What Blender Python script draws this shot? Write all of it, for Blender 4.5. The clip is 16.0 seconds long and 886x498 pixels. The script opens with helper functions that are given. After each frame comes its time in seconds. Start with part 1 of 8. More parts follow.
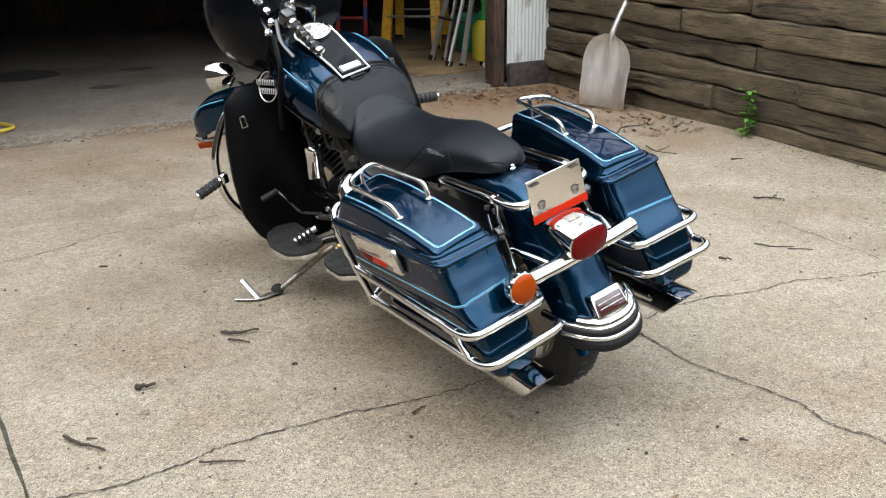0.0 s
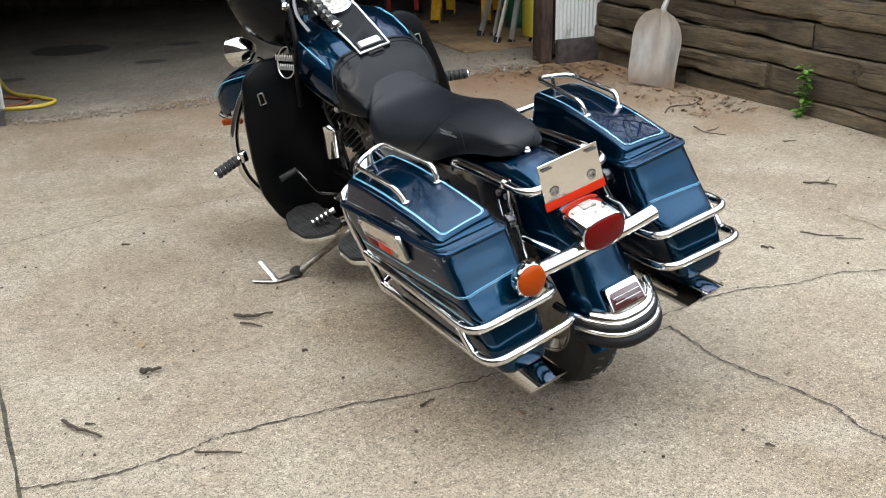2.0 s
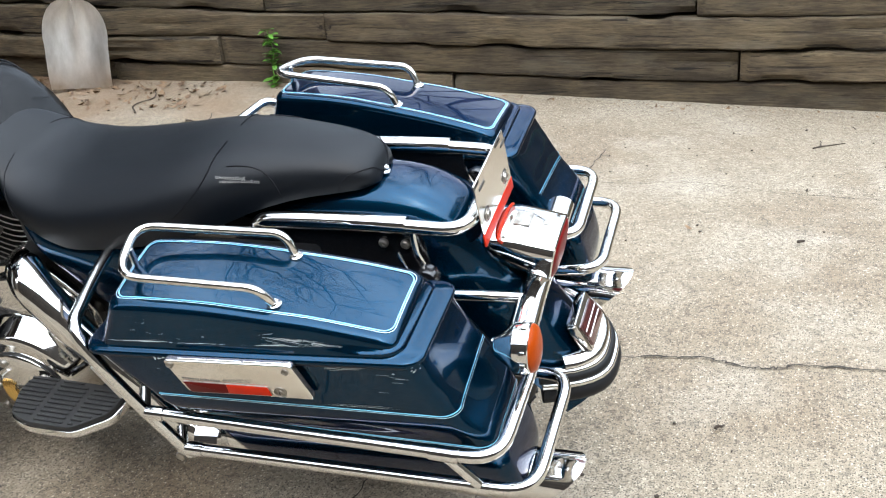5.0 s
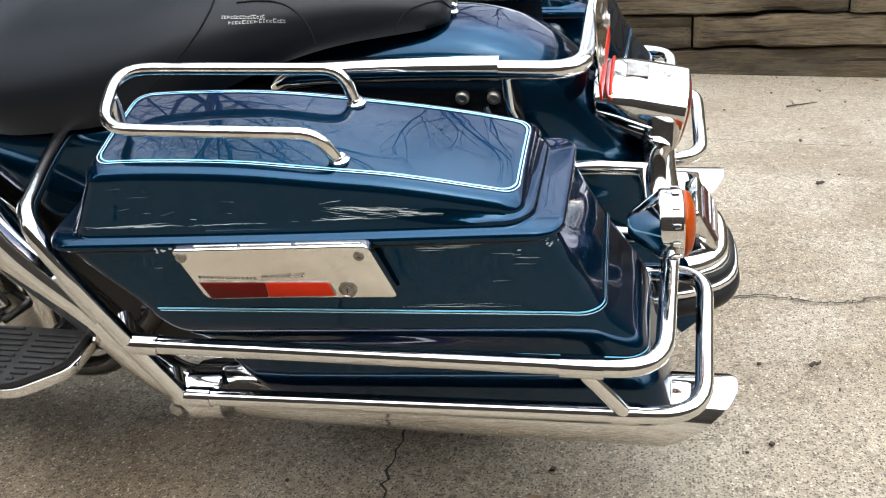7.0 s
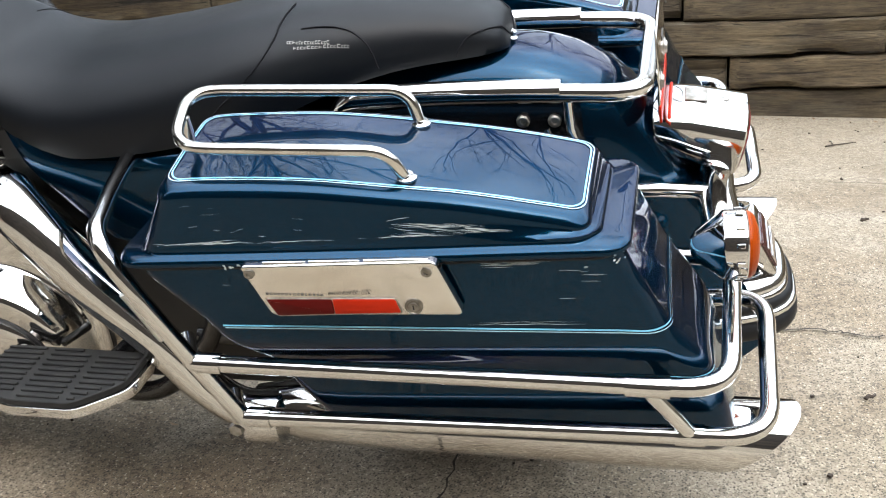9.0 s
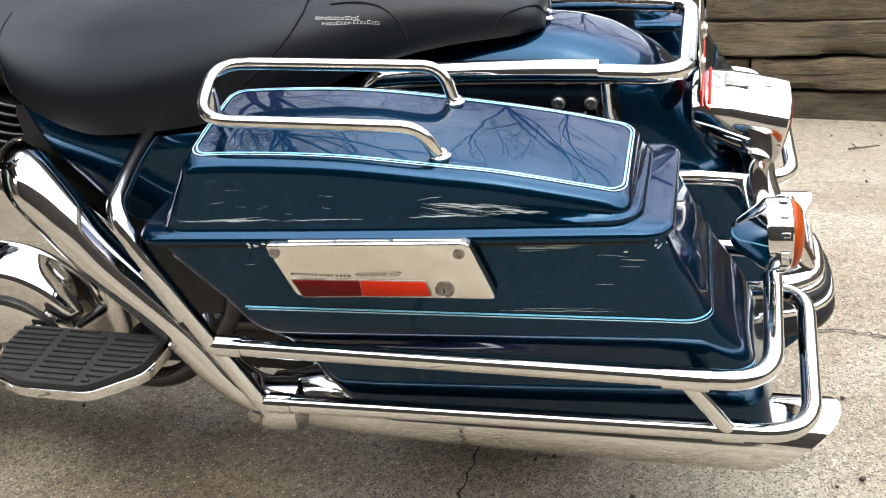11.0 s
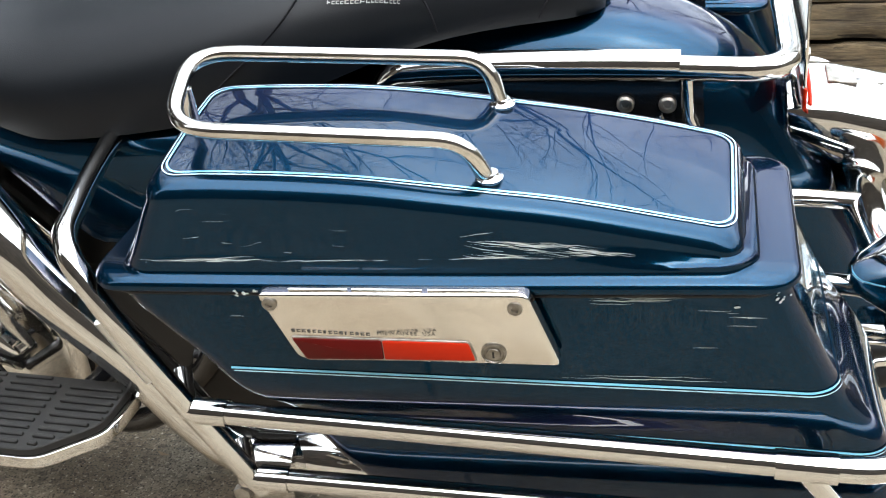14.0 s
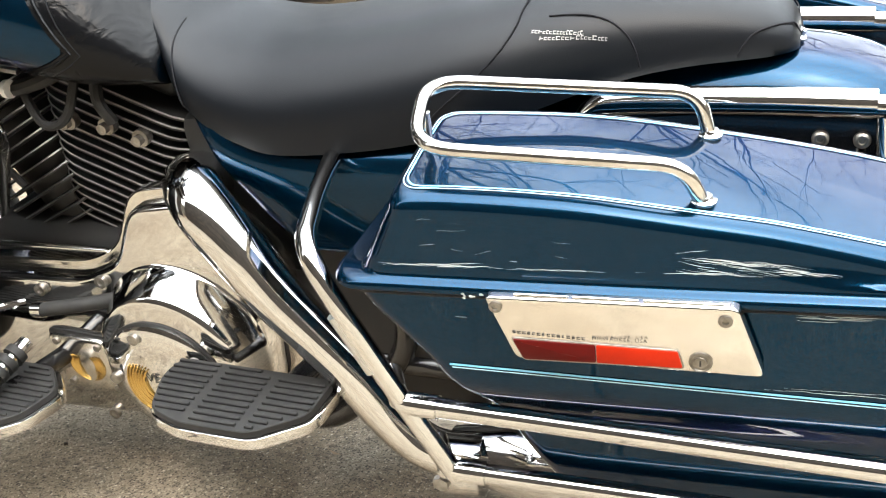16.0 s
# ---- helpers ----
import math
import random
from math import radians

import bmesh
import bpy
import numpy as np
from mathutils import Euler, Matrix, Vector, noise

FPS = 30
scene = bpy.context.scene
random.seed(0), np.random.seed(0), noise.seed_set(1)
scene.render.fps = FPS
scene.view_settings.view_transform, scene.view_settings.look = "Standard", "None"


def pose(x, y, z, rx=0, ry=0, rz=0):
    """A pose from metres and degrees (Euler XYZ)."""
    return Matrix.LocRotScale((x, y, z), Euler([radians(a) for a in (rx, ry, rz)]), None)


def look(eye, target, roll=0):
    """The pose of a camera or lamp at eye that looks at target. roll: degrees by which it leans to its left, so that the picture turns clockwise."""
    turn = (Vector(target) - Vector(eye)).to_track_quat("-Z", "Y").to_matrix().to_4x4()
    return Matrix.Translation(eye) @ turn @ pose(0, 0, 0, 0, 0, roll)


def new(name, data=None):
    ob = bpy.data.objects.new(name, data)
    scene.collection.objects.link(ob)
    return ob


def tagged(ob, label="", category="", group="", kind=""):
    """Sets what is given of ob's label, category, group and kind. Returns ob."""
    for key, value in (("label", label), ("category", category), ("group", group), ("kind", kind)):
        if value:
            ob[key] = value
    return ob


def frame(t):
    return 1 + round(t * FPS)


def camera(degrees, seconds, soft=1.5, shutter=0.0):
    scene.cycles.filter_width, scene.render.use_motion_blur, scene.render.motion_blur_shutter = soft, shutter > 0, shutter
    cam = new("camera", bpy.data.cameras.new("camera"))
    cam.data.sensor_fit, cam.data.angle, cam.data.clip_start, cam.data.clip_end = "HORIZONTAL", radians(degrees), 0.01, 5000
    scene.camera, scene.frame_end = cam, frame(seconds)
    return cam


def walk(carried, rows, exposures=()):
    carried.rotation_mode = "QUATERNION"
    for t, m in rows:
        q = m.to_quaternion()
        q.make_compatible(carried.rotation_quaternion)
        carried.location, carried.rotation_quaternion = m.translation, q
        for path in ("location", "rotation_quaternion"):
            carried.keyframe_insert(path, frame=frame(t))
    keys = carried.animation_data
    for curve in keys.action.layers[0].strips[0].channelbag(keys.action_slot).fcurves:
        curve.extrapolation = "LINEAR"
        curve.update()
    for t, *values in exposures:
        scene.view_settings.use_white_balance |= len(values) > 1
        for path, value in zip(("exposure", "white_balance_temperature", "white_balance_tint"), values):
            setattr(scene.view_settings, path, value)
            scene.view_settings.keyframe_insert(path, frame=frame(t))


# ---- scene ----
cam = camera(49.0, 16.0, 1.1)
METRES, EYE, TILT, LEAN, TURN = 2.4, 1.6, -27.0, 0.0, 0.0
PATH = [
    (0, (0.179, -0.443, 1.434), (0.122, 1.447, 0.782), -0.7),
    (0.5, (0.257, -0.373, 1.429), (0.121, 1.51, 0.771), -0.4),
    (1, (0.292, -0.346, 1.429), (0.103, 1.535, 0.775), -1.1),
    (1.5, (0.314, -0.327, 1.422), (0.105, 1.551, 0.768), -1.3),
    (2, (0.312, -0.291, 1.41), (0.133, 1.576, 0.715), -1.0),
    (2.5, (0.235, -0.207, 1.385), (0.105, 1.654, 0.665), -1.9),
    (2.7, (0.167, -0.149, 1.38), (0.09, 1.717, 0.665), -2.5),
    (3, (0.033, -0.082, 1.351), (0.053, 1.786, 0.637), -3.8),
    (3.3, (-0.074, -0.011, 1.328), (0.073, 1.893, 0.735), -3.9),
    (3.5, (-0.121, 0.087, 1.305), (0.074, 1.991, 0.726), -3.3),
    (3.7, (-0.185, 0.189, 1.274), (0.132, 2.079, 0.701), -3.9),
    (4, (-0.274, 0.377, 1.268), (0.194, 2.23, 0.677), -7.6),
    (4.2, (-0.341, 0.476, 1.285), (0.243, 2.291, 0.678), -7.0),
    (4.5, (-0.479, 0.617, 1.278), (0.373, 2.332, 0.699), -5.6),
    (4.6, (-0.517, 0.677, 1.275), (0.394, 2.359, 0.692), -6.9),
    (4.9, (-0.607, 0.815, 1.293), (0.447, 2.357, 0.578), -5.9),
    (5, (-0.615, 0.865, 1.294), (0.467, 2.353, 0.511), -4.8),
    (5.2, (-0.595, 0.97, 1.287), (0.525, 2.357, 0.381), -3.0),
    (7.3, (-0.666, 1.329, 0.914), (0.619, 2.681, 0.191), -3.8),
    (7.5, (-0.672, 1.33, 0.914), (0.609, 2.691, 0.2), -3.7),
    (8, (-0.67, 1.336, 0.911), (0.604, 2.714, 0.221), -3.9),
    (8.5, (-0.684, 1.337, 0.911), (0.595, 2.72, 0.239), -3.9),
    (9, (-0.697, 1.346, 0.907), (0.572, 2.749, 0.258), -3.8),
    (9.5, (-0.709, 1.358, 0.906), (0.536, 2.782, 0.256), -3.4),
    (9.7, (-0.713, 1.359, 0.905), (0.524, 2.79, 0.256), -3.3),
    (11.8, (-0.637, 1.479, 0.863), (0.632, 2.877, 0.207), -2.7),
    (12, (-0.599, 1.524, 0.874), (0.672, 2.889, 0.151), -2.7),
    (12.5, (-0.554, 1.598, 0.856), (0.732, 2.966, 0.166), -2.4),
    (13, (-0.551, 1.611, 0.853), (0.732, 2.977, 0.155), -2.1),
    (13.5, (-0.555, 1.607, 0.854), (0.718, 2.989, 0.167), -2.4),
    (14, (-0.563, 1.614, 0.85), (0.709, 2.999, 0.167), -2.4),
    (14.5, (-0.591, 1.615, 0.857), (0.677, 3.004, 0.175), -2.4),
    (15, (-0.626, 1.611, 0.863), (0.565, 3.076, 0.206), -2.6),
    (15.5, (-0.663, 1.612, 0.871), (0.477, 3.123, 0.226), -2.3),
    (16, (-0.695, 1.609, 0.864), (0.42, 3.153, 0.253), -2.0),
]
walk(cam, [(t, look(eye, target, roll)) for t, eye, target, roll in PATH], [(0.0, 1.33, 6350, 10), (2.5, 1.30, 6350, 10), (3.5, 1.38, 6280, 10), (5.0, 1.58, 6080, 9), (7.5, 1.45, 6380, 10), (9.0, 1.51, 6380, 10), (12.0, 1.68, 6420, 10), (14.0, 1.70, 6430, 9), (15.0, 2.14, 6550, 9), (16.0, 2.38, 6700, 9)])

# ---- world, sun, exposure ----
YAW = 32.75                       # the drive's axes against the first view
SITE = pose(0, 0, 0, 0, 0, YAW)   # u across the drive, v towards the garage
BIKE = pose(0.4135, 2.4538, 0.0, 0, 0, YAW) @ pose(0, 0, 0, 0, -14.42, 0)

world = bpy.data.worlds.new("overcast_sky")
scene.world = world
world.use_nodes = True
wt = world.node_tree
wt.nodes.clear()
w_out = wt.nodes.new("ShaderNodeOutputWorld")
w_bg = wt.nodes.new("ShaderNodeBackground")
w_sky = wt.nodes.new("ShaderNodeTexSky")
w_sky.sky_type = "NISHITA"
w_sky.sun_disc = False
w_sky.sun_elevation = radians(52)
w_sky.sun_rotation = radians(220)
w_sky.dust_density = 5.0
w_sky.ozone_density = 0.3
w_co = wt.nodes.new("ShaderNodeTexCoord")
w_noise = wt.nodes.new("ShaderNodeTexNoise")
w_noise.inputs["Scale"].default_value = 2.6
w_noise.inputs["Detail"].default_value = 7
w_noise.inputs["Roughness"].default_value = 0.55
w_ramp = wt.nodes.new("ShaderNodeValToRGB")
w_ramp.color_ramp.elements[0].position = 0.36
w_ramp.color_ramp.elements[0].color = (0.40, 0.40, 0.40, 1)
w_ramp.color_ramp.elements[1].position = 0.62
w_ramp.color_ramp.elements[1].color = (1, 1, 1, 1)
w_mix = wt.nodes.new("ShaderNodeMix")
w_mix.data_type = "RGBA"
w_mix.inputs["B"].default_value = (9.9, 10.8, 11.6, 1)
wt.links.new(w_co.outputs["Generated"], w_noise.inputs["Vector"])
wt.links.new(w_noise.outputs["Fac"], w_ramp.inputs["Fac"])
wt.links.new(w_ramp.outputs["Color"], w_mix.inputs["Factor"])
wt.links.new(w_sky.outputs["Color"], w_mix.inputs["A"])
# an overcast sky is about three times as bright overhead as at the horizon
w_sep = wt.nodes.new("ShaderNodeSeparateXYZ")
wt.links.new(w_co.outputs["Generated"], w_sep.inputs[0])
w_rise = wt.nodes.new("ShaderNodeMapRange")
w_rise.inputs["To Min"].default_value, w_rise.inputs["To Max"].default_value = 0.42, 2.1
wt.links.new(w_sep.outputs["Z"], w_rise.inputs["Value"])
w_mul = wt.nodes.new("ShaderNodeVectorMath")
w_mul.operation = "SCALE"
wt.links.new(w_mix.outputs["Result"], w_mul.inputs[0])
wt.links.new(w_rise.outputs["Result"], w_mul.inputs["Scale"])
wt.links.new(w_mul.outputs["Vector"], w_bg.inputs["Color"])
w_bg.inputs["Strength"].default_value = 0.1
wt.links.new(w_bg.outputs["Background"], w_out.inputs["Surface"])

sun_data = bpy.data.lights.new("sun", "SUN")
sun_data.energy = 1.0
sun_data.angle = radians(140)
sun_data.color = (1.0, 0.96, 0.9)
sun = new("sun", sun_data)
sun.matrix_world = SITE @ look((-4.5, -1.5, 7), (0, 0, 0))


# ---- helpers for meshes ----
def ring(rows):
    return [Vector(p) for p in rows]


def loft(bm, rings, cap=(True, True), closed=True):
    """Skin between rings of equal length."""
    vs = [[bm.verts.new(p) for p in r] for r in rings]
    n = len(vs[0])
    for a, b in zip(vs, vs[1:]):
        for i in range(n if closed else n - 1):
            j = (i + 1) % n
            bm.faces.new((a[i], a[j], b[j], b[i]))
    if cap[0]:
        bm.faces.new(vs[0])
    if cap[1]:
        bm.faces.new(list(reversed(vs[-1])))
    return vs


def fillet(pts, r, n=5):
    """Round the corners of a polyline."""
    pts = [Vector(p) for p in pts]
    out = [pts[0]]
    for a, b, c in zip(pts, pts[1:], pts[2:]):
        d = min(r, (a - b).length * 0.49, (c - b).length * 0.49)
        p, q = b + (a - b).normalized() * d, b + (c - b).normalized() * d
        for i in range(n + 1):
            s = i / n
            out.append(p * (1 - s) ** 2 + b * 2 * s * (1 - s) + q * s * s)
    out.append(pts[-1])
    return out


def spline(pts, n=6):
    """Catmull-Rom through the points."""
    pts = [Vector(p) for p in pts]
    ext = [pts[0] * 2 - pts[1], *pts, pts[-1] * 2 - pts[-2]]
    out = []
    for a, b, c, d in zip(ext, ext[1:], ext[2:], ext[3:]):
        for i in range(n):
            s = i / n
            out.append(0.5 * (2 * b + (c - a) * s + (2 * a - 5 * b + 4 * c - d) * s * s + (3 * b - a - 3 * c + d) * s ** 3))
    out.append(pts[-1])
    return out


def sweep(bm, pts, r, seg=10, cap=True, closed=False, flat=1.0):
    """A tube along points; r a number or a function of 0..1."""
    pts = [Vector(p) for p in pts]
    keep = [pts[0]]
    for p in pts[1:]:
        if (p - keep[-1]).length > 1e-5:
            keep.append(p)
    pts = keep
    m = len(pts)
    tang = []
    for i in range(m):
        if closed:
            t = pts[(i + 1) % m] - pts[i - 1]
        else:
            t = pts[min(i + 1, m - 1)] - pts[max(i - 1, 0)]
        tang.append(t.normalized())
    up = Vector((0, 0, 1)) if abs(tang[0].z) < 0.9 else Vector((1, 0, 0))
    side = tang[0].cross(up).normalized()
    rings = []
    for i in range(m):
        side = (side - tang[i] * side.dot(tang[i])).normalized()
        nor = side.cross(tang[i])
        rad = r(i / (m - 1)) if callable(r) else r
        rings.append([pts[i] + side * (rad * math.cos(a)) + nor * (rad * flat * math.sin(a))
                      for a in (2 * math.pi * k / seg for k in range(seg))])
    if closed:
        rings.append(rings[0])
        vs = [[bm.verts.new(p) for p in q] for q in rings[:-1]]
        for i in range(m):
            a, b = vs[i], vs[(i + 1) % m]
            for k in range(seg):
                bm.faces.new((a[k], a[(k + 1) % seg], b[(k + 1) % seg], b[k]))
    else:
        loft(bm, rings, (cap, cap))
    return bm


def lathe(bm, profile, m=Matrix(), seg=24, cap=(True, True)):
    """Turn (radius, height) pairs round the local z axis, placed by m."""
    rings = [[m @ Vector((r * math.cos(2 * math.pi * k / seg), r * math.sin(2 * math.pi * k / seg), h)) for k in range(seg)]
             for r, h in profile]
    loft(bm, rings, cap)
    return bm


def box(bm, size, m=Matrix(), bevel=0.0, seg=2):
    tmp = bmesh.new()
    bmesh.ops.create_cube(tmp, size=1.0, matrix=Matrix.Diagonal((*size, 1)))
    if bevel:
        bmesh.ops.bevel(tmp, geom=tmp.edges[:], offset=bevel, segments=seg, affect="EDGES", profile=0.5)
    merge(bm, tmp, m)
    return bm


def merge(bm, other, m=Matrix()):
    vm = {v: bm.verts.new(m @ v.co) for v in other.verts}
    for f in other.faces:
        bm.faces.new([vm[v] for v in f.verts])
    other.free()


def slab(bm, outline, thick, m=Matrix(), bevel=0.0, seg=2):
    """A plate: outline in local x, y, thick along +z."""
    tmp = bmesh.new()
    a = [tmp.verts.new((x, y, 0)) for x, y in outline]
    b = [tmp.verts.new((x, y, thick)) for x, y in outline]
    n = len(a)
    tmp.faces.new(list(reversed(a)))
    top = tmp.faces.new(b)
    for i in range(n):
        tmp.faces.new((a[i], a[(i + 1) % n], b[(i + 1) % n], b[i]))
    bmesh.ops.recalc_face_normals(tmp, faces=tmp.faces[:])
    if bevel:
        bmesh.ops.bevel(tmp, geom=top.edges[:], offset=bevel, segments=seg, affect="EDGES", profile=0.5)
    merge(bm, tmp, m)
    return bm


def ribbon(bm, pts, normals, width):
    """A flat strip along points, lying on a surface with the given normals."""
    pts = [Vector(p) for p in pts]
    m = len(pts)
    last = None
    for i in range(m):
        t = (pts[min(i + 1, m - 1)] - pts[max(i - 1, 0)]).normalized()
        w = width(i / max(1, m - 1)) if callable(width) else width
        s = t.cross(Vector(normals[i])).normalized() * (w / 2)
        pair = (bm.verts.new(pts[i] - s), bm.verts.new(pts[i] + s))
        if last:
            bm.faces.new((last[0], last[1], pair[1], pair[0]))
        last = pair
    return bm


def rrect(x0, x1, y0, y1, r, n=6, nx=0, ny=0):
    """A rounded rectangle, counter-clockwise, with nx and ny points along its straight sides."""
    out = []
    for cx, cy, a0 in ((x1 - r, y1 - r, 0), (x0 + r, y1 - r, 90), (x0 + r, y0 + r, 180), (x1 - r, y0 + r, 270)):
        for i in range(n + 1):
            a = radians(a0 + 90 * i / n)
            out.append((cx + r * math.cos(a), cy + r * math.sin(a)))
        p, q, count = {0: ((x1 - r, y1), (x0 + r, y1), nx), 90: ((x0, y1 - r), (x0, y0 + r), ny), 180: ((x0 + r, y0), (x1 - r, y0), nx), 270: ((x1, y0 + r), (x1, y1 - r), ny)}[a0]
        for i in range(count):
            s = (i + 1) / (count + 1)
            out.append((p[0] + (q[0] - p[0]) * s, p[1] + (q[1] - p[1]) * s))
    return out


def lerp(table, x):
    """Linear table of (x, value...) rows in rising x."""
    if x <= table[0][0]:
        return table[0][1:]
    for a, b in zip(table, table[1:]):
        if x <= b[0]:
            s = (x - a[0]) / (b[0] - a[0])
            return tuple(p + (q - p) * s for p, q in zip(a[1:], b[1:]))
    return table[-1][1:]


def curve(table, x):
    """Like lerp, but smooth through the rows."""
    if x <= table[0][0]:
        return table[0][1:]
    for i in range(len(table) - 1):
        a, b = table[i], table[i + 1]
        if x <= b[0]:
            p, q = table[max(0, i - 1)], table[min(len(table) - 1, i + 2)]
            w = b[0] - a[0]
            s = (x - a[0]) / w
            out = []
            for k in range(1, len(a)):
                m0 = (b[k] - p[k]) / (b[0] - p[0]) * w
                m1 = (q[k] - a[k]) / (q[0] - a[0]) * w
                out.append((2 * s ** 3 - 3 * s * s + 1) * a[k] + (s ** 3 - 2 * s * s + s) * m0 + (3 * s * s - 2 * s ** 3) * b[k] + (s ** 3 - s * s) * m1)
            return tuple(out)
    return table[-1][1:]


def soft_step(a, b, x):
    s = min(1, max(0, (x - a) / (b - a)))
    return s * s * (3 - 2 * s)


def mesh_of(name, bm, material, sharp=38):
    bmesh.ops.recalc_face_normals(bm, faces=bm.faces[:])
    me = bpy.data.meshes.new(name)
    bm.to_mesh(me)
    bm.free()
    for p in me.polygons:
        p.use_smooth = True
    me.set_sharp_from_angle(angle=radians(sharp))
    me.materials.append(material)
    return me


def part(name, bm, material, parent, label="", sharp=38):
    ob = new(name, mesh_of(name, bm, material, sharp))
    ob.parent = parent
    return tagged(ob, label)


def thing(name, label, category, m=Matrix(), group=""):
    ob = new(name)
    ob.empty_display_size = 0.1
    ob.matrix_world = m
    return tagged(ob, label, category, group)


def solo(name, bm, material, m, label, category="", kind="", group="", sharp=38):
    ob = new(name, mesh_of(name, bm, material, sharp))
    ob.matrix_world = m
    return tagged(ob, label, category, group, kind)


# ---- materials ----
def mat(name, colour, rough=0.5, metal=0.0, coat=0.0, coat_rough=0.03):
    m = bpy.data.materials.new(name)
    m.use_nodes = True
    b = m.node_tree.nodes["Principled BSDF"]
    b.inputs["Base Color"].default_value = (*colour, 1)
    b.inputs["Roughness"].default_value = rough
    b.inputs["Metallic"].default_value = metal
    b.inputs["Coat Weight"].default_value = coat
    b.inputs["Coat Roughness"].default_value = coat_rough
    return m


def node(m, kind, **values):
    n = m.node_tree.nodes.new(kind)
    for k, v in values.items():
        n.inputs[k.replace("_", " ")].default_value = v
    return n


def wire(m, a, out, b, inp):
    m.node_tree.links.new(a.outputs[out], b.inputs[inp])


def coords(m, scale=(1, 1, 1), out="Object"):
    c = m.node_tree.nodes.new("ShaderNodeTexCoord")
    k = m.node_tree.nodes.new("ShaderNodeMapping")
    k.inputs["Scale"].default_value = scale
    wire(m, c, out, k, "Vector")
    return k


def mottle(m, c1, c2, scale, detail=6, lo=0.35, hi=0.65, stretch=(1, 1, 1), rough=0.6):
    """A noise that goes between two colours; returns the ramp."""
    k = coords(m, stretch)
    n = node(m, "ShaderNodeTexNoise", Scale=scale, Detail=detail, Roughness=rough)
    r = m.node_tree.nodes.new("ShaderNodeValToRGB")
    r.color_ramp.elements[0].position, r.color_ramp.elements[1].position = lo, hi
    r.color_ramp.elements[0].color, r.color_ramp.elements[1].color = (*c1, 1), (*c2, 1)
    wire(m, k, "Vector", n, "Vector")
    wire(m, n, "Fac", r, "Fac")
    return r, n


def blend(m, a, b, fac, mode="MIX"):
    """Mix two colour outputs (node, socket) by a third or a number."""
    x = m.node_tree.nodes.new("ShaderNodeMix")
    x.data_type, x.blend_type = "RGBA", mode
    for src, inp in ((a, "A"), (b, "B"), (fac, "Factor")):
        if isinstance(src, tuple) and not isinstance(src[0], (int, float)):
            m.node_tree.links.new(src[0].outputs[src[1]], x.inputs[inp])
        elif isinstance(src, tuple):
            x.inputs[inp].default_value = (*src, 1)
        else:
            x.inputs[inp].default_value = src
    return x


def bump(m, height, out="Fac", strength=0.3, dist=0.002, after=None):
    b = node(m, "ShaderNodeBump", Strength=strength, Distance=dist)
    wire(m, height, out, b, "Height")
    if after:
        wire(m, after, "Normal", b, "Normal")
    wire(m, b, "Normal", m.node_tree.nodes["Principled BSDF"], "Normal")
    return b


def colour_of(m, n, out="Color"):
    wire(m, n, out, m.node_tree.nodes["Principled BSDF"], "Base Color")


def rough_of(m, n, out, lo, hi):
    r = node(m, "ShaderNodeMapRange")
    r.inputs["To Min"].default_value, r.inputs["To Max"].default_value = lo, hi
    wire(m, n, out, r, "Value")
    wire(m, r, "Result", m.node_tree.nodes["Principled BSDF"], "Roughness")


def paint_material(name, deep, bright):
    m = mat(name, deep, 0.30, 0.85, 1.0, 0.015)
    m.node_tree.nodes["Principled BSDF"].inputs["Coat IOR"].default_value = 1.29
    m.node_tree.nodes["Principled BSDF"].inputs["Specular Tint"].default_value = (0.02, 0.30, 0.42, 1)
    r, n = mottle(m, deep, bright, 1100, 1, 0.25, 0.85)
    colour_of(m, r)
    n2 = node(m, "ShaderNodeTexNoise", Scale=14, Detail=3)
    rough_of(m, n2, "Fac", 0.19, 0.25)
    return m


M_BLUE = paint_material("metallic_blue_paint", (0.0003, 0.0098, 0.0235), (0.0008, 0.0375, 0.0870))

M_CHROME = mat("chrome", (0.70, 0.695, 0.68), 0.05, 1.0)
n = node(M_CHROME, "ShaderNodeTexNoise", Scale=35, Detail=6)
rough_of(M_CHROME, n, "Fac", 0.02, 0.10)
M_CHROME_WORN = mat("worn_chrome", (0.74, 0.72, 0.68), 0.12, 1.0)
r, n = mottle(M_CHROME_WORN, (0.62, 0.59, 0.54), (0.80, 0.79, 0.76), 40, 8)
colour_of(M_CHROME_WORN, r)
rough_of(M_CHROME_WORN, n, "Fac", 0.08, 0.2)

M_VINYL = mat("black_vinyl", (0.0020, 0.0031, 0.0050), 0.40)
M_VINYL.node_tree.nodes["Principled BSDF"].inputs["Specular IOR Level"].default_value = 0.25
n = node(M_VINYL, "ShaderNodeTexNoise", Scale=700, Detail=4)
k = coords(M_VINYL)
wire(M_VINYL, k, "Vector", n, "Vector")
bump(M_VINYL, n, "Fac", 0.25, 0.0006)
n = node(M_VINYL, "ShaderNodeTexNoise", Scale=9, Detail=5)
rough_of(M_VINYL, n, "Fac", 0.38, 0.48)

M_LEATHER = mat("creased_black_leather", (0.0035, 0.0038, 0.0045), 0.4)
M_LEATHER.node_tree.nodes["Principled BSDF"].inputs["Specular IOR Level"].default_value = 0.17
n = node(M_LEATHER, "ShaderNodeTexNoise", Scale=18, Detail=8, Distortion=1.5)
k = coords(M_LEATHER)
wire(M_LEATHER, k, "Vector", n, "Vector")
bump(M_LEATHER, n, "Fac", 0.6, 0.008)
rough_of(M_LEATHER, n, "Fac", 0.12, 0.32)

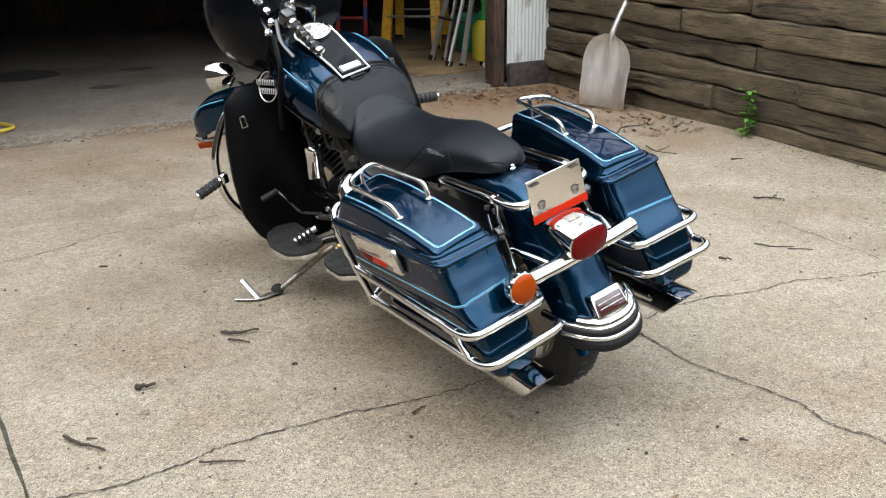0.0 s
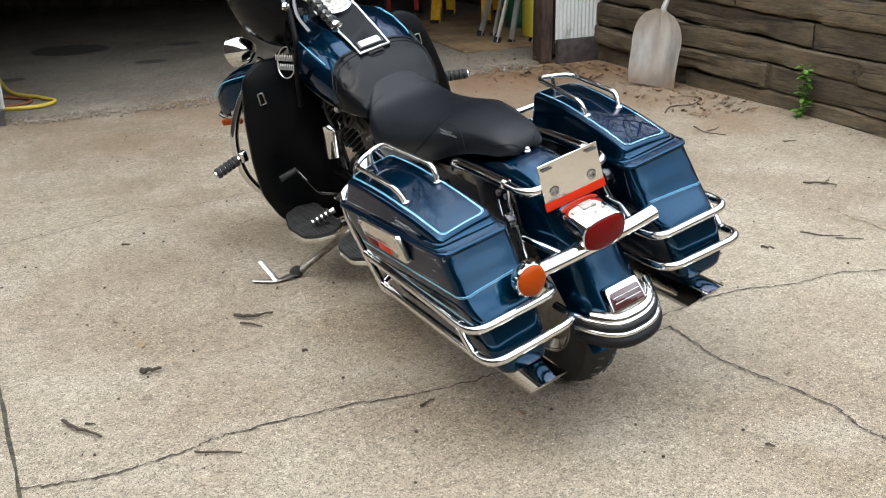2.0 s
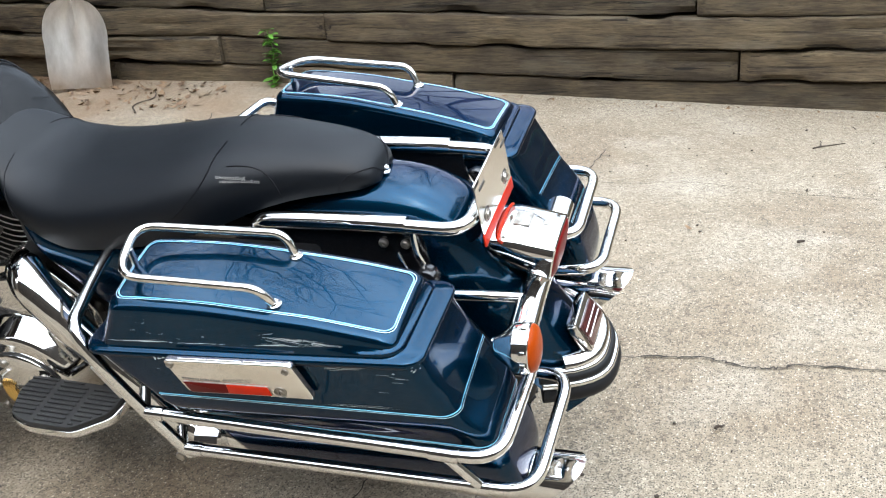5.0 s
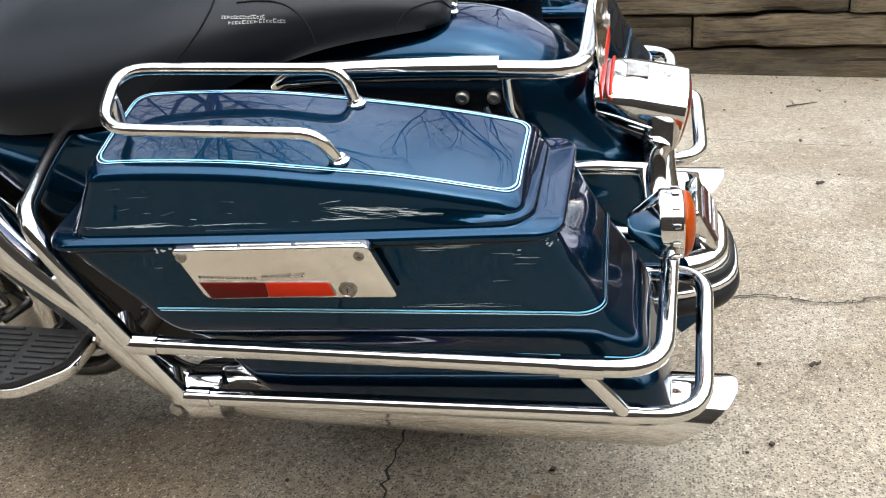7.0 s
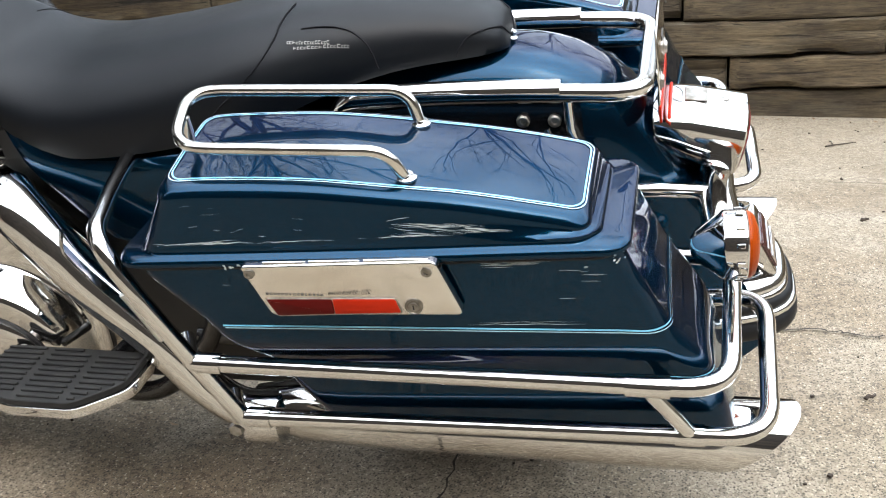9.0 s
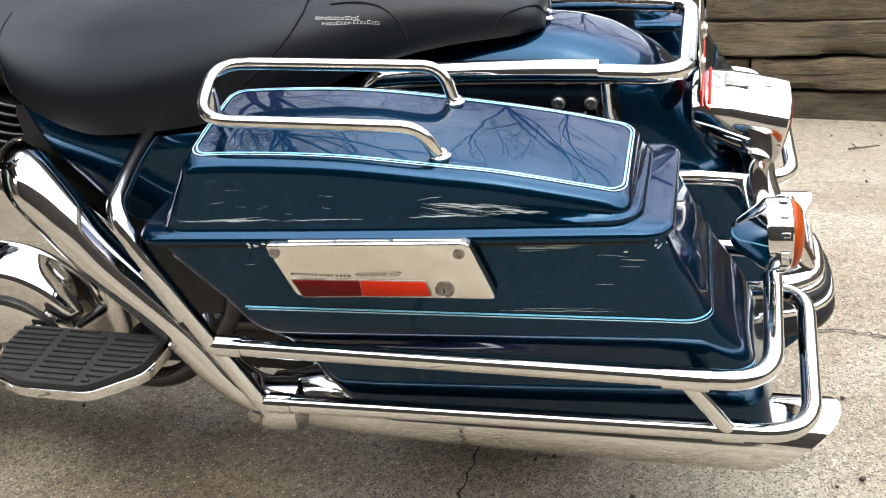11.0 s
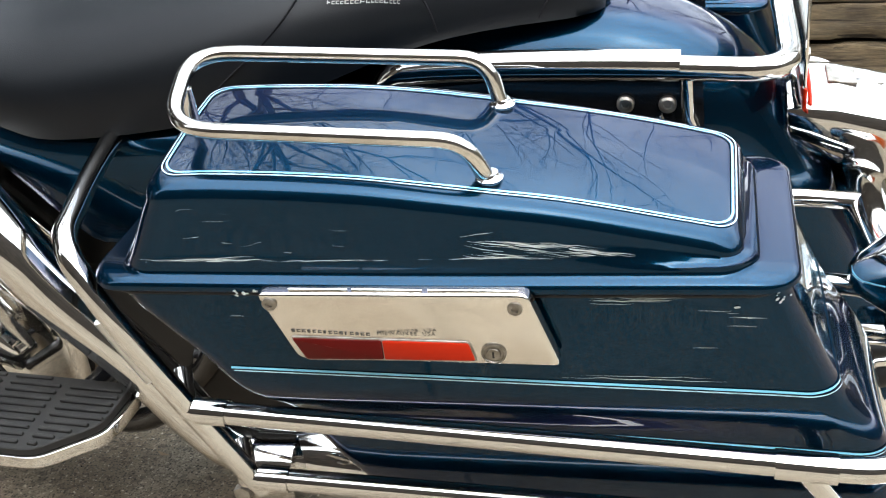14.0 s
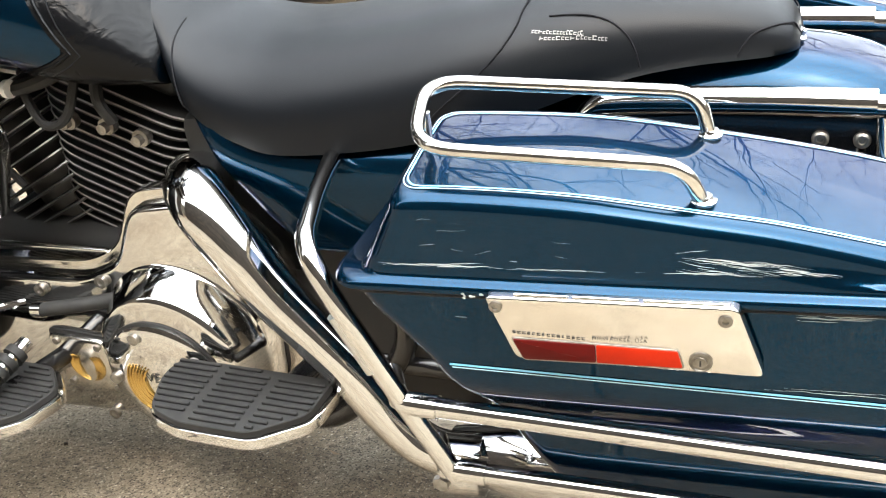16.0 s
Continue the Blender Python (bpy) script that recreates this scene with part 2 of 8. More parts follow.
M_SHIELD = mat("dull_black_leather", (0.0022, 0.0024, 0.003), 0.42)
M_SHIELD.node_tree.nodes["Principled BSDF"].inputs["Specular IOR Level"].default_value = 0.10
n = node(M_SHIELD, "ShaderNodeTexNoise", Scale=11, Detail=7, Distortion=0.8)
wire(M_SHIELD, coords(M_SHIELD), "Vector", n, "Vector")
bump(M_SHIELD, n, "Fac", 0.4, 0.006)
M_BLACK = mat("gloss_black", (0.008, 0.008, 0.009), 0.22, 0.0, 0.6, 0.08)
M_FAIRING = mat("dull_black_fairing", (0.003, 0.0035, 0.005), 0.20, 0.0, 0.0, 0.2)
M_FAIRING.node_tree.nodes["Principled BSDF"].inputs["Specular IOR Level"].default_value = 0.08
M_ENGINE = mat("black_engine_paint", (0.012, 0.012, 0.012), 0.5)
n = node(M_ENGINE, "ShaderNodeTexNoise", Scale=300, Detail=3)
bump(M_ENGINE, n, "Fac", 0.3, 0.001)
M_RUBBER = mat("black_rubber", (0.022, 0.021, 0.020), 0.7)
r, n = mottle(M_RUBBER, (0.009, 0.009, 0.009), (0.024, 0.023, 0.021), 30, 8, 0.45, 0.8)
colour_of(M_RUBBER, r)
bump(M_RUBBER, n, "Fac", 0.2, 0.001)
M_BUMPER = mat("dark_moulded_rubber", (0.007, 0.007, 0.008), 0.45)
M_BUMPER.node_tree.nodes["Principled BSDF"].inputs["Specular IOR Level"].default_value = 0.22
n = node(M_BUMPER, "ShaderNodeTexNoise", Scale=40, Detail=6)
rough_of(M_BUMPER, n, "Fac", 0.38, 0.6)
M_FIN = mat("machined_aluminium_edge", (0.62, 0.61, 0.58), 0.3, 1.0)
M_STEEL = mat("dull_steel", (0.35, 0.33, 0.30), 0.42, 1.0)
r, n = mottle(M_STEEL, (0.22, 0.20, 0.17), (0.42, 0.40, 0.37), 60, 8)
colour_of(M_STEEL, r)
M_RED = mat("red_lens", (0.12, 0.0025, 0.0025), 0.35, 0.0, 0.04, 0.05)
M_RED.node_tree.nodes["Principled BSDF"].inputs["Specular IOR Level"].default_value = 0.1
M_REFLECT = mat("red_reflector", (0.44, 0.020, 0.004), 0.3, 0.0, 0.0, 0.05)
M_REFLECT.node_tree.nodes["Principled BSDF"].inputs["Specular IOR Level"].default_value = 0.12
for m_ in (M_RED, M_REFLECT):
    v_ = node(m_, "ShaderNodeTexVoronoi", Scale=260)
    k = coords(m_)
    wire(m_, k, "Vector", v_, "Vector")
    bump(m_, v_, "Distance", 0.12, 0.001)
M_DARKRED = mat("dark_red_reflector", (0.085, 0.003, 0.0025), 0.3)
M_DARKRED.node_tree.nodes["Principled BSDF"].inputs["Specular IOR Level"].default_value = 0.12
M_AMBER = mat("amber_lens", (0.27, 0.038, 0.0008), 0.3)
M_AMBER.node_tree.nodes["Principled BSDF"].inputs["Specular IOR Level"].default_value = 0.15
v_ = node(M_AMBER, "ShaderNodeTexVoronoi", Scale=220)
k = coords(M_AMBER)
wire(M_AMBER, k, "Vector", v_, "Vector")
bump(M_AMBER, v_, "Distance", 0.15, 0.001)
M_GLASS = mat("clear_lens", (0.85, 0.87, 0.88), 0.08, 0.0, 1.0, 0.02)
M_STRIPE = mat("light_blue_pinstripe", (0.16, 0.50, 0.74), 0.25, 0.0, 1.0, 0.03)
M_STRIPE_PALE = mat("pale_pinstripe", (0.36, 0.56, 0.68), 0.25, 0.0, 1.0, 0.03)
M_SCRATCH = mat("scratched_primer", (0.50, 0.56, 0.57), 0.6)
M_WHITE = mat("white_plastic", (0.75, 0.75, 0.72), 0.4)
M_GOLD = mat("gold_plate", (0.66, 0.45, 0.15), 0.26, 1.0)
M_INK = mat("engraved_dark", (0.055, 0.050, 0.045), 0.7)
M_SILVER = mat("silver_badge", (0.62, 0.62, 0.60), 0.3, 0.8)
M_TIPLENS = mat("smoked_red_lens", (0.05, 0.012, 0.012), 0.12, 0.0, 1.0, 0.03)
M_SMOKED = mat("smoked_plastic", (0.02, 0.02, 0.025), 0.12, 0.0, 1.0, 0.03)
M_DIAL = mat("dial_face", (0.62, 0.60, 0.55), 0.35)
r, n = mottle(M_DIAL, (0.10, 0.09, 0.08), (0.62, 0.60, 0.54), 60, 4, 0.38, 0.56)
colour_of(M_DIAL, r)
M_EMBROIDERY = mat("silver_thread", (0.30, 0.30, 0.29), 0.5, 0.3)
M_THREAD = mat("dark_thread", (0.010, 0.010, 0.012), 0.8)
M_THREAD.node_tree.nodes["Principled BSDF"].inputs["Specular IOR Level"].default_value = 0.15
M_PLATE = mat("polished_plate", (0.78, 0.75, 0.70), 0.14, 1.0)
n = node(M_PLATE, "ShaderNodeTexNoise", Scale=18, Detail=6, Distortion=0.8)
rough_of(M_PLATE, n, "Fac", 0.06, 0.2)


# old concrete with exposed grit, brown stains and pale patches
def concrete(name, base, stain, pale, grit=260):
    m = mat(name, base, 0.9)
    r1, n1 = mottle(m, stain, base, 0.7, 8, 0.36, 0.55)
    r2, n2 = mottle(m, (0, 0, 0), (1, 1, 1), 2.3, 7, 0.48, 0.72)
    c = blend(m, (r1, "Color"), pale, (r2, "Color"))
    r3, n3 = mottle(m, (0, 0, 0), (1, 1, 1), grit, 3, 0.53, 0.63)
    c2 = blend(m, (c, "Result"), tuple(v * 0.30 for v in base), (r3, "Color"))
    r4, n4 = mottle(m, (0, 0, 0), (1, 1, 1), grit * 0.62, 2, 0.60, 0.70)
    c3 = blend(m, (c2, "Result"), tuple(min(0.75, v * 1.6) for v in pale), (r4, "Color"))
    # exposed pebbles, each with a tone of its own
    k = coords(m)
    vo = node(m, "ShaderNodeTexVoronoi", Scale=grit * 0.42)
    wire(m, k, "Vector", vo, "Vector")
    tone = m.node_tree.nodes.new("ShaderNodeValToRGB")
    el = tone.color_ramp.elements
    el[0].position, el[0].color = 0.0, (0.20, 0.17, 0.14, 1)
    el[1].position, el[1].color = 1.0, (1.45, 1.42, 1.36, 1)
    for at, col in ((0.12, (0.42, 0.36, 0.30, 1)), (0.24, (0.92, 0.88, 0.82, 1)), (0.72, (1.08, 1.06, 1.02, 1)), (0.86, (1.30, 1.28, 1.24, 1))):
        e_ = el.new(at)
        e_.color = col
    sx_ = m.node_tree.nodes.new("ShaderNodeSeparateColor")
    wire(m, vo, "Color", sx_, "Color")
    wire(m, sx_, "Red", tone, "Fac")
    c4 = blend(m, (c3, "Result"), (tone, "Color"), 0.45, "MULTIPLY")
    v2 = node(m, "ShaderNodeTexVoronoi", Scale=grit * 0.66)
    wire(m, k, "Vector", v2, "Vector")
    near = m.node_tree.nodes.new("ShaderNodeValToRGB")
    near.color_ramp.elements[0].position, near.color_ramp.elements[1].position = 0.26, 0.40
    near.color_ramp.elements[0].color, near.color_ramp.elements[1].color = (1, 1, 1, 1), (0, 0, 0, 1)
    wire(m, v2, "Distance", near, "Fac")
    pick = m.node_tree.nodes.new("ShaderNodeValToRGB")
    pick.color_ramp.elements[0].position, pick.color_ramp.elements[1].position = 0.52, 0.64
    s2_ = m.node_tree.nodes.new("ShaderNodeSeparateColor")
    wire(m, v2, "Color", s2_, "Color")
    wire(m, s2_, "Green", pick, "Fac")
    spot = blend(m, (near, "Color"), (pick, "Color"), 1.0, "MULTIPLY")
    c4 = blend(m, (c4, "Result"), tuple(v * 0.22 for v in base), (spot, "Result"))
    r6, n6 = mottle(m, (0.88, 0.865, 0.845), (1.12, 1.12, 1.12), 21, 7, 0.32, 0.68)
    c4 = blend(m, (c4, "Result"), (r6, "Color"), 1.0, "MULTIPLY")
    colour_of(m, c4, "Result")
    b1 = bump(m, n3, "Fac", 0.35, 0.004)
    bump(m, n2, "Fac", 0.25, 0.02, b1)
    return m


M_DRIVE = concrete("drive_concrete", (0.250, 0.211, 0.156), (0.178, 0.137, 0.092), (0.303, 0.266, 0.211))
M_GARAGE_FLOOR = concrete("garage_concrete", (0.192, 0.165, 0.131), (0.134, 0.113, 0.087), (0.244, 0.214, 0.173), 200)
M_CRACK = mat("crack_dirt", (0.075, 0.060, 0.042), 0.95)
r, n = mottle(M_CRACK, (0.012, 0.009, 0.007), (0.052, 0.041, 0.029), 60, 6)
colour_of(M_CRACK, r)
M_SOIL = mat("brown_soil", (0.21, 0.135, 0.075), 0.95)
r, n = mottle(M_SOIL, (0.092, 0.056, 0.030), (0.176, 0.122, 0.074), 9, 9)
colour_of(M_SOIL, r)
bump(M_SOIL, n, "Fac", 0.6, 0.02)
M_GRAVEL = mat("pale_gravel", (0.22, 0.19, 0.155), 0.9)


def old_wood(name, dark, light, along=(1.0, 14, 14), bump_d=0.006):
    m = mat(name, light, 0.85)
    info = m.node_tree.nodes.new("ShaderNodeObjectInfo")
    k = coords(m, along)
    add = m.node_tree.nodes.new("ShaderNodeVectorMath")
    add.operation = "ADD"
    mul = m.node_tree.nodes.new("ShaderNodeVectorMath")
    mul.operation = "SCALE"
    mul.inputs[0].default_value = (17.0, 31.0, 23.0)
    wire(m, info, "Random", mul, "Scale")
    wire(m, k, "Vector", add, 0)
    wire(m, mul, "Vector", add, 1)
    n1 = node(m, "ShaderNodeTexNoise", Scale=5.0, Detail=9, Roughness=0.65, Distortion=0.6)
    wire(m, add, "Vector", n1, "Vector")
    r1 = m.node_tree.nodes.new("ShaderNodeValToRGB")
    r1.color_ramp.elements[0].position, r1.color_ramp.elements[1].position = 0.40, 0.62
    r1.color_ramp.elements[0].color, r1.color_ramp.elements[1].color = (*dark, 1), (*light, 1)
    wire(m, n1, "Fac", r1, "Fac")
    r2, n2 = mottle(m, tuple(v * 0.5 for v in dark), (1, 1, 1), 1.7, 6, 0.32, 0.6)
    c = blend(m, (r1, "Color"), (r2, "Color"), 0.75, "MULTIPLY")
    hue = node(m, "ShaderNodeHueSaturation", Saturation=1.32)
    v = node(m, "ShaderNodeMapRange")
    v.inputs["To Min"].default_value, v.inputs["To Max"].default_value = 0.62, 1.42
    wire(m, info, "Random", v, "Value")
    wire(m, v, "Result", hue, "Value")
    wire(m, c, "Result", hue, "Color")
    colour_of(m, hue)
    bump(m, n1, "Fac", 0.9, bump_d)
    return m


def tie_wood(name):
    """Weathered tie: warm brown, long fine splits, grey worn patches; grain along local x."""
    m = mat(name, (0.15, 0.11, 0.065), 0.9)
    info = m.node_tree.nodes.new("ShaderNodeObjectInfo")
    mul = m.node_tree.nodes.new("ShaderNodeVectorMath")
    mul.operation = "SCALE"
    mul.inputs[0].default_value = (17.0, 31.0, 23.0)
    wire(m, info, "Random", mul, "Scale")

    def grain(stretch, scale, detail, lo, hi, c1, c2, twist=0.3):
        k = coords(m, stretch)
        add = m.node_tree.nodes.new("ShaderNodeVectorMath")
        add.operation = "ADD"
        wire(m, k, "Vector", add, 0)
        wire(m, mul, "Vector", add, 1)
        n = node(m, "ShaderNodeTexNoise", Scale=scale, Detail=detail, Roughness=0.6, Distortion=twist)
        wire(m, add, "Vector", n, "Vector")
        r = m.node_tree.nodes.new("ShaderNodeValToRGB")
        r.color_ramp.elements[0].position, r.color_ramp.elements[1].position = lo, hi
        r.color_ramp.elements[0].color, r.color_ramp.elements[1].color = (*c1, 1), (*c2, 1)
        wire(m, n, "Fac", r, "Fac")
        return r, n

    r1, n1 = grain((1.2, 3.0, 3.0), 2.2, 7, 0.34, 0.66, (0.082, 0.060, 0.036), (0.226, 0.174, 0.104))
    r2, n2 = grain((3.2, 46, 46), 2.6, 8, 0.33, 0.66, (0.46, 0.44, 0.41), (1.25, 1.25, 1.23), 0.9)
    r3, n3 = grain((0.45, 15, 15), 2.4, 4, 0.60, 0.64, (1, 1, 1), (0.22, 0.19, 0.16), 0.8)
    r4, n4 = grain((2, 5, 5), 1.3, 6, 0.55, 0.72, (0, 0, 0), (0.55, 0.55, 0.55))
    c = blend(m, (r1, "Color"), (r2, "Color"), 1.0, "MULTIPLY")
    c = blend(m, (c, "Result"), (0.235, 0.205, 0.150), (r4, "Color"))
    c = blend(m, (c, "Result"), (r3, "Color"), 1.0, "MULTIPLY")
    hue = node(m, "ShaderNodeHueSaturation", Saturation=1.04)
    v = node(m, "ShaderNodeMapRange")
    v.inputs["To Min"].default_value, v.inputs["To Max"].default_value = 0.40, 0.70
    wire(m, info, "Random", v, "Value")
    wire(m, v, "Result", hue, "Value")
    wire(m, c, "Result", hue, "Color")
    colour_of(m, hue)
    b1 = bump(m, n2, "Fac", 0.8, 0.010)
    b2 = node(m, "ShaderNodeBump", Strength=0.9, Distance=0.012)
    wire(m, r3, "Color", b2, "Height")
    wire(m, b1, "Normal", b2, "Normal")
    wire(m, b2, "Normal", m.node_tree.nodes["Principled BSDF"], "Normal")
    return m


M_TIE = tie_wood("weathered_timber")
M_POST = old_wood("rough_brown_wood", (0.045, 0.030, 0.024), (0.14, 0.095, 0.075), (14, 14, 1.5))
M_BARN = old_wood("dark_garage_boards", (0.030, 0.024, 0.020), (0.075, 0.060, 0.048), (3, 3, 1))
M_PLY = old_wood("old_plywood", (0.20, 0.14, 0.09), (0.34, 0.26, 0.18), (2, 9, 9), 0.002)
M_SKIRT = mat("dark_painted_board", (0.035, 0.028, 0.027), 0.6)
r, n = mottle(M_SKIRT, (0.022, 0.018, 0.018), (0.07, 0.055, 0.05), 14, 7)
colour_of(M_SKIRT, r)
M_TIN = mat("flaking_white_paint", (0.62, 0.63, 0.60), 0.55)
r, n = mottle(M_TIN, (0.19, 0.15, 0.11), (0.50, 0.51, 0.49), 7, 10, 0.33, 0.47, (1, 1, 0.35))
colour_of(M_TIN, r)
bump(M_TIN, n, "Fac", 0.3, 0.003)
M_ALU = mat("worn_aluminium", (0.60, 0.60, 0.58), 0.38, 0.9)
r, n = mottle(M_ALU, (0.40, 0.37, 0.32), (0.68, 0.68, 0.66), 5, 9, 0.3, 0.6, (1, 1, 0.4))
colour_of(M_ALU, r)
rough_of(M_ALU, n, "Fac", 0.5, 0.32)
M_SHOVEL = mat("scuffed_aluminium", (0.54, 0.53, 0.50), 0.36, 0.85)
r, n = mottle(M_SHOVEL, (0.46, 0.45, 0.43), (0.86, 0.86, 0.85), 4, 8, 0.30, 0.58, (1.2, 1.2, 0.5))
rough_of(M_SHOVEL, n, "Fac", 0.50, 0.30)
r2, n2 = mottle(M_SHOVEL, (0, 0, 0), (1, 1, 1), 7, 8, 0.30, 0.70)
sep_ = node(M_SHOVEL, "ShaderNodeSeparateXYZ")
wire(M_SHOVEL, coords(M_SHOVEL), "Vector", sep_, "Vector")
low_ = node(M_SHOVEL, "ShaderNodeMapRange")
low_.inputs["From Min"].default_value, low_.inputs["From Max"].default_value = 0.0, 0.22
low_.inputs["To Min"].default_value, low_.inputs["To Max"].default_value = 1.2, 0.0
wire(M_SHOVEL, sep_, "Z", low_, "Value")
mud_ = M_SHOVEL.node_tree.nodes.new("ShaderNodeMath")
mud_.operation = "MULTIPLY"
mud_.use_clamp = True
wire(M_SHOVEL, low_, "Result", mud_, 0)
wire(M_SHOVEL, n2, "Fac", mud_, 1)
c_ = blend(M_SHOVEL, (r, "Color"), (0.27, 0.19, 0.11), (mud_, 0))
colour_of(M_SHOVEL, c_, "Result")
M_YELLOW = mat("yellow_fibreglass", (0.70, 0.38, 0.02), 0.5)
r, n = mottle(M_YELLOW, (0.55, 0.28, 0.02), (0.82, 0.45, 0.025), 20, 7)
colour_of(M_YELLOW, r)
M_YELLOW_TANK = mat("translucent_yellow_plastic", (0.62, 0.50, 0.05), 0.45)
M_GREEN = mat("green_plastic", (0.012, 0.16, 0.085), 0.45)
M_GREEN_BRIGHT = mat("bright_green_plastic", (0.03, 0.28, 0.05), 0.4)
M_REDPAINT = mat("red_paint", (0.45, 0.035, 0.025), 0.45)
M_BLUEPAINT = mat("blue_label", (0.03, 0.05, 0.22), 0.5)
M_HOSE = mat("yellow_hose", (0.55, 0.40, 0.05), 0.5)
M_HOSE_RED = mat("red_brown_hose", (0.22, 0.07, 0.03), 0.6)
M_TWIG = mat("dry_twig", (0.042, 0.030, 0.021), 0.9)
M_OIL = mat("oil_soaked_concrete", (0.055, 0.048, 0.040), 0.8)
M_JOINT = mat("dark_joint", (0.020, 0.018, 0.014), 0.95)
r, n = mottle(M_JOINT, (0.012, 0.010, 0.008), (0.066, 0.060, 0.036), 45, 6)
colour_of(M_JOINT, r)
M_DEADLEAF = mat("dead_leaf", (0.15, 0.088, 0.045), 0.8)
r, n = mottle(M_DEADLEAF, (0.075, 0.042, 0.022), (0.24, 0.155, 0.085), 14, 3)
colour_of(M_DEADLEAF, r)
M_LEAF = mat("green_leaf", (0.075, 0.20, 0.018), 0.5)
M_GRASS = mat("grass_blade", (0.075, 0.13, 0.025), 0.6)
M_DANDELION = mat("dandelion_yellow", (0.75, 0.55, 0.02), 0.6)
M_TURF = mat("turf", (0.09, 0.10, 0.04), 0.95)
r, n = mottle(M_TURF, (0.14, 0.105, 0.06), (0.07, 0.12, 0.025), 3, 8)
colour_of(M_TURF, r)
bump(M_TURF, n, "Fac", 0.5, 0.03)
M_BARK = mat("grey_bark", (0.14, 0.11, 0.085), 0.9)
r, n = mottle(M_BARK, (0.07, 0.055, 0.042), (0.19, 0.155, 0.125), 6, 8)
colour_of(M_BARK, r)
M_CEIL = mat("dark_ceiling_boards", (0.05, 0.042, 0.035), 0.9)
M_WOODS = mat("far_bare_woods", (0.10, 0.085, 0.065), 1.0)
r, n = mottle(M_WOODS, (0.045, 0.038, 0.030), (0.15, 0.13, 0.10), 0.9, 9, 0.35, 0.65, (3, 3, 0.6))
colour_of(M_WOODS, r)
# for the added, unseen wall that the saddlebag flanks reflect as dark
M_DARK_SCREEN = old_wood("dark_screen_boards", (0.030, 0.024, 0.020), (0.060, 0.048, 0.038), (1, 1, 8))


# ---- the motorcycle: x to its right, y forward from the rear axle, z up ----
bike = thing("touring_motorcycle", "dark blue touring motorcycle with hard saddlebags leaning on its side stand", "motorcycle", BIKE)


def X(m_y, m_z, x, ry=90):
    """A pose whose local z looks along x."""
    return pose(x, m_y, m_z, 0, ry, 0)


# wheels
def wheel(name, m, r, half):
    b = bmesh.new()
    lathe(b, [(r - 0.12, -half * 0.75), (r - 0.06, -half), (r - 0.025, -half * 0.92), (r - 0.006, -half * 0.55), (r, 0), (r - 0.006, half * 0.55), (r - 0.025, half * 0.92), (r - 0.06, half), (r - 0.12, half * 0.75)], m, 56, (False, False))
    w = part(name, b, M_RUBBER, bike, "black tyre on a chrome rim")
    b = bmesh.new()
    lathe(b, [(0.02, -0.06), (0.06, -0.055), (0.07, -0.03), (r - 0.14, -0.028), (r - 0.115, -half * 0.8), (r - 0.10, -half * 0.78), (r - 0.10, half * 0.78), (r - 0.115, half * 0.8), (r - 0.14, 0.028), (0.07, 0.03), (0.06, 0.055), (0.02, 0.06)], m, 40)
    part("rim", b, M_CHROME_WORN, w)
    b = bmesh.new()
    for k in range(40):
        a = 2 * math.pi * k / 40
        for s in (-1, 1):
            c = m @ Vector(((r - 0.006) * math.cos(a + 0.03 * s), (r - 0.006) * math.sin(a + 0.03 * s), s * half * 0.5))
            d = m @ Vector(((r + 0.001) * math.cos(a + 0.03 * s), (r + 0.001) * math.sin(a + 0.03 * s), s * half * 0.22))
            sweep(b, [c, d], 0.004, 4)
    tagged(part("tread", b, M_ENGINE, w), kind="stuff")
    return w


TURN = pose(0, 1.30, 0.95, 20, 0, 0) @ pose(0, 0, 0, 0, 0, 35) @ pose(0, 1.30, 0.95, 20, 0, 0).inverted()
STEER = Matrix.Translation((-0.009, -0.015, 0.096)) @ TURN
wheel("rear_wheel", X(0, 0.325, 0), 0.325, 0.066)
wheel("front_wheel", Matrix.Translation((0, 0, 0.03)) @ TURN @ X(1.62, 0.325, 0), 0.325, 0.06)


# rear fender
def shell(path, halves, drop, hub, thick=0.006, n=15):
    """A fender: rings across the path, in the plane x = 0."""
    path = [Vector((0, y, z)) for y, z in path]
    fine = spline(path, 4)
    b, rings = bmesh.new(), []
    m = len(fine)
    for i, c in enumerate(fine):
        t = (fine[min(i + 1, m - 1)] - fine[max(i - 1, 0)]).normalized()
        o = Vector((0, t.z, -t.y))
        if o.dot(c - Vector((0, *hub))) < 0:
            o = -o
        s = i / (m - 1)
        hw, dr = lerp(halves, s)[0], lerp(drop, s)[0]
        outer = [c + Vector((hw * math.copysign(abs(q) ** 0.9, q), 0, 0)) - o * (dr * abs(q) ** 3.2) for q in np.linspace(-1, 1, n)]
        inner = [p - o * thick * 0.7 - Vector((thick * 0.7 * q, 0, 0)) for p, q in zip(outer, np.linspace(-1, 1, n))]
        rings.append(outer + inner[::-1])
    loft(b, rings)
    return b


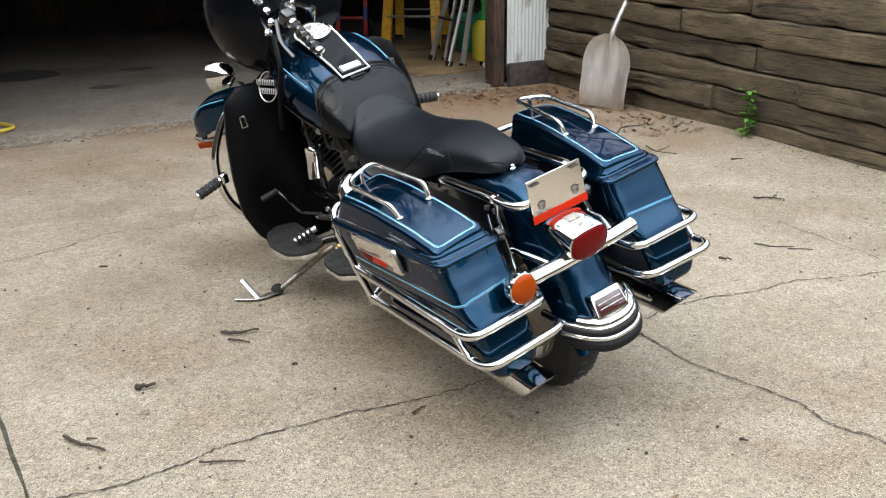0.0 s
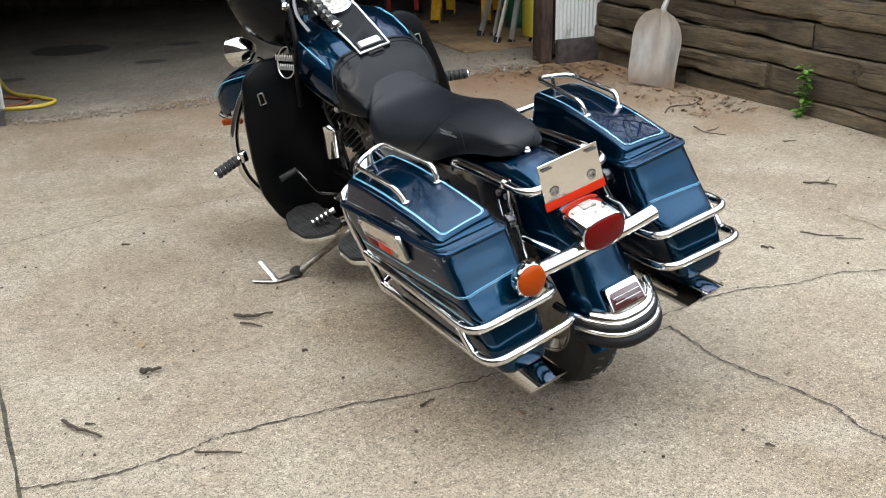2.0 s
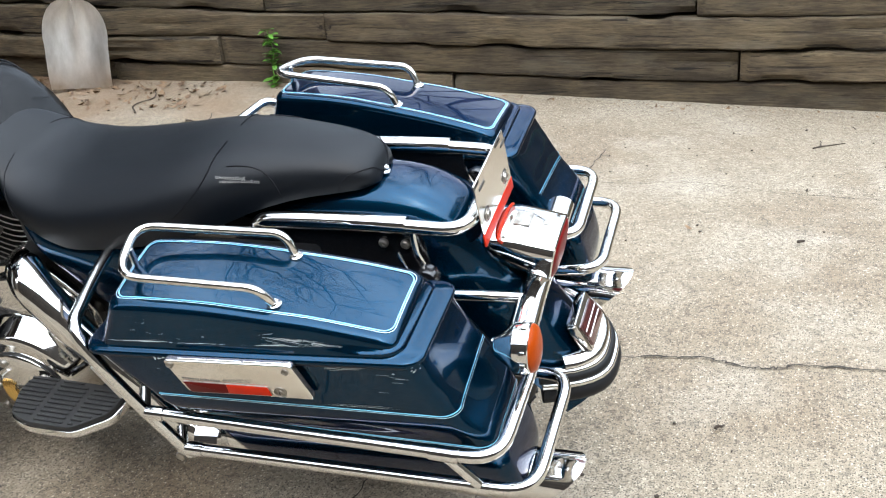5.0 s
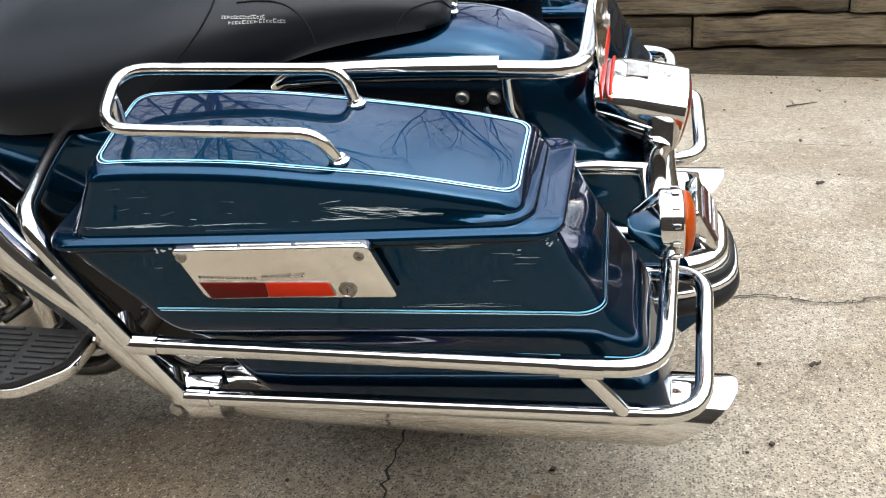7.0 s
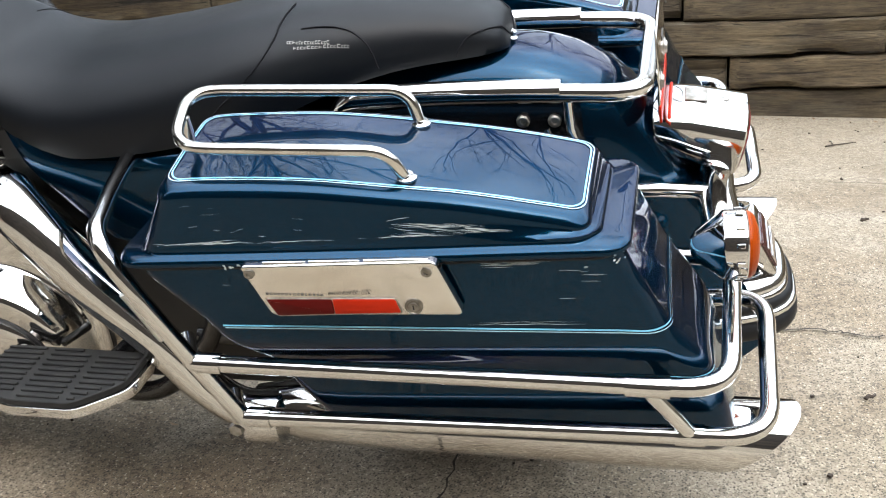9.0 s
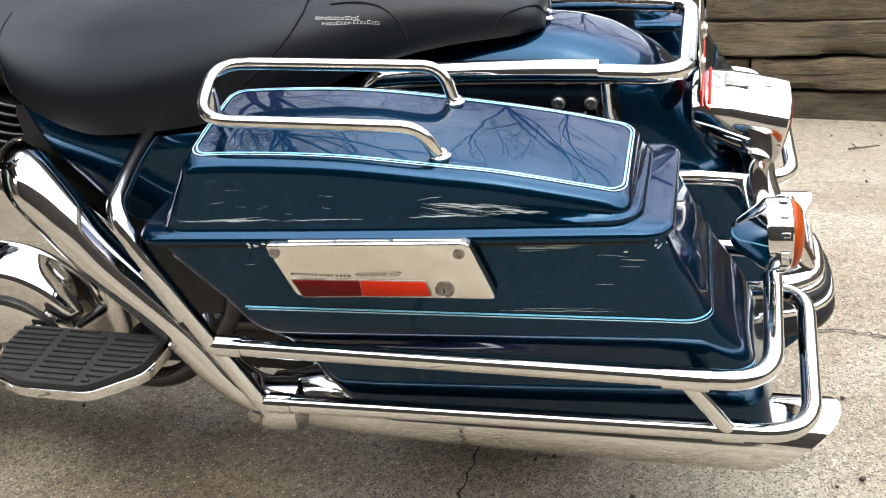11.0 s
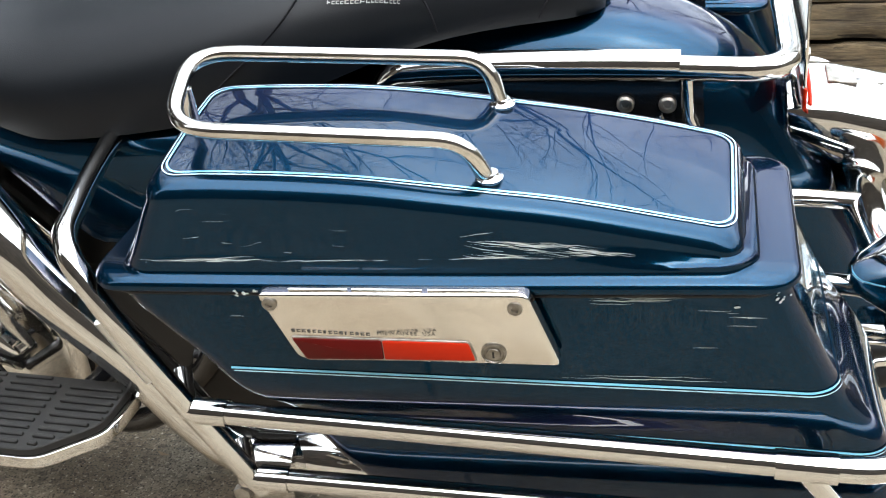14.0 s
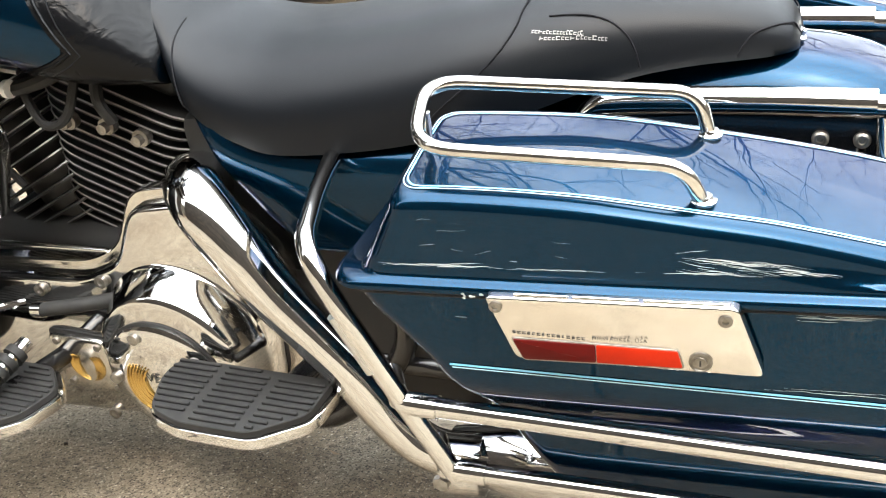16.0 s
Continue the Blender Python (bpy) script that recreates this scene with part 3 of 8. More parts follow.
part("rear_fender", shell([(-0.466, 0.335), (-0.438, 0.385), (-0.385, 0.47), (-0.345, 0.55), (-0.30, 0.630), (-0.245, 0.702), (-0.195, 0.738), (-0.15, 0.756), (-0.09, 0.765), (0.0, 0.764), (0.15, 0.742), (0.30, 0.69)],
                          [(0, 0.108), (0.3, 0.112), (0.6, 0.112), (1, 0.12)], [(0, 0.07), (0.4, 0.11), (1, 0.14)], (0.0, 0.325)), M_BLUE, bike, "metallic dark blue rear fender")
b = bmesh.new()
for sx in (-1, 1):
    slab(b, [(-0.19, 0.735), (-0.20, 0.60), (-0.12, 0.46), (0.28, 0.46), (0.34, 0.66), (0.25, 0.70), (0.0, 0.725)], 0.006, Matrix(((0, 0, 1, sx * 0.124 - 0.003), (1, 0, 0, 0), (0, 1, 0, 0), (0, 0, 0, 1))), 0.001)
part("fender_skirt", b, M_BLACK, bike, "black inner fender panels")


def fillet2(pts, r, n=3):
    """Round the corners of a closed outline."""
    out = []
    m = len(pts)
    for i in range(m):
        a, b_, c = Vector(pts[i - 1]), Vector(pts[i]), Vector(pts[(i + 1) % m])
        p, q = b_ + (a - b_).normalized() * r, b_ + (c - b_).normalized() * r
        for k in range(n + 1):
            s = k / n
            v = p * (1 - s) ** 2 + b_ * 2 * s * (1 - s) + q * s * s
            out.append((v.x, v.y))
    return out


# saddlebags: d is the distance from the middle plane, which shrinks towards the tail
TOE = 0.073
LID_OUT = [(-0.26, 0.694), (-0.205, 0.7095), (-0.17, 0.717), (-0.122, 0.727), (-0.078, 0.735), (-0.023, 0.742), (0.03, 0.749), (0.075, 0.7545), (0.122, 0.758), (0.17, 0.7602), (0.219, 0.761), (0.32, 0.758)]
LID_IN = [(-0.26, 0.708), (-0.203, 0.722), (-0.15, 0.735), (-0.09, 0.747), (-0.03, 0.757), (0.0, 0.762), (0.06, 0.7705), (0.113, 0.7755), (0.166, 0.7775), (0.22, 0.778), (0.32, 0.775)]


def lid_top(d, y):
    hi, lo = curve(LID_IN, y)[0], curve(LID_OUT, y)[0]
    k = (d - 0.2415) / (0.373 - 0.2415)
    return hi + (lo - hi) * k + 0.010 * k * (1 - k)


def lid_seam(y):
    return curve([(-0.28, 0.6715), (-0.15, 0.6695), (0.03, 0.667), (0.33, 0.6665)], y)[0]


def lid_round(d, y):
    """Radius of the edge between the top and the walls of the lid."""
    return min(0.014, 0.55 * (lid_top(d, y) - lid_seam(y) - 0.0125))


def bag_plan(x0, x1, y0, y1, front=0.045, tail=(0.03, 0.03), n=9, nx=6, ny=22, inner=0.03):
    """Outline of a bag from above."""
    corners = ((x1, y1, front, front, 0), (x0, y1, inner, inner, 90), (x0, y0, inner, inner, 180), (x1, y0, tail[0], tail[1], 270))
    arcs = []
    for x, y, rx, ry, a0 in corners:
        cx = x - rx if x == x1 else x + rx
        cy = y - ry if y == y1 else y + ry
        arcs.append([(cx + rx * math.cos(radians(a0 + 90 * k / n)), cy + ry * math.sin(radians(a0 + 90 * k / n))) for k in range(n + 1)])
    out = []
    for k, arc in enumerate(arcs):
        out += arc
        p, q = arc[-1], arcs[(k + 1) % 4][0]
        count = nx if k % 2 == 0 else ny
        out += [(p[0] + (q[0] - p[0]) * (i + 1) / (count + 1), p[1] + (q[1] - p[1]) * (i + 1) / (count + 1)) for i in range(count)]
    return out


# lip of the lid: (inset, rise over the seam)
LIP = [(0.006, 0.0), (0.0018, 0.0004), (0.0, 0.0024), (0.0003, 0.0055), (0.0015, 0.0082), (0.0036, 0.0102), (0.0065, 0.0114)]
BODY = [(0.343, 0.332, 0.26, -0.360, 0.09), (0.352, 0.356, 0.238, -0.382, 0.105), (0.375, 0.372, 0.226, -0.389, 0.122), (0.42, 0.3825, 0.220, -0.384, 0.15), (0.475, 0.3865, 0.216, -0.368, 0.18), (0.494, 0.3885, 0.216, -0.3615, 0.190), (0.508, 0.3920, 0.215, -0.3555, 0.199),
        (0.522, 0.3985, 0.215, -0.3475, 0.206), (0.536, 0.4055, 0.214, -0.3365, 0.214), (0.548, 0.4100, 0.213, -0.3265, 0.221), (0.562, 0.4120, 0.212, -0.3160, 0.231), (0.588, 0.4118, 0.212, -0.301, 0.248), (0.615, 0.411, 0.212, -0.288, 0.272), (0.645, 0.4095, 0.212, -0.273, 0.298), (0.670, 0.4085, 0.212, -0.262, 0.314)]
BODY_TAIL = (0.024, 0.028)


def lid_side(y, f):
    """A point on the outer flank of the lid."""
    base = lid_seam(y) + 0.0125
    d = 0.4025 - 0.0095 * f
    return d, base + f * (lid_top(d, y) - lid_round(d, y) - base)


def bag_stripe(bm_, place, z0, slope, rise, width, side):
    """A stripe round a saddlebag's body, from the front of the flank round the tail to its inner edge."""
    def outline(z):
        return curve(BODY, z)

    d1, d0, y0, y1 = outline(z0)
    rx, ry = BODY_TAIL
    cut = [("f", y1 - 0.03 - (y1 - 0.03 - (y0 + ry)) * q / 24) for q in range(24)]
    cut += [("c", a) for a in np.linspace(0, math.pi / 2, 11)]
    cut += [("t", d1 - rx - (d1 - rx - d0 - 0.02) * q / 8) for q in range(1, 9)]
    pts = []
    for kind, v in cut:
        y = v if kind == "f" else y0
        z = z0 + slope * y + (rise * (d1 - v) / (d1 - d0) if kind == "t" else 0)
        e1, e0, f0, f1 = outline(z)
        if kind == "f":
            p, o = (e1, v), (1, 0)
        elif kind == "c":
            p, o = (e1 - rx + rx * math.cos(v), f0 + ry - ry * math.sin(v)), (math.cos(v), -math.sin(v))
        else:
            p, o = (v, f0), (0, -1)
        pts.append((place(p[0] + o[0] * 0.0012, p[1] + o[1] * 0.0012, z), Vector((side * o[0], o[1], 0.25)).normalized()))
    ribbon(bm_, [p for p, o in pts], [o for p, o in pts], width)


def saddlebag(sx):
    def place(d, y, z):
        return Vector((sx * (d + y * (0.02 + (TOE - 0.02) * soft_step(0.49, 0.56, z))), y, z))

    b = bmesh.new()
    levels = [0.670 - (0.670 - 0.352) * k / 44 for k in range(45)] + [0.347, 0.343]
    loft(b, [[place(d, y, z) for d, y in bag_plan(d0, d1, y0, y1, 0.03, BODY_TAIL, 7, 3, 10)] for z, (d1, d0, y0, y1) in ((z, curve(BODY, z)) for z in levels)])
    bag = part("saddlebag", b, M_BLUE, bike, "metallic dark blue hard saddlebag")
    # lid: a rolled lip, a fillet, steep walls and a softly domed top
    b = bmesh.new()
    rings = []
    for inset, v in LIP:
        rings.append([place(d, y, lid_seam(y) + v) for d, y in bag_plan(0.206 + inset, 0.4145 - inset, -0.2705 + inset, 0.330 - inset, 0.036, (0.030, 0.034))])
    rows = [(-0.0042, "lip", 0.0121), (-0.0018, "lip", 0.0136), (-0.0004, "lip", 0.0160), (0.0, "lip", 0.0195)] + [(0.0095 * f, "wall", f) for f in (0.3, 0.55, 0.8, 1.0)] + [(0.0, "arc", a) for a in (12, 26, 40, 54, 68, 80, 90)] + [(0.030, "top", 0), (0.040, "top", 0)]
    for inset, kind, v in rows:
        f = v if kind == "wall" else (0.0 if kind == "lip" else 1.0)
        r = []
        grow = 0.0095 + 0.014 * (1 - math.cos(radians(v))) if kind == "arc" else inset
        front = 0.034 * f + (grow - 0.0095 if f == 1 else 0) if kind != "lip" else inset
        rear = 0.010 * f + (grow - 0.0095 if f == 1 else 0) if kind != "lip" else inset
        rad = 0.030 - 0.010 * f
        for d, y in bag_plan(0.2155 + grow, 0.4025 - grow, -0.236 + rear, 0.299 - front, rad, (rad * 0.9, rad), inner=rad):
            base, zt, rr = lid_seam(y) + 0.0125, lid_top(d, y), lid_round(d, y)
            if kind == "lip":
                z = lid_seam(y) + v
            elif kind == "wall":
                z = base + 0.005 * (1 - v) + v * (zt - rr - base)
            else:
                z = zt - (rr * (1 - math.sin(radians(v))) if kind == "arc" else 0)
            r.append(place(d, y, z))
        rings.append(r)
        last = [(sx * p.x - TOE * p.y, p.y) for p in r]
    cd, cy = 0.307, 0.025
    for k in (0.86, 0.7, 0.52, 0.34, 0.17, 0.03):
        rings.append([place(cd + (d - cd) * k, cy + (y - cy) * k, lid_top(cd + (d - cd) * k, cy + (y - cy) * k)) for d, y in last])
    loft(b, rings)
    part("lid", b, M_BLUE, bag, "metallic blue lid with a light pinstripe", 50)
    # rubber seal under the lid
    b = bmesh.new()
    sweep(b, [place(d, y, lid_seam(y) - 0.002) for d, y in bag_plan(0.214, 0.4075, -0.2615, 0.314, 0.03, (0.028, 0.03))], 0.0032, 6, closed=True)
    part("seal", b, M_RUBBER, bag)

    # a pair of fine lines round the top: pale outside, light blue inside
    for wd, inset, m_, lift in ((0.0013, 0.0, M_STRIPE_PALE, 0.0010), (0.0021, 0.0031, M_STRIPE, 0.0010)):
        b = bmesh.new()
        loop = rrect(0.2405 + inset, 0.3745 - inset, -0.2195 + inset, 0.2535 - inset, 0.017, 7)
        dense = []
        for (a, c), (e, g) in zip(loop, loop[1:] + loop[:1]):
            steps = max(1, int(math.hypot(e - a, g - c) / 0.012))
            dense += [(a + (e - a) * q / steps, c + (g - c) * q / steps) for q in range(steps)]
        dense.append(dense[0])
        nor = []
        for d, y in dense:
            q = (place(d + 0.004, y, lid_top(d + 0.004, y)) - place(d - 0.004, y, lid_top(d - 0.004, y))).cross(place(d, y + 0.004, lid_top(d, y + 0.004)) - place(d, y - 0.004, lid_top(d, y - 0.004))).normalized()
            nor.append(q if q.z > 0 else -q)
        ribbon(b, [place(d, y, lid_top(d, y) + lift) for d, y in dense], nor, wd)
        part("pinstripe", b, m_, bag, "thin light blue pinstripe")
    for z, slope, rise, wd, m_ in ((0.5785, 0.0216, 0.012, 0.0022, M_STRIPE), (0.5750, 0.0216, 0.012, 0.0011, M_STRIPE_PALE), (0.499, 0.0, 0.004, 0.0020, M_STRIPE), (0.4955, 0.0, 0.004, 0.0011, M_STRIPE_PALE)):
        b = bmesh.new()
        bag_stripe(b, place, z, slope, rise, wd, sx)
        part("pinstripe", b, m_, bag, "thin light blue pinstripe")
    # lid rail on two feet
    fo, fi = (0.357, -0.024), (0.2505, -0.017)
    b = bmesh.new()
    sweep(b, fillet([place(*fo, lid_top(*fo) - 0.004), place(0.366, -0.008, 0.784), place(0.361, 0.240, 0.7965), place(0.252, 0.263, 0.8185), place(0.2445, -0.004, 0.8005), place(*fi, lid_top(*fi) - 0.004)], 0.042, 7), 0.0072, 14)
    rail = part("lid_rail", b, M_CHROME_WORN, bag, "chrome tubular lid rail")
    for d, y in (fo, fi):
        b = bmesh.new()
        lathe(b, [(0.0088, -0.003), (0.0112, 0.0), (0.0115, 0.0016), (0.0090, 0.0030), (0.0074, 0.0062)], Matrix.Translation(place(d, y, lid_top(d, y))), 20)
        part("foot", b, M_CHROME, rail)
    b = bmesh.new()
    sweep(b, [place(0.302, 0.249, lid_top(0.302, 0.249) - 0.004), place(0.302, 0.249, 0.806)], 0.006, 12)
    part("post", b, M_CHROME, rail)
    if sx > 0:
        return bag
    # latch cover on the flank of the left bag

    def panel(d):
        return Matrix(((0 - TOE, 0, -1, -d), (1, 0, 0, 0), (0, 1, 0, 0), (0, 0, 0, 1)))

    b = bmesh.new()
    slab(b, fillet2([(0.155, 0.672), (-0.050, 0.674), (-0.075, 0.614), (0.128, 0.616)], 0.008), 0.008, panel(0.409), 0.001)
    latch = part("latch_cover", b, M_ENGINE, bag, "polished latch cover with a red reflector")
    b = bmesh.new()
    slab(b, fillet2([(0.163, 0.678), (-0.0615, 0.680), (-0.087, 0.607), (0.1375, 0.6085)], 0.007, 5), 0.012, panel(0.4165), 0.003, 3)
    cover = part("cover_plate", b, M_PLATE, latch, "polished metal cover with smudges")
    b = bmesh.new()
    slab(b, fillet2([(0.1405, 0.6345), (-0.0130, 0.6325), (-0.0185, 0.6115), (0.130, 0.6085)], 0.004, 4), 0.0022, panel(0.4275), 0.0008)
    part("reflector_frame", b, M_STEEL, latch, "worn metal rim")
    for poly, m_, lab in (([(0.1385, 0.6330), (0.0612, 0.6322), (0.0612, 0.6120), (0.1290, 0.6105)], M_DARKRED, "dark red reflector"), ([(0.0606, 0.6322), (-0.0120, 0.6312), (-0.0165, 0.6130), (0.0606, 0.6120)], M_REFLECT, "bright red ribbed reflector")):
        b = bmesh.new()
        slab(b, fillet2(poly, 0.002, 3), 0.0030, panel(0.4278), 0.001)
        part("reflector", b, m_, latch, lab)
    for y, z in ((0.152, 0.668), (-0.052, 0.667)):
        b = bmesh.new()
        lathe(b, [(0.0062, 0), (0.0062, 0.0016), (0.0050, 0.0024), (0.0030, 0.0024), (0.0026, 0.0006)], panel(0.4283) @ pose(y, z, 0), 18)
        part("screw", b, M_STEEL, latch, "socket screw")
    b = bmesh.new()
    lathe(b, [(0.0105, 0), (0.0105, 0.0014), (0.0088, 0.0022), (0.0080, 0.0010), (0.0062, 0.0010), (0.0056, 0.0026), (0.0020, 0.0028)], panel(0.4283) @ pose(-0.032, 0.6205, 0), 28)
    lock = part("lock", b, M_STEEL, latch, "round key lock")
    b = bmesh.new()
    box(b, (0.0016, 0.006, 0.0012), panel(0.4283) @ pose(-0.032, 0.6205, 0.0028))
    part("keyhole", b, M_ENGINE, lock)
    # engraved line: a name as bars, then the place
    b = bmesh.new()
    for k, w in enumerate((0.0030, 0.0034, 0.0032, 0.0022, 0.0026, 0.0030, 0.0012, 0.0032, 0.0034, 0.0032, 0.0010, 0.0032, 0.0026, 0.0034, 0.0034)):
        for dz in (-0.0011, 0.0011) if k % 3 else (-0.0012, 0.0, 0.0012):
            box(b, (w, 0.0005, 0.0005), panel(0.4287) @ pose(0.1365 - 0.0046 * k, 0.6405 - 0.0002 * k + dz, 0))
        box(b, (0.0006, 0.0028, 0.0005), panel(0.4287) @ pose(0.1375 - 0.0046 * k, 0.6405 - 0.0002 * k, 0))
    tagged(part("lettering", b, M_INK, latch, "row of small engraved dark bars"), kind="stuff")
    txt = bpy.data.curves.new("lettering", "FONT")
    txt.body, txt.size, txt.extrude, txt.space_character = "MILWAUKEE, USA", 0.0052, 0.0002, 1.25
    t_ob = new("lettering_source", txt)
    t_me = bpy.data.meshes.new_from_object(t_ob)
    bpy.data.objects.remove(t_ob)
    t_me.materials.append(M_INK)
    t_ob = new("lettering", t_me)
    t_ob.parent = latch
    t_ob.matrix_local = panel(0.4288) @ pose(0.064, 0.6378, 0.0004) @ Matrix.Diagonal((-1, 1, 1, 1))
    tagged(t_ob, "small engraved lettering reading MILWAUKEE, USA")
    b = bmesh.new()
    for y, w in ((0.110, 0.050), (0.052, 0.058), (-0.018, 0.072)):
        sweep(b, [panel(0.423) @ Vector((y - w / 2, 0.6795 - 0.005 * y, 0)), panel(0.423) @ Vector((y + w / 2, 0.6795 - 0.005 * y, 0))], 0.0022, 10)
    part("hinge", b, M_CHROME, latch, "slim chrome hinge")

    # scratches along the flank of the lid and under its lip
    rnd = random.Random(9)

    def scratch(bm_, y0, f0, length, width, drift, wander=0.008):
        n_ = max(3, int(length / 0.006))
        pts, nn = [], []
        f = f0
        for i in range(n_ + 1):
            y_ = y0 - length * i / n_
            f = min(0.97, max(0.02, f + rnd.gauss(drift / n_, wander)))
            d_, z_ = lid_side(y_, f)
            pts.append(place(d_ + 0.0009, y_, z_))
            nn.append(Vector((-1, 0, 0.12)))
        ribbon(bm_, pts, nn, lambda s: 1.6 * width * (0.25 + rnd.random()) * math.sin(math.pi * min(1, max(0.06, s * 0.94 + 0.03))))

    b = bmesh.new()
    for _ in range(30):
        scratch(b, rnd.uniform(0.02, 0.28), rnd.uniform(0.17, 0.25), rnd.uniform(0.03, 0.11), rnd.uniform(0.0002, 0.0006), rnd.gauss(0, 0.02))
    for _ in range(16):
        scratch(b, rnd.uniform(-0.06, 0.03), rnd.uniform(0.18, 0.34), rnd.uniform(0.05, 0.13), rnd.uniform(0.0002, 0.0006), rnd.gauss(0.06, 0.06))
    for _ in range(48):
        y_ = rnd.uniform(-0.12, 0.0)
        scratch(b, y_, rnd.uniform(0.32, 0.72), rnd.uniform(0.02, 0.08), rnd.uniform(0.0002, 0.0006), rnd.gauss(0, 0.05), 0.012)
    for _ in range(12):
        scratch(b, rnd.uniform(-0.14, 0.26), rnd.uniform(0.30, 0.95), rnd.uniform(0.008, 0.03), rnd.uniform(0.0001, 0.00025), rnd.gauss(0, 0.03))
    for y_, f_, l_, w_ in ((-0.092, 0.66, 0.026, 0.0016), (-0.120, 0.40, 0.060, 0.0011), (-0.150, 0.30, 0.055, 0.0009), (-0.02, 0.20, 0.10, 0.0008), (0.27, 0.19, 0.12, 0.0008), (0.16, 0.21, 0.10, 0.0006)):
        scratch(b, y_, f_, l_, w_, 0.0)
    tagged(part("scratch", b, M_SCRATCH, bag, "pale scratches through the paint"), kind="stuff")
    b = bmesh.new()
    for y_, z_, l_, w_ in [(-0.100 - rnd.uniform(0, 0.05), 0.664 + rnd.gauss(0, 0.003), rnd.uniform(0.015, 0.06), rnd.uniform(0.0002, 0.0006)) for _ in range(14)] + [(-0.19 - rnd.uniform(0, 0.03), 0.648 + rnd.gauss(0, 0.004), rnd.uniform(0.008, 0.03), 0.0004) for _ in range(5)] + [(-0.085, 0.5815, 0.135, 0.0007), (-0.10, 0.5845, 0.11, 0.0004), (0.20, 0.640, 0.012, 0.0004), (-0.19, 0.617, 0.02, 0.0004)]:
        n_ = max(4, int(l_ / 0.008))
        wob = [rnd.gauss(0, 0.0004) for _ in range(n_ + 1)]
        pts = [place(curve(BODY, z_)[0] + 0.0006, y_ - l_ * q / n_, z_ + wob[q]) for q in range(n_ + 1)]
        ribbon(b, pts, [(-1, 0, 0)] * (n_ + 1), lambda s: w_ * math.sin(math.pi * min(0.97, max(0.05, s))))
    tagged(part("scratch", b, M_SCRATCH, bag, "pale scratches through the paint"), kind="stuff")
    # chips of bare primer at the hinge and at the rear corner of the lid
    b = bmesh.new()

    def chip(p, o, size):
        o = Vector(o).normalized()
        t = o.cross(Vector((0, 0, 1))).normalized()
        u = t.cross(o)
        ring_ = [b.verts.new(p + o * 0.0006 + (t * math.cos(a) * rnd.uniform(0.5, 1.2) + u * math.sin(a) * rnd.uniform(0.25, 0.8)) * size) for a in np.linspace(0, 2 * math.pi, 8)[:-1]]
        b.faces.new(ring_)

    for _ in range(7):
        y_ = 0.183 + rnd.gauss(0, 0.006)
        chip(place(0.4145, y_, lid_seam(y_) + 0.003 + rnd.gauss(0, 0.0012)), (-1, 0, 0), rnd.uniform(0.0008, 0.003))
    for _ in range(9):
        a = rnd.uniform(0.5, 1.2)
        z_ = 0.663 + rnd.gauss(0, 0.005)
        e1, e0, f0, f1 = curve(BODY, z_)
        chip(place(e1 - 0.024 + 0.024 * math.cos(a), f0 + 0.028 - 0.028 * math.sin(a), z_), (-math.cos(a), -math.sin(a), 0), rnd.uniform(0.0008, 0.0024))
    chip(place(0.4092, -0.222, 0.657), (-1, 0, 0), 0.0028)
    tagged(part("chips", b, M_SCRATCH, bag, "chipped paint at the lid's corner"), kind="stuff")
    return bag


saddlebag(-1)
saddlebag(1)


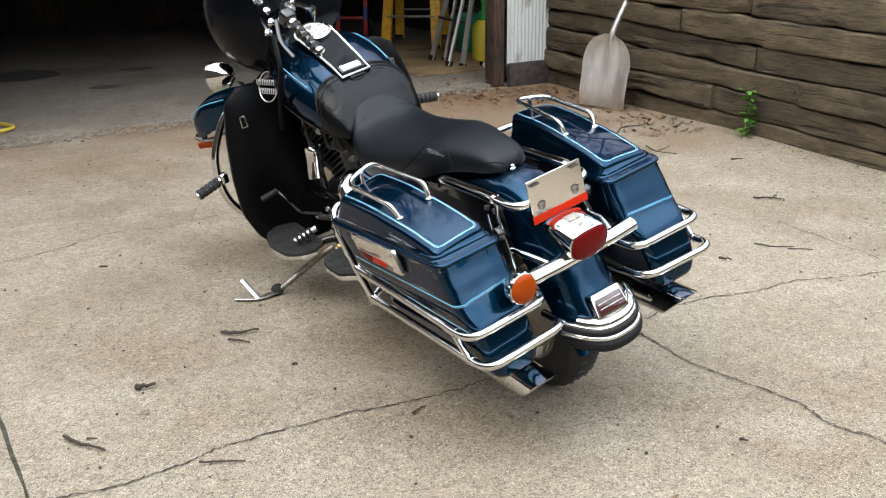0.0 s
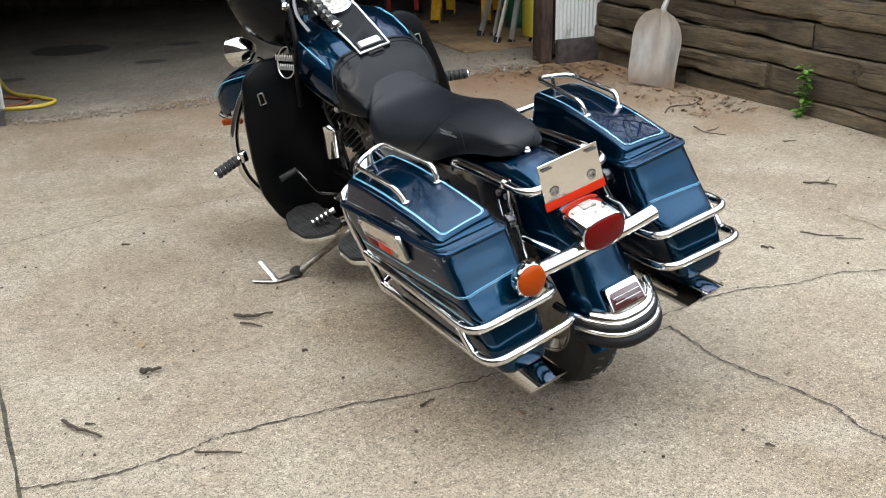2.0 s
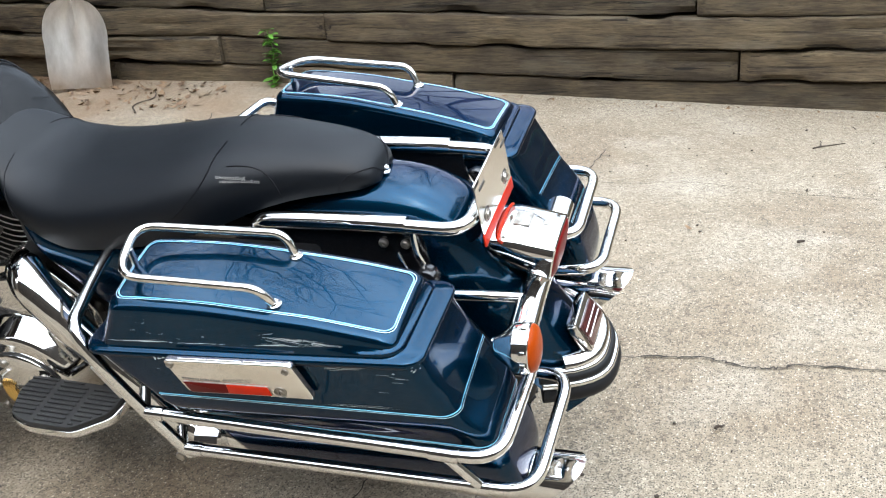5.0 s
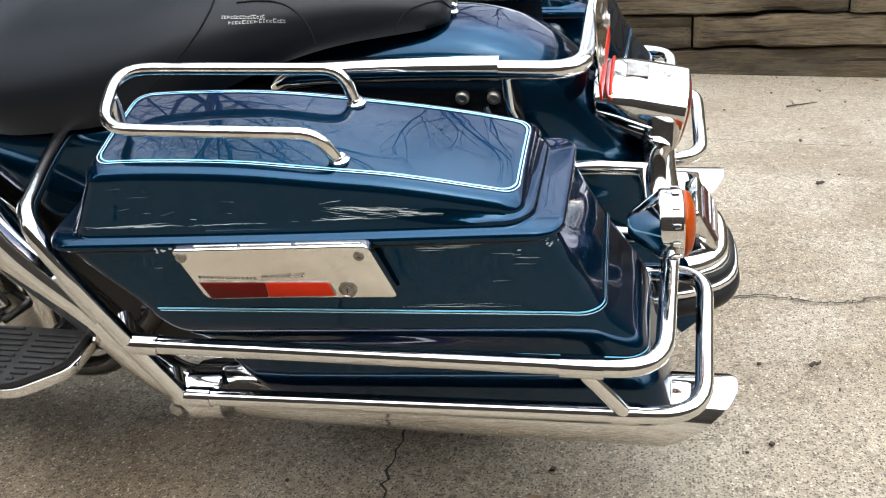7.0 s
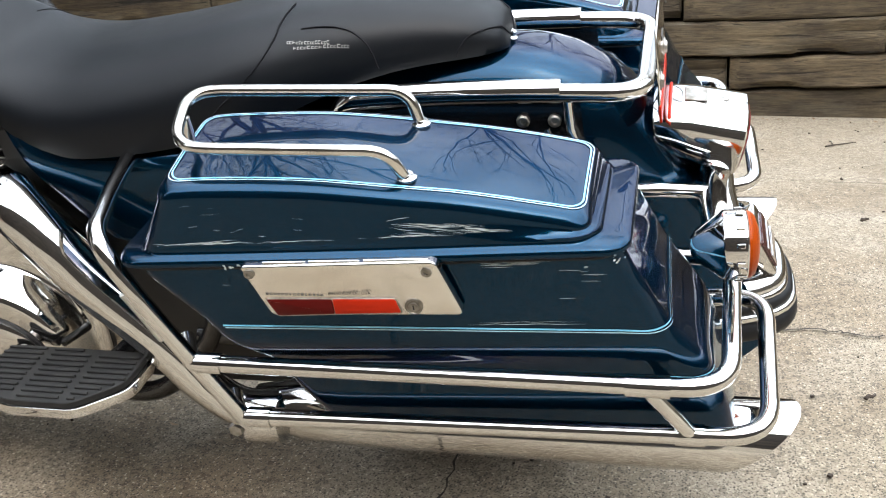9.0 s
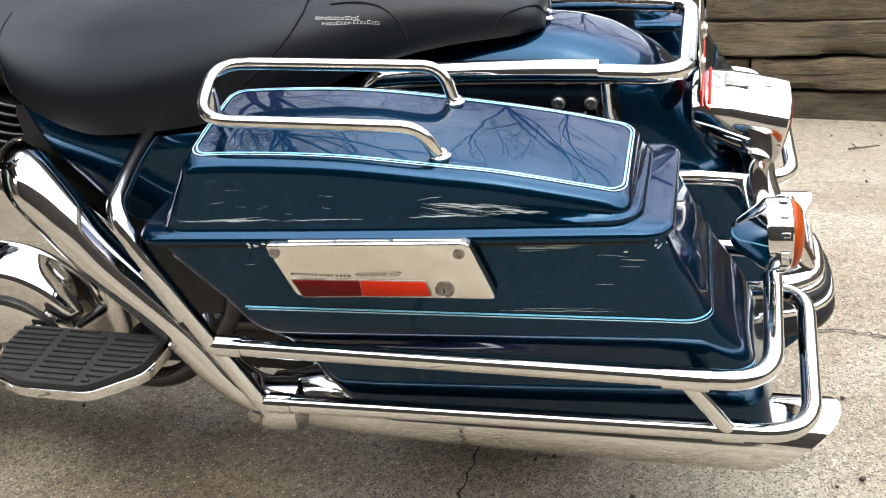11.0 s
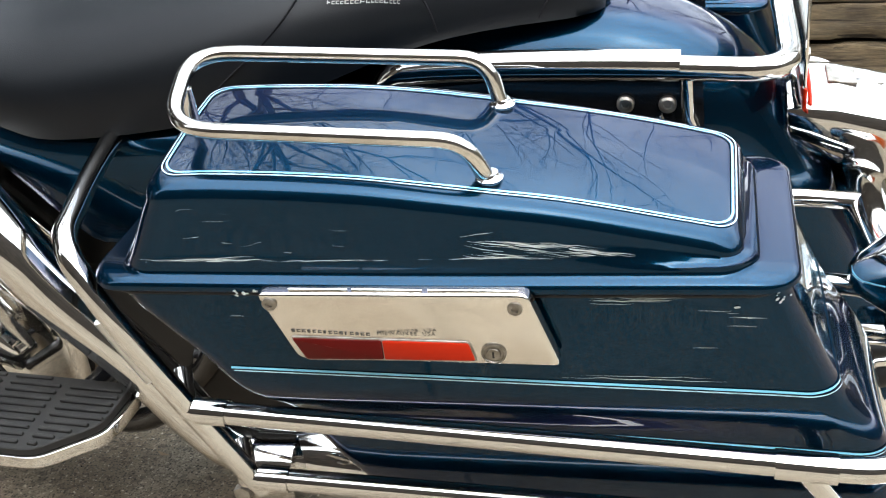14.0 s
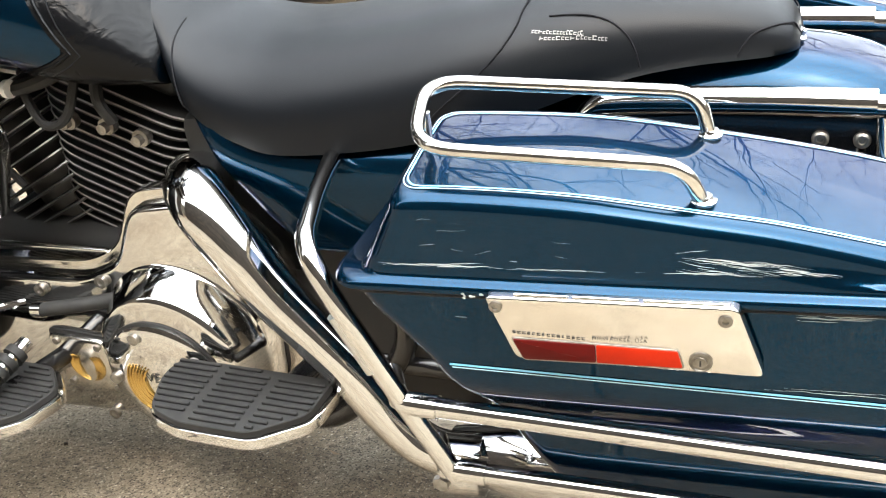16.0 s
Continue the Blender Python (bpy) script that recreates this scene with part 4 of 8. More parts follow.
# guard rails round the saddlebags
def bag_guard(sx):
    b = bmesh.new()
    sweep(b, fillet([(sx * 0.135, 0.454, 0.673), (sx * 0.251, 0.427, 0.673), (sx * 0.396, 0.372, 0.686), (sx * 0.414, 0.335, 0.630), (sx * 0.411, 0.281, 0.506), (sx * 0.402, 0.240, 0.408), (sx * 0.400, 0.232, 0.39)], 0.05, 6), 0.0115, 14)
    g = part("bag_guard", b, M_CHROME, bike, "chrome tubular saddlebag guard")
    b = bmesh.new()
    sweep(b, fillet([(sx * 0.411, 0.285, 0.506), (sx * 0.411, -0.378, 0.508), (sx * 0.165, -0.384, 0.517), (sx * 0.160, -0.30, 0.517)], 0.055, 8), 0.0115, 14)
    part("upper_rail", b, M_CHROME, g)
    b = bmesh.new()
    sweep(b, fillet([(sx * 0.402, 0.240, 0.408), (sx * 0.404, -0.425, 0.432), (sx * 0.150, -0.430, 0.446), (sx * 0.146, -0.33, 0.44)], 0.055, 8), 0.0115, 14)
    part("lower_rail", b, M_CHROME, g)
    b = bmesh.new()
    sweep(b, [(sx * 0.410, -0.282, 0.507), (sx * 0.406, -0.338, 0.430)], 0.0095, 12)
    part("strut", b, M_CHROME, g)
    for (p, q) in (((0.411, 0.274, 0.506), (0.411, 0.240, 0.506)), ((0.402, 0.230, 0.4085), (0.402, 0.198, 0.4095)), ((0.411, -0.262, 0.507), (0.411, -0.312, 0.507)), ((0.404, -0.318, 0.4285), (0.404, -0.352, 0.4295))):
        b = bmesh.new()
        sweep(b, [(sx * p[0], p[1], p[2]), (sx * q[0], q[1], q[2])], 0.0135, 14)
        part("collar", b, M_CHROME, g)
    for y, z in ((0.285, 0.500), (0.240, 0.405)):
        b = bmesh.new()
        sweep(b, [(sx * 0.405, y + 0.004, z), (sx * 0.36, y + 0.03, z + 0.004)], 0.011, 12)
        part("stub", b, M_CHROME, g)
    b = bmesh.new()
    lathe(b, [(0.010, 0), (0.010, 0.008), (0.006, 0.010)], Matrix.Translation((sx * 0.40, 0.255, 0.385)) @ pose(0, 0, 0, 0, 90 * sx, 0), 6)
    part("bolt", b, M_STEEL, g, "hexagon bolt")
    if sx < 0:
        b = bmesh.new()
        sweep(b, [(-0.4115, 0.338, 0.618), (-0.4112, 0.306, 0.549)], 0.0122, 14)
        part("sticker", b, M_SILVER, g, "clear sticker with faint lettering")
    return g


bag_guard(-1)
bag_guard(1)

# strut covers and grab rail round the fender
for sx in (-1, 1):
    b = bmesh.new()
    sweep(b, spline([(sx * 0.118, 0.150, 0.70), (sx * 0.124, 0.125, 0.727), (sx * 0.127, 0.08, 0.738), (sx * 0.127, -0.05, 0.742), (sx * 0.127, -0.158, 0.742), (sx * 0.127, -0.166, 0.742)], 5), lambda s: (0.010 + 0.006 * min(1, s * 3)) if s < 0.97 else 0.0132, 16)
    part("strut_cover", b, M_CHROME, bike, "chrome fender strut cover")
    b = bmesh.new()
    lathe(b, [(0.0088, -0.002), (0.0088, 0.004), (0.0065, 0.006), (0.004, 0.006), (0.0035, 0.003)], Matrix.Translation((sx * 0.128, -0.117, 0.702)) @ pose(0, 0, 0, 0, 90 * sx, 0), 20)
    part("bolt", b, M_STEEL, bike, "steel screw head")
    b = bmesh.new()
    lathe(b, [(0.0088, -0.002), (0.0088, 0.004), (0.0065, 0.006), (0.004, 0.006), (0.0035, 0.003)], Matrix.Translation((sx * 0.128, -0.158, 0.702)) @ pose(0, 0, 0, 0, 90 * sx, 0), 20)
    part("bolt", b, M_STEEL, bike, "steel screw head")
b = bmesh.new()
sweep(b, fillet([(-0.127, -0.15, 0.740), (-0.126, -0.272, 0.736), (0.126, -0.272, 0.736), (0.127, -0.15, 0.740)], 0.05, 8), 0.0125, 14)
part("grab_rail", b, M_CHROME, bike, "chrome grab rail round the rear fender")
for sx in (-1, 1):
    b = bmesh.new()
    sweep(b, [(sx * 0.128, -0.175, 0.73), (sx * 0.135, -0.178, 0.69), (sx * 0.15, -0.235, 0.55)], 0.0065, 10)
    part("bracket", b, M_CHROME, bike)
    b = bmesh.new()
    sweep(b, [(sx * 0.150, -0.150, 0.70), (sx * 0.172, -0.205, 0.56)], 0.0045, 10)
    part("bracket", b, M_CHROME, bike)
    b = bmesh.new()
    lathe(b, [(0.02, -0.01), (0.022, 0.0), (0.018, 0.012), (0.008, 0.014)], Matrix.Translation((sx * 0.155, -0.20, 0.655)) @ pose(0, 0, 0, 0, 90 * sx, 0), 18)
    part("docking_knob", b, M_BLACK, bike)

# number plate carrier, red strip
b = bmesh.new()
box(b, (0.184, 0.003, 0.118), pose(0, -0.2865, 0.744, -3, 0, 0), 0.0012, 1)
plate = part("plate_bracket", b, M_PLATE, bike, "bare polished number plate bracket")
for x, z, w in ((-0.068, 0.79, 0.030), (0.068, 0.79, 0.030), (-0.068, 0.70, 0.016), (0.068, 0.70, 0.016)):
    b = bmesh.new()
    box(b, (w, 0.002, 0.006), pose(x, -0.2885 + (0.744 - z) * 0.05, z, -3, 0, 0), 0.0005, 1)
    part("slot", b, M_INK, plate, "dark mounting slot")
for x in (-0.058, 0.058):
    b = bmesh.new()
    lathe(b, [(0.013, 0), (0.0125, 0.0025), (0.009, 0.003), (0.0085, 0.0055), (0.005, 0.0055), (0.0045, 0.002)], Matrix.Translation((x, -0.288, 0.722)) @ pose(0, 0, 0, 90, 0, 0), 20)
    part("bolt", b, M_STEEL, plate, "dull steel mounting bolt in a dark ring")
    b = bmesh.new()
    lathe(b, [(0.0165, 0), (0.0165, 0.0012), (0.012, 0.0014)], Matrix.Translation((x, -0.2876, 0.722)) @ pose(0, 0, 0, 90, 0, 0), 24)
    part("washer", b, M_INK, plate, "dark washer")
b = bmesh.new()
box(b, (0.187, 0.004, 0.024), pose(0, -0.2898, 0.690, -3, 0, 0), 0.0015, 2)
part("red_strip", b, M_REFLECT, bike, "bright red reflector strip")

# tail lamp: a chrome hood with an oval red lens that slopes under
def lamp_ring(y, half, top, low, lean, k=1.0):
    top, low = top - 0.010, low - 0.008
    out, mid, hz = [], (top + low) / 2, (top - low) / 2
    for q in range(44):
        a = 2 * math.pi * q / 44
        c, s_ = math.cos(a), math.sin(a)
        e = 0.62 if s_ > 0 else 0.95
        z = mid + k * hz * math.copysign(abs(s_) ** e, s_)
        out.append(Vector((k * half * math.copysign(abs(c) ** 0.72, c), y + lean * (top - z), z)))
    return out


b = bmesh.new()
loft(b, [lamp_ring(-0.278, 0.060, 0.684, 0.622, 0.0), lamp_ring(-0.284, 0.063, 0.687, 0.618, 0.0), lamp_ring(-0.33, 0.065, 0.686, 0.596, 0.10), lamp_ring(-0.388, 0.066, 0.675, 0.574, 0.20), lamp_ring(-0.402, 0.066, 0.672, 0.570, 0.22), lamp_ring(-0.404, 0.063, 0.669, 0.573, 0.22), lamp_ring(-0.396, 0.061, 0.667, 0.575, 0.22)])
lamp = part("tail_lamp", b, M_CHROME, bike, "chrome tail lamp housing")
b = bmesh.new()
loft(b, [lamp_ring(-0.394, 0.061, 0.667, 0.575, 0.22), lamp_ring(-0.402, 0.0605, 0.6665, 0.5755, 0.22)] + [lamp_ring(-0.402 - 0.010 * math.sqrt(1 - k * k), 0.0605, 0.6665, 0.5755, 0.22, k) for k in (0.94, 0.82, 0.62, 0.4, 0.2, 0.03)])
part("lens", b, M_RED, lamp, "dark red oval tail lamp lens", 60)
b = bmesh.new()
box(b, (0.040, 0.030, 0.003), pose(0.0, -0.334, 0.6755, 6, 0, 0), 0.001, 1)
part("plate_window", b, M_STEEL, lamp, "clear ribbed lamp window")
b = bmesh.new()
sweep(b, [Vector((0.063 * math.copysign(abs(math.cos(a)) ** 0.7, math.cos(a)), -0.300, 0.640 + 0.038 * math.sin(a) ** 0.65)) for a in np.linspace(0.6, math.pi - 0.6, 25)], 0.0022, 8)
part("red_edge", b, M_REFLECT, lamp, "red lens band round the hood")
for x in (0.0,):
    b = bmesh.new()
    lathe(b, [(0.0065, -0.002), (0.0065, 0.002), (0.003, 0.003)], pose(x, -0.372, 0.6665), 14)
    part("screw", b, M_STEEL, lamp)

# light bar, single rear signal
b = bmesh.new()
sweep(b, fillet([(-0.215, -0.372, 0.585), (-0.10, -0.362, 0.576), (0.10, -0.356, 0.576), (0.178, -0.356, 0.582)], 0.03), 0.026, 16, flat=0.8)
bar = part("light_bar", b, M_CHROME, bike, "broad chrome light bar across the fender")
b = bmesh.new()
sweep(b, [(-0.12, -0.35, 0.574), (0.12, -0.345, 0.574)], 0.010, 10)
part("bar_clamp", b, M_STEEL, bar)
for sx in (-1, 1):
    b = bmesh.new()
    sweep(b, [(sx * 0.11, -0.355, 0.585), (sx * 0.13, -0.29, 0.60), (sx * 0.135, -0.22, 0.60)], 0.010, 10)
    part("bar_arm", b, M_CHROME, bar)
sig = Matrix.Translation((-0.232, -0.392, 0.584)) @ pose(0, 0, 0, 90, 0, 4)
b = bmesh.new()
lathe(b, [(0.010, -0.062), (0.020, -0.055), (0.034, -0.035), (0.041, -0.026), (0.043, -0.022), (0.043, 0.002), (0.041, 0.004)], sig, 32)
turn = part("turn_signal", b, M_CHROME, bike, "chrome turn signal with an amber lens")
b = bmesh.new()
lathe(b, [(0.041, 0.002), (0.041, 0.007), (0.036, 0.013), (0.024, 0.017), (0.01, 0.019), (0.002, 0.0195)], sig, 32)
part("lens", b, M_AMBER, turn, "amber lens")
b = bmesh.new()
for a in range(0, 360, 30):
    box(b, (0.004, 0.006, 0.010), sig @ pose(0.0435 * math.cos(radians(a)), 0.0435 * math.sin(radians(a)), -0.006, 0, 0, a), 0.001, 1)
part("bezel_teeth", b, M_CHROME, turn)

# reflector, trim and bumper at the tip of the rear fender
tip_m = Matrix.Translation((0, -0.420, 0.436)) @ pose(0, 0, 0, 62, 0, 0)
b = bmesh.new()
slab(b, fillet2([(-0.056, -0.034), (0.056, -0.034), (0.049, 0.036), (-0.049, 0.036)], 0.008), 0.020, tip_m, 0.004)
rf = part("tip_reflector", b, M_CHROME, bike, "chrome framed fender tip lamp")
b = bmesh.new()
slab(b, fillet2([(-0.047, -0.026), (0.047, -0.026), (0.043, 0.020), (-0.043, 0.020)], 0.005), 0.004, tip_m @ pose(0, 0, 0.0195), 0.001)
part("lens", b, M_TIPLENS, rf, "dark smoked red lens")
for q in (-0.010, 0.004):
    b = bmesh.new()
    sweep(b, [tip_m @ Vector((-0.040, q, 0.0236)), tip_m @ Vector((0.040, q, 0.0236))], 0.0016, 8)
    part("lens_rib", b, M_CHROME, rf, "slim chrome bar over the lens")


def crescent(y0, z0, half, depth, up, r, flat=1.0, n=17):
    pts = []
    for q in np.linspace(-1, 1, n):
        pts.append(Vector((half * q, y0 + depth * abs(q) ** 3.0, z0 + up * abs(q) ** 2.2)))
    b_ = bmesh.new()
    sweep(b_, pts, r, 12, flat=flat)
    return b_


part("fender_trim", crescent(-0.462, 0.386, 0.118, 0.10, 0.025, 0.010, 0.7), M_CHROME, bike, "chrome trim at the fender tip")
part("fender_trim", crescent(-0.478, 0.360, 0.124, 0.11, 0.02, 0.0075), M_CHROME, bike, "chrome trim bar on the bumper")
part("lamp_base", crescent(-0.450, 0.398, 0.088, 0.05, 0.014, 0.019, 0.75), M_CHROME, rf, "flared chrome base")
part("bumper_band", crescent(-0.468, 0.373, 0.119, 0.105, 0.022, 0.012), M_BUMPER, bike, "black rubber band between the trims")
part("fender_bumper", crescent(-0.468, 0.336, 0.113, 0.105, 0.018, 0.021, 1.0), M_BUMPER, bike, "black rubber fender bumper")


# exhaust
def muffler(sx):
    b = bmesh.new()
    rings = []
    x0, z0 = sx * 0.262, 0.298
    for y, r in ((0.30, 0.030), (0.27, 0.036), (0.22, 0.050), (0.12, 0.053), (-0.25, 0.053), (-0.33, 0.052)):
        rings.append([Vector((x0 + r * math.cos(a), y, z0 + r * math.sin(a))) for a in np.linspace(0, 2 * math.pi, 29)[:-1]])
    r = 0.052
    rings.append([Vector((x0 + r * math.cos(a), -0.414 - 0.060 * math.sin(a), z0 + r * math.sin(a))) for a in np.linspace(0, 2 * math.pi, 29)[:-1]])
    r = 0.046
    rings.append([Vector((x0 + r * math.cos(a), -0.412 - 0.057 * math.sin(a), z0 + r * math.sin(a))) for a in np.linspace(0, 2 * math.pi, 29)[:-1]])
    rings.append([Vector((x0 + r * math.cos(a), -0.22, z0 + r * math.sin(a))) for a in np.linspace(0, 2 * math.pi, 29)[:-1]])
    loft(b, rings)
    mf = part("muffler", b, M_CHROME, bike, "chrome slash-cut muffler")
    b = bmesh.new()
    lathe(b, [(0.045, 0.0), (0.03, 0.002)], Matrix.Translation((x0, -0.235, z0)) @ pose(0, 0, 0, 90, 0, 0), 24)
    part("baffle", b, M_ENGINE, mf)
    b = bmesh.new()
    box(b, (0.03, 0.05, 0.05), pose(x0, -0.21, z0 + 0.075), 0.006)
    part("hanger", b, M_CHROME, mf)


muffler(-1)
muffler(1)
b = bmesh.new()
sweep(b, spline([(-0.12, 0.675, 0.600), (-0.185, 0.655, 0.630), (-0.230, 0.615, 0.622), (-0.248, 0.570, 0.580), (-0.256, 0.524, 0.518), (-0.262, 0.440, 0.422), (-0.266, 0.378, 0.335), (-0.268, 0.325, 0.296), (-0.263, 0.262, 0.296)], 8), lambda s: 0.040 - 0.010 * soft_step(0.2, 0.8, s), 18)
pipe = part("header_pipe", b, M_CHROME, bike, "chrome exhaust pipe with a heat shield")
b = bmesh.new()
sweep(b, [(-0.29, 0.30, 0.300), (-0.285, 0.25, 0.300)], 0.040, 18)
part("clamp", b, M_CHROME, pipe)
b = bmesh.new()
sweep(b, spline([(0.17, 1.0, 0.30), (0.22, 0.7, 0.27), (0.25, 0.45, 0.28), (0.262, 0.28, 0.297)], 6), 0.028, 14)
part("header_pipe", b, M_CHROME, bike, "chrome exhaust pipe")

# seat
SEAT = [(-0.088, 0.776, 0.034, 0.768), (-0.081, 0.799, 0.052, 0.768), (-0.056, 0.817, 0.070, 0.768), (-0.011, 0.830, 0.083, 0.768), (0.062, 0.838, 0.098, 0.762), (0.136, 0.842, 0.119, 0.746), (0.20, 0.838, 0.141, 0.724), (0.28, 0.827, 0.160, 0.703), (0.36, 0.811, 0.170, 0.687), (0.45, 0.797, 0.176, 0.677),
        (0.53, 0.788, 0.179, 0.672), (0.565, 0.785, 0.176, 0.681), (0.612, 0.787, 0.169, 0.695), (0.664, 0.797, 0.154, 0.723), (0.690, 0.815, 0.131, 0.760), (0.716, 0.839, 0.103, 0.801), (0.758, 0.864, 0.072, 0.842)]


def seat_point(y, a):
    """a from 0 (left hem) over the top to pi (right hem)."""
    zt, hw, zb = lerp(SEAT, y)
    c, s = math.cos(a), math.sin(a)
    x = -hw * math.copysign(abs(c) ** 0.75, c)
    z = zb + (zt - zb) * (s ** 0.72 if s > 0 else 0)
    return Vector((x, y, z))


b = bmesh.new()
ys = np.interp(np.linspace(0, 1, 64), np.linspace(0, 1, len(SEAT)), [r_[0] for r_ in SEAT])
angles = np.linspace(0, math.pi, 29)
tmp_rings = []
for y in ys:
    r_ = [seat_point(y, a) for a in angles]
    zt, hw, zb = lerp(SEAT, y)
    r_ += [Vector((hw * 0.8, y, zb - 0.004)), Vector((0, y, zb + 0.01)), Vector((-hw * 0.8, y, zb - 0.004))]
    tmp_rings.append(r_)
sm = []
for i in range(len(tmp_rings)):
    lo, hi = max(0, i - 2), min(len(tmp_rings) - 1, i + 2)
    if i in (0, len(tmp_rings) - 1):
        sm.append(tmp_rings[i])
    else:
        sm.append([(tmp_rings[lo][k] + tmp_rings[i][k] * 2 + tmp_rings[hi][k]) / 4 for k in range(len(tmp_rings[i]))])
loft(b, sm)
seat = part("seat", b, M_VINYL, bike, "black vinyl two-up seat", 70)


def seam(path, width=0.0022):
    b_ = bmesh.new()
    pts = []
    for y, a in path:
        p = seat_point(y, a)
        q = seat_point(y, a + 0.02) - seat_point(y, a - 0.02)
        o = Vector((q.z, 0, -q.x)).normalized()
        if o.z < 0:
            o = -o
        pts.append(p + o * 0.0005)
    sweep(b_, pts, width * 0.5, 6)
    part("seam", b_, M_THREAD, seat, "stitched seam")


def seam_through(rows, fa):
    fine_ = spline([(y, a, 0) for y, a in rows], 8)
    seam([(p.x, fa(p.y)) for p in fine_])


for flip in (0, 1):
    def fa(a):
        return math.pi - a if flip else a
    seam_through([(0.208, 1.45), (0.214, 1.1), (0.217, 0.86), (0.232, 0.6), (0.260, 0.38), (0.305, 0.16), (0.33, 0.03)], fa)
    seam_through([(0.180, 0.93), (0.150, 0.88), (0.115, 0.74), (0.093, 0.50), (0.083, 0.28), (0.077, 0.05)], fa)
    seam_through([(-0.090, 1.50), (-0.084, 1.06), (-0.062, 0.66), (-0.042, 0.42), (-0.031, 0.18), (-0.026, 0.03)], fa)
    seam_through([(0.690, 1.2), (0.684, 0.7), (0.672, 0.24), (0.660, 0.03)], fa)
b = bmesh.new()
for row, (y0, a0, y1, a1) in enumerate(((0.196, 0.735, 0.138, 0.555), (0.186, 0.625, 0.112, 0.425))):
    rnd = random.Random(60 + row)
    f = 0.0
    while f < 1:
        step = rnd.uniform(0.045, 0.085)
        p, q = (seat_point(y0 + (y1 - y0) * g_, a0 + (a1 - a0) * g_) for g_ in (f, min(1, f + step * 0.72)))
        up_ = (seat_point(y0 + (y1 - y0) * f, a0 + (a1 - a0) * f + 0.06) - p).normalized() * rnd.uniform(0.0028, 0.0052)
        o = Vector((-0.6, 0, 0.8)) * 0.0014
        k_ = (q - p) * 0.25
        for lo_s, hi_s in ((0.0, 0.22), (0.78, 1.0)) if rnd.random() < 0.7 else ((0.38, 0.62),):
            b.faces.new([b.verts.new(v) for v in (p + o + up_ * lo_s, q + o + up_ * lo_s, q + o + up_ * hi_s + k_ * 0.2, p + o + up_ * hi_s + k_ * 0.2)])
        b.faces.new([b.verts.new(v) for v in (p + o, p + o + k_, p + o + k_ + up_, p + o + up_)])
        f += step
embroidery = part("embroidery", b, M_EMBROIDERY, seat, "two short rows of silver embroidered strokes")
tagged(embroidery, kind="stuff")
screw = part("seat_screw", lathe(bmesh.new(), [(0.011, -0.004), (0.011, 0.001), (0.007, 0.003), (0.007, 0.009), (0.003, 0.0105)], pose(0, -0.084, 0.768, 20, 0, 0), 18), M_CHROME, bike, "chrome seat screw")

# side covers
for sx in (-1, 1):
    b = bmesh.new()
    rows_ = []
    for k in range(25):
        y = 0.660 - 0.345 * k / 24
        top = curve([(0.31, 0.690), (0.39, 0.688), (0.47, 0.684), (0.56, 0.696), (0.62, 0.724), (0.66, 0.748)], y)[0]
        low = curve([(0.31, 0.53), (0.49, 0.530), (0.516, 0.534), (0.596, 0.624), (0.66, 0.722)], y)[0]
        swell = min(1.0, (0.670 - y) / 0.06) ** 0.5
        sec = [(0.120, top), (0.146, top - 0.003), (0.163, top - 0.012), (0.173, top - 0.026), (0.178, top - 0.042), (0.179, top - 0.062)]
        sec = [(0.120 + (x - 0.120) * swell, max(z, low + 0.012)) for x, z in sec]
        last = sec[-1]
        sec += [(last[0] - 0.004, low + (last[1] - low) * 0.35), (last[0] - 0.010, low), (0.115, low - 0.004)]
        rows_.append([b.verts.new((sx * x, y, z)) for x, z in sec])
    for r0, r1 in zip(rows_, rows_[1:]):
        for k in range(len(r0) - 1):
            b.faces.new((r0[k], r0[k + 1], r1[k + 1], r1[k]))
    bmesh.ops.recalc_face_normals(b, faces=b.faces)
    part("side_cover", b, M_BLUE, bike, "metallic blue side cover")
b = bmesh.new()
box(b, (0.26, 0.70, 0.30), pose(0, 0.35, 0.55), 0.02)
part("battery_box", b, M_ENGINE, bike, "black frame and battery box")
# gearbox block, sized as a black filler for the shaded gap behind the guard
b = bmesh.new()
box(b, (0.27, 0.34, 0.27), pose(0, 0.475, 0.345), 0.03, 3)
part("gearbox", b, M_ENGINE, bike, "black gearbox case that fills the shaded gap behind the guard")

# tank
TANK = [(0.70, 0.800, 0.138, 0.738), (0.73, 0.838, 0.156, 0.738), (0.76, 0.872, 0.170, 0.740), (0.80, 0.905, 0.184, 0.742), (0.84, 0.930, 0.195, 0.748), (0.93, 0.970, 0.210, 0.765), (1.02, 1.003, 0.216, 0.785), (1.12, 1.026, 0.210, 0.80), (1.20, 1.026, 0.190, 0.82), (1.27, 1.002, 0.145, 0.86), (1.30, 0.97, 0.09, 0.90)]


def tank_ring(y, grow=0.0):
    zt, hw, zb = lerp(TANK, y)
    r_ = []
    for k in range(40):
        a = 2 * math.pi * k / 40
        c, s = math.cos(a), math.sin(a)
        x = (hw + grow) * math.copysign(abs(c) ** 0.62, c)
        mid = zb + (zt - zb) * 0.42
        z = mid + ((zt - mid) + grow) * abs(s) ** 0.9 if s > 0 else mid - ((mid - zb) + grow) * abs(s) ** 0.7
        r_.append(Vector((x, y, z)))
    return r_


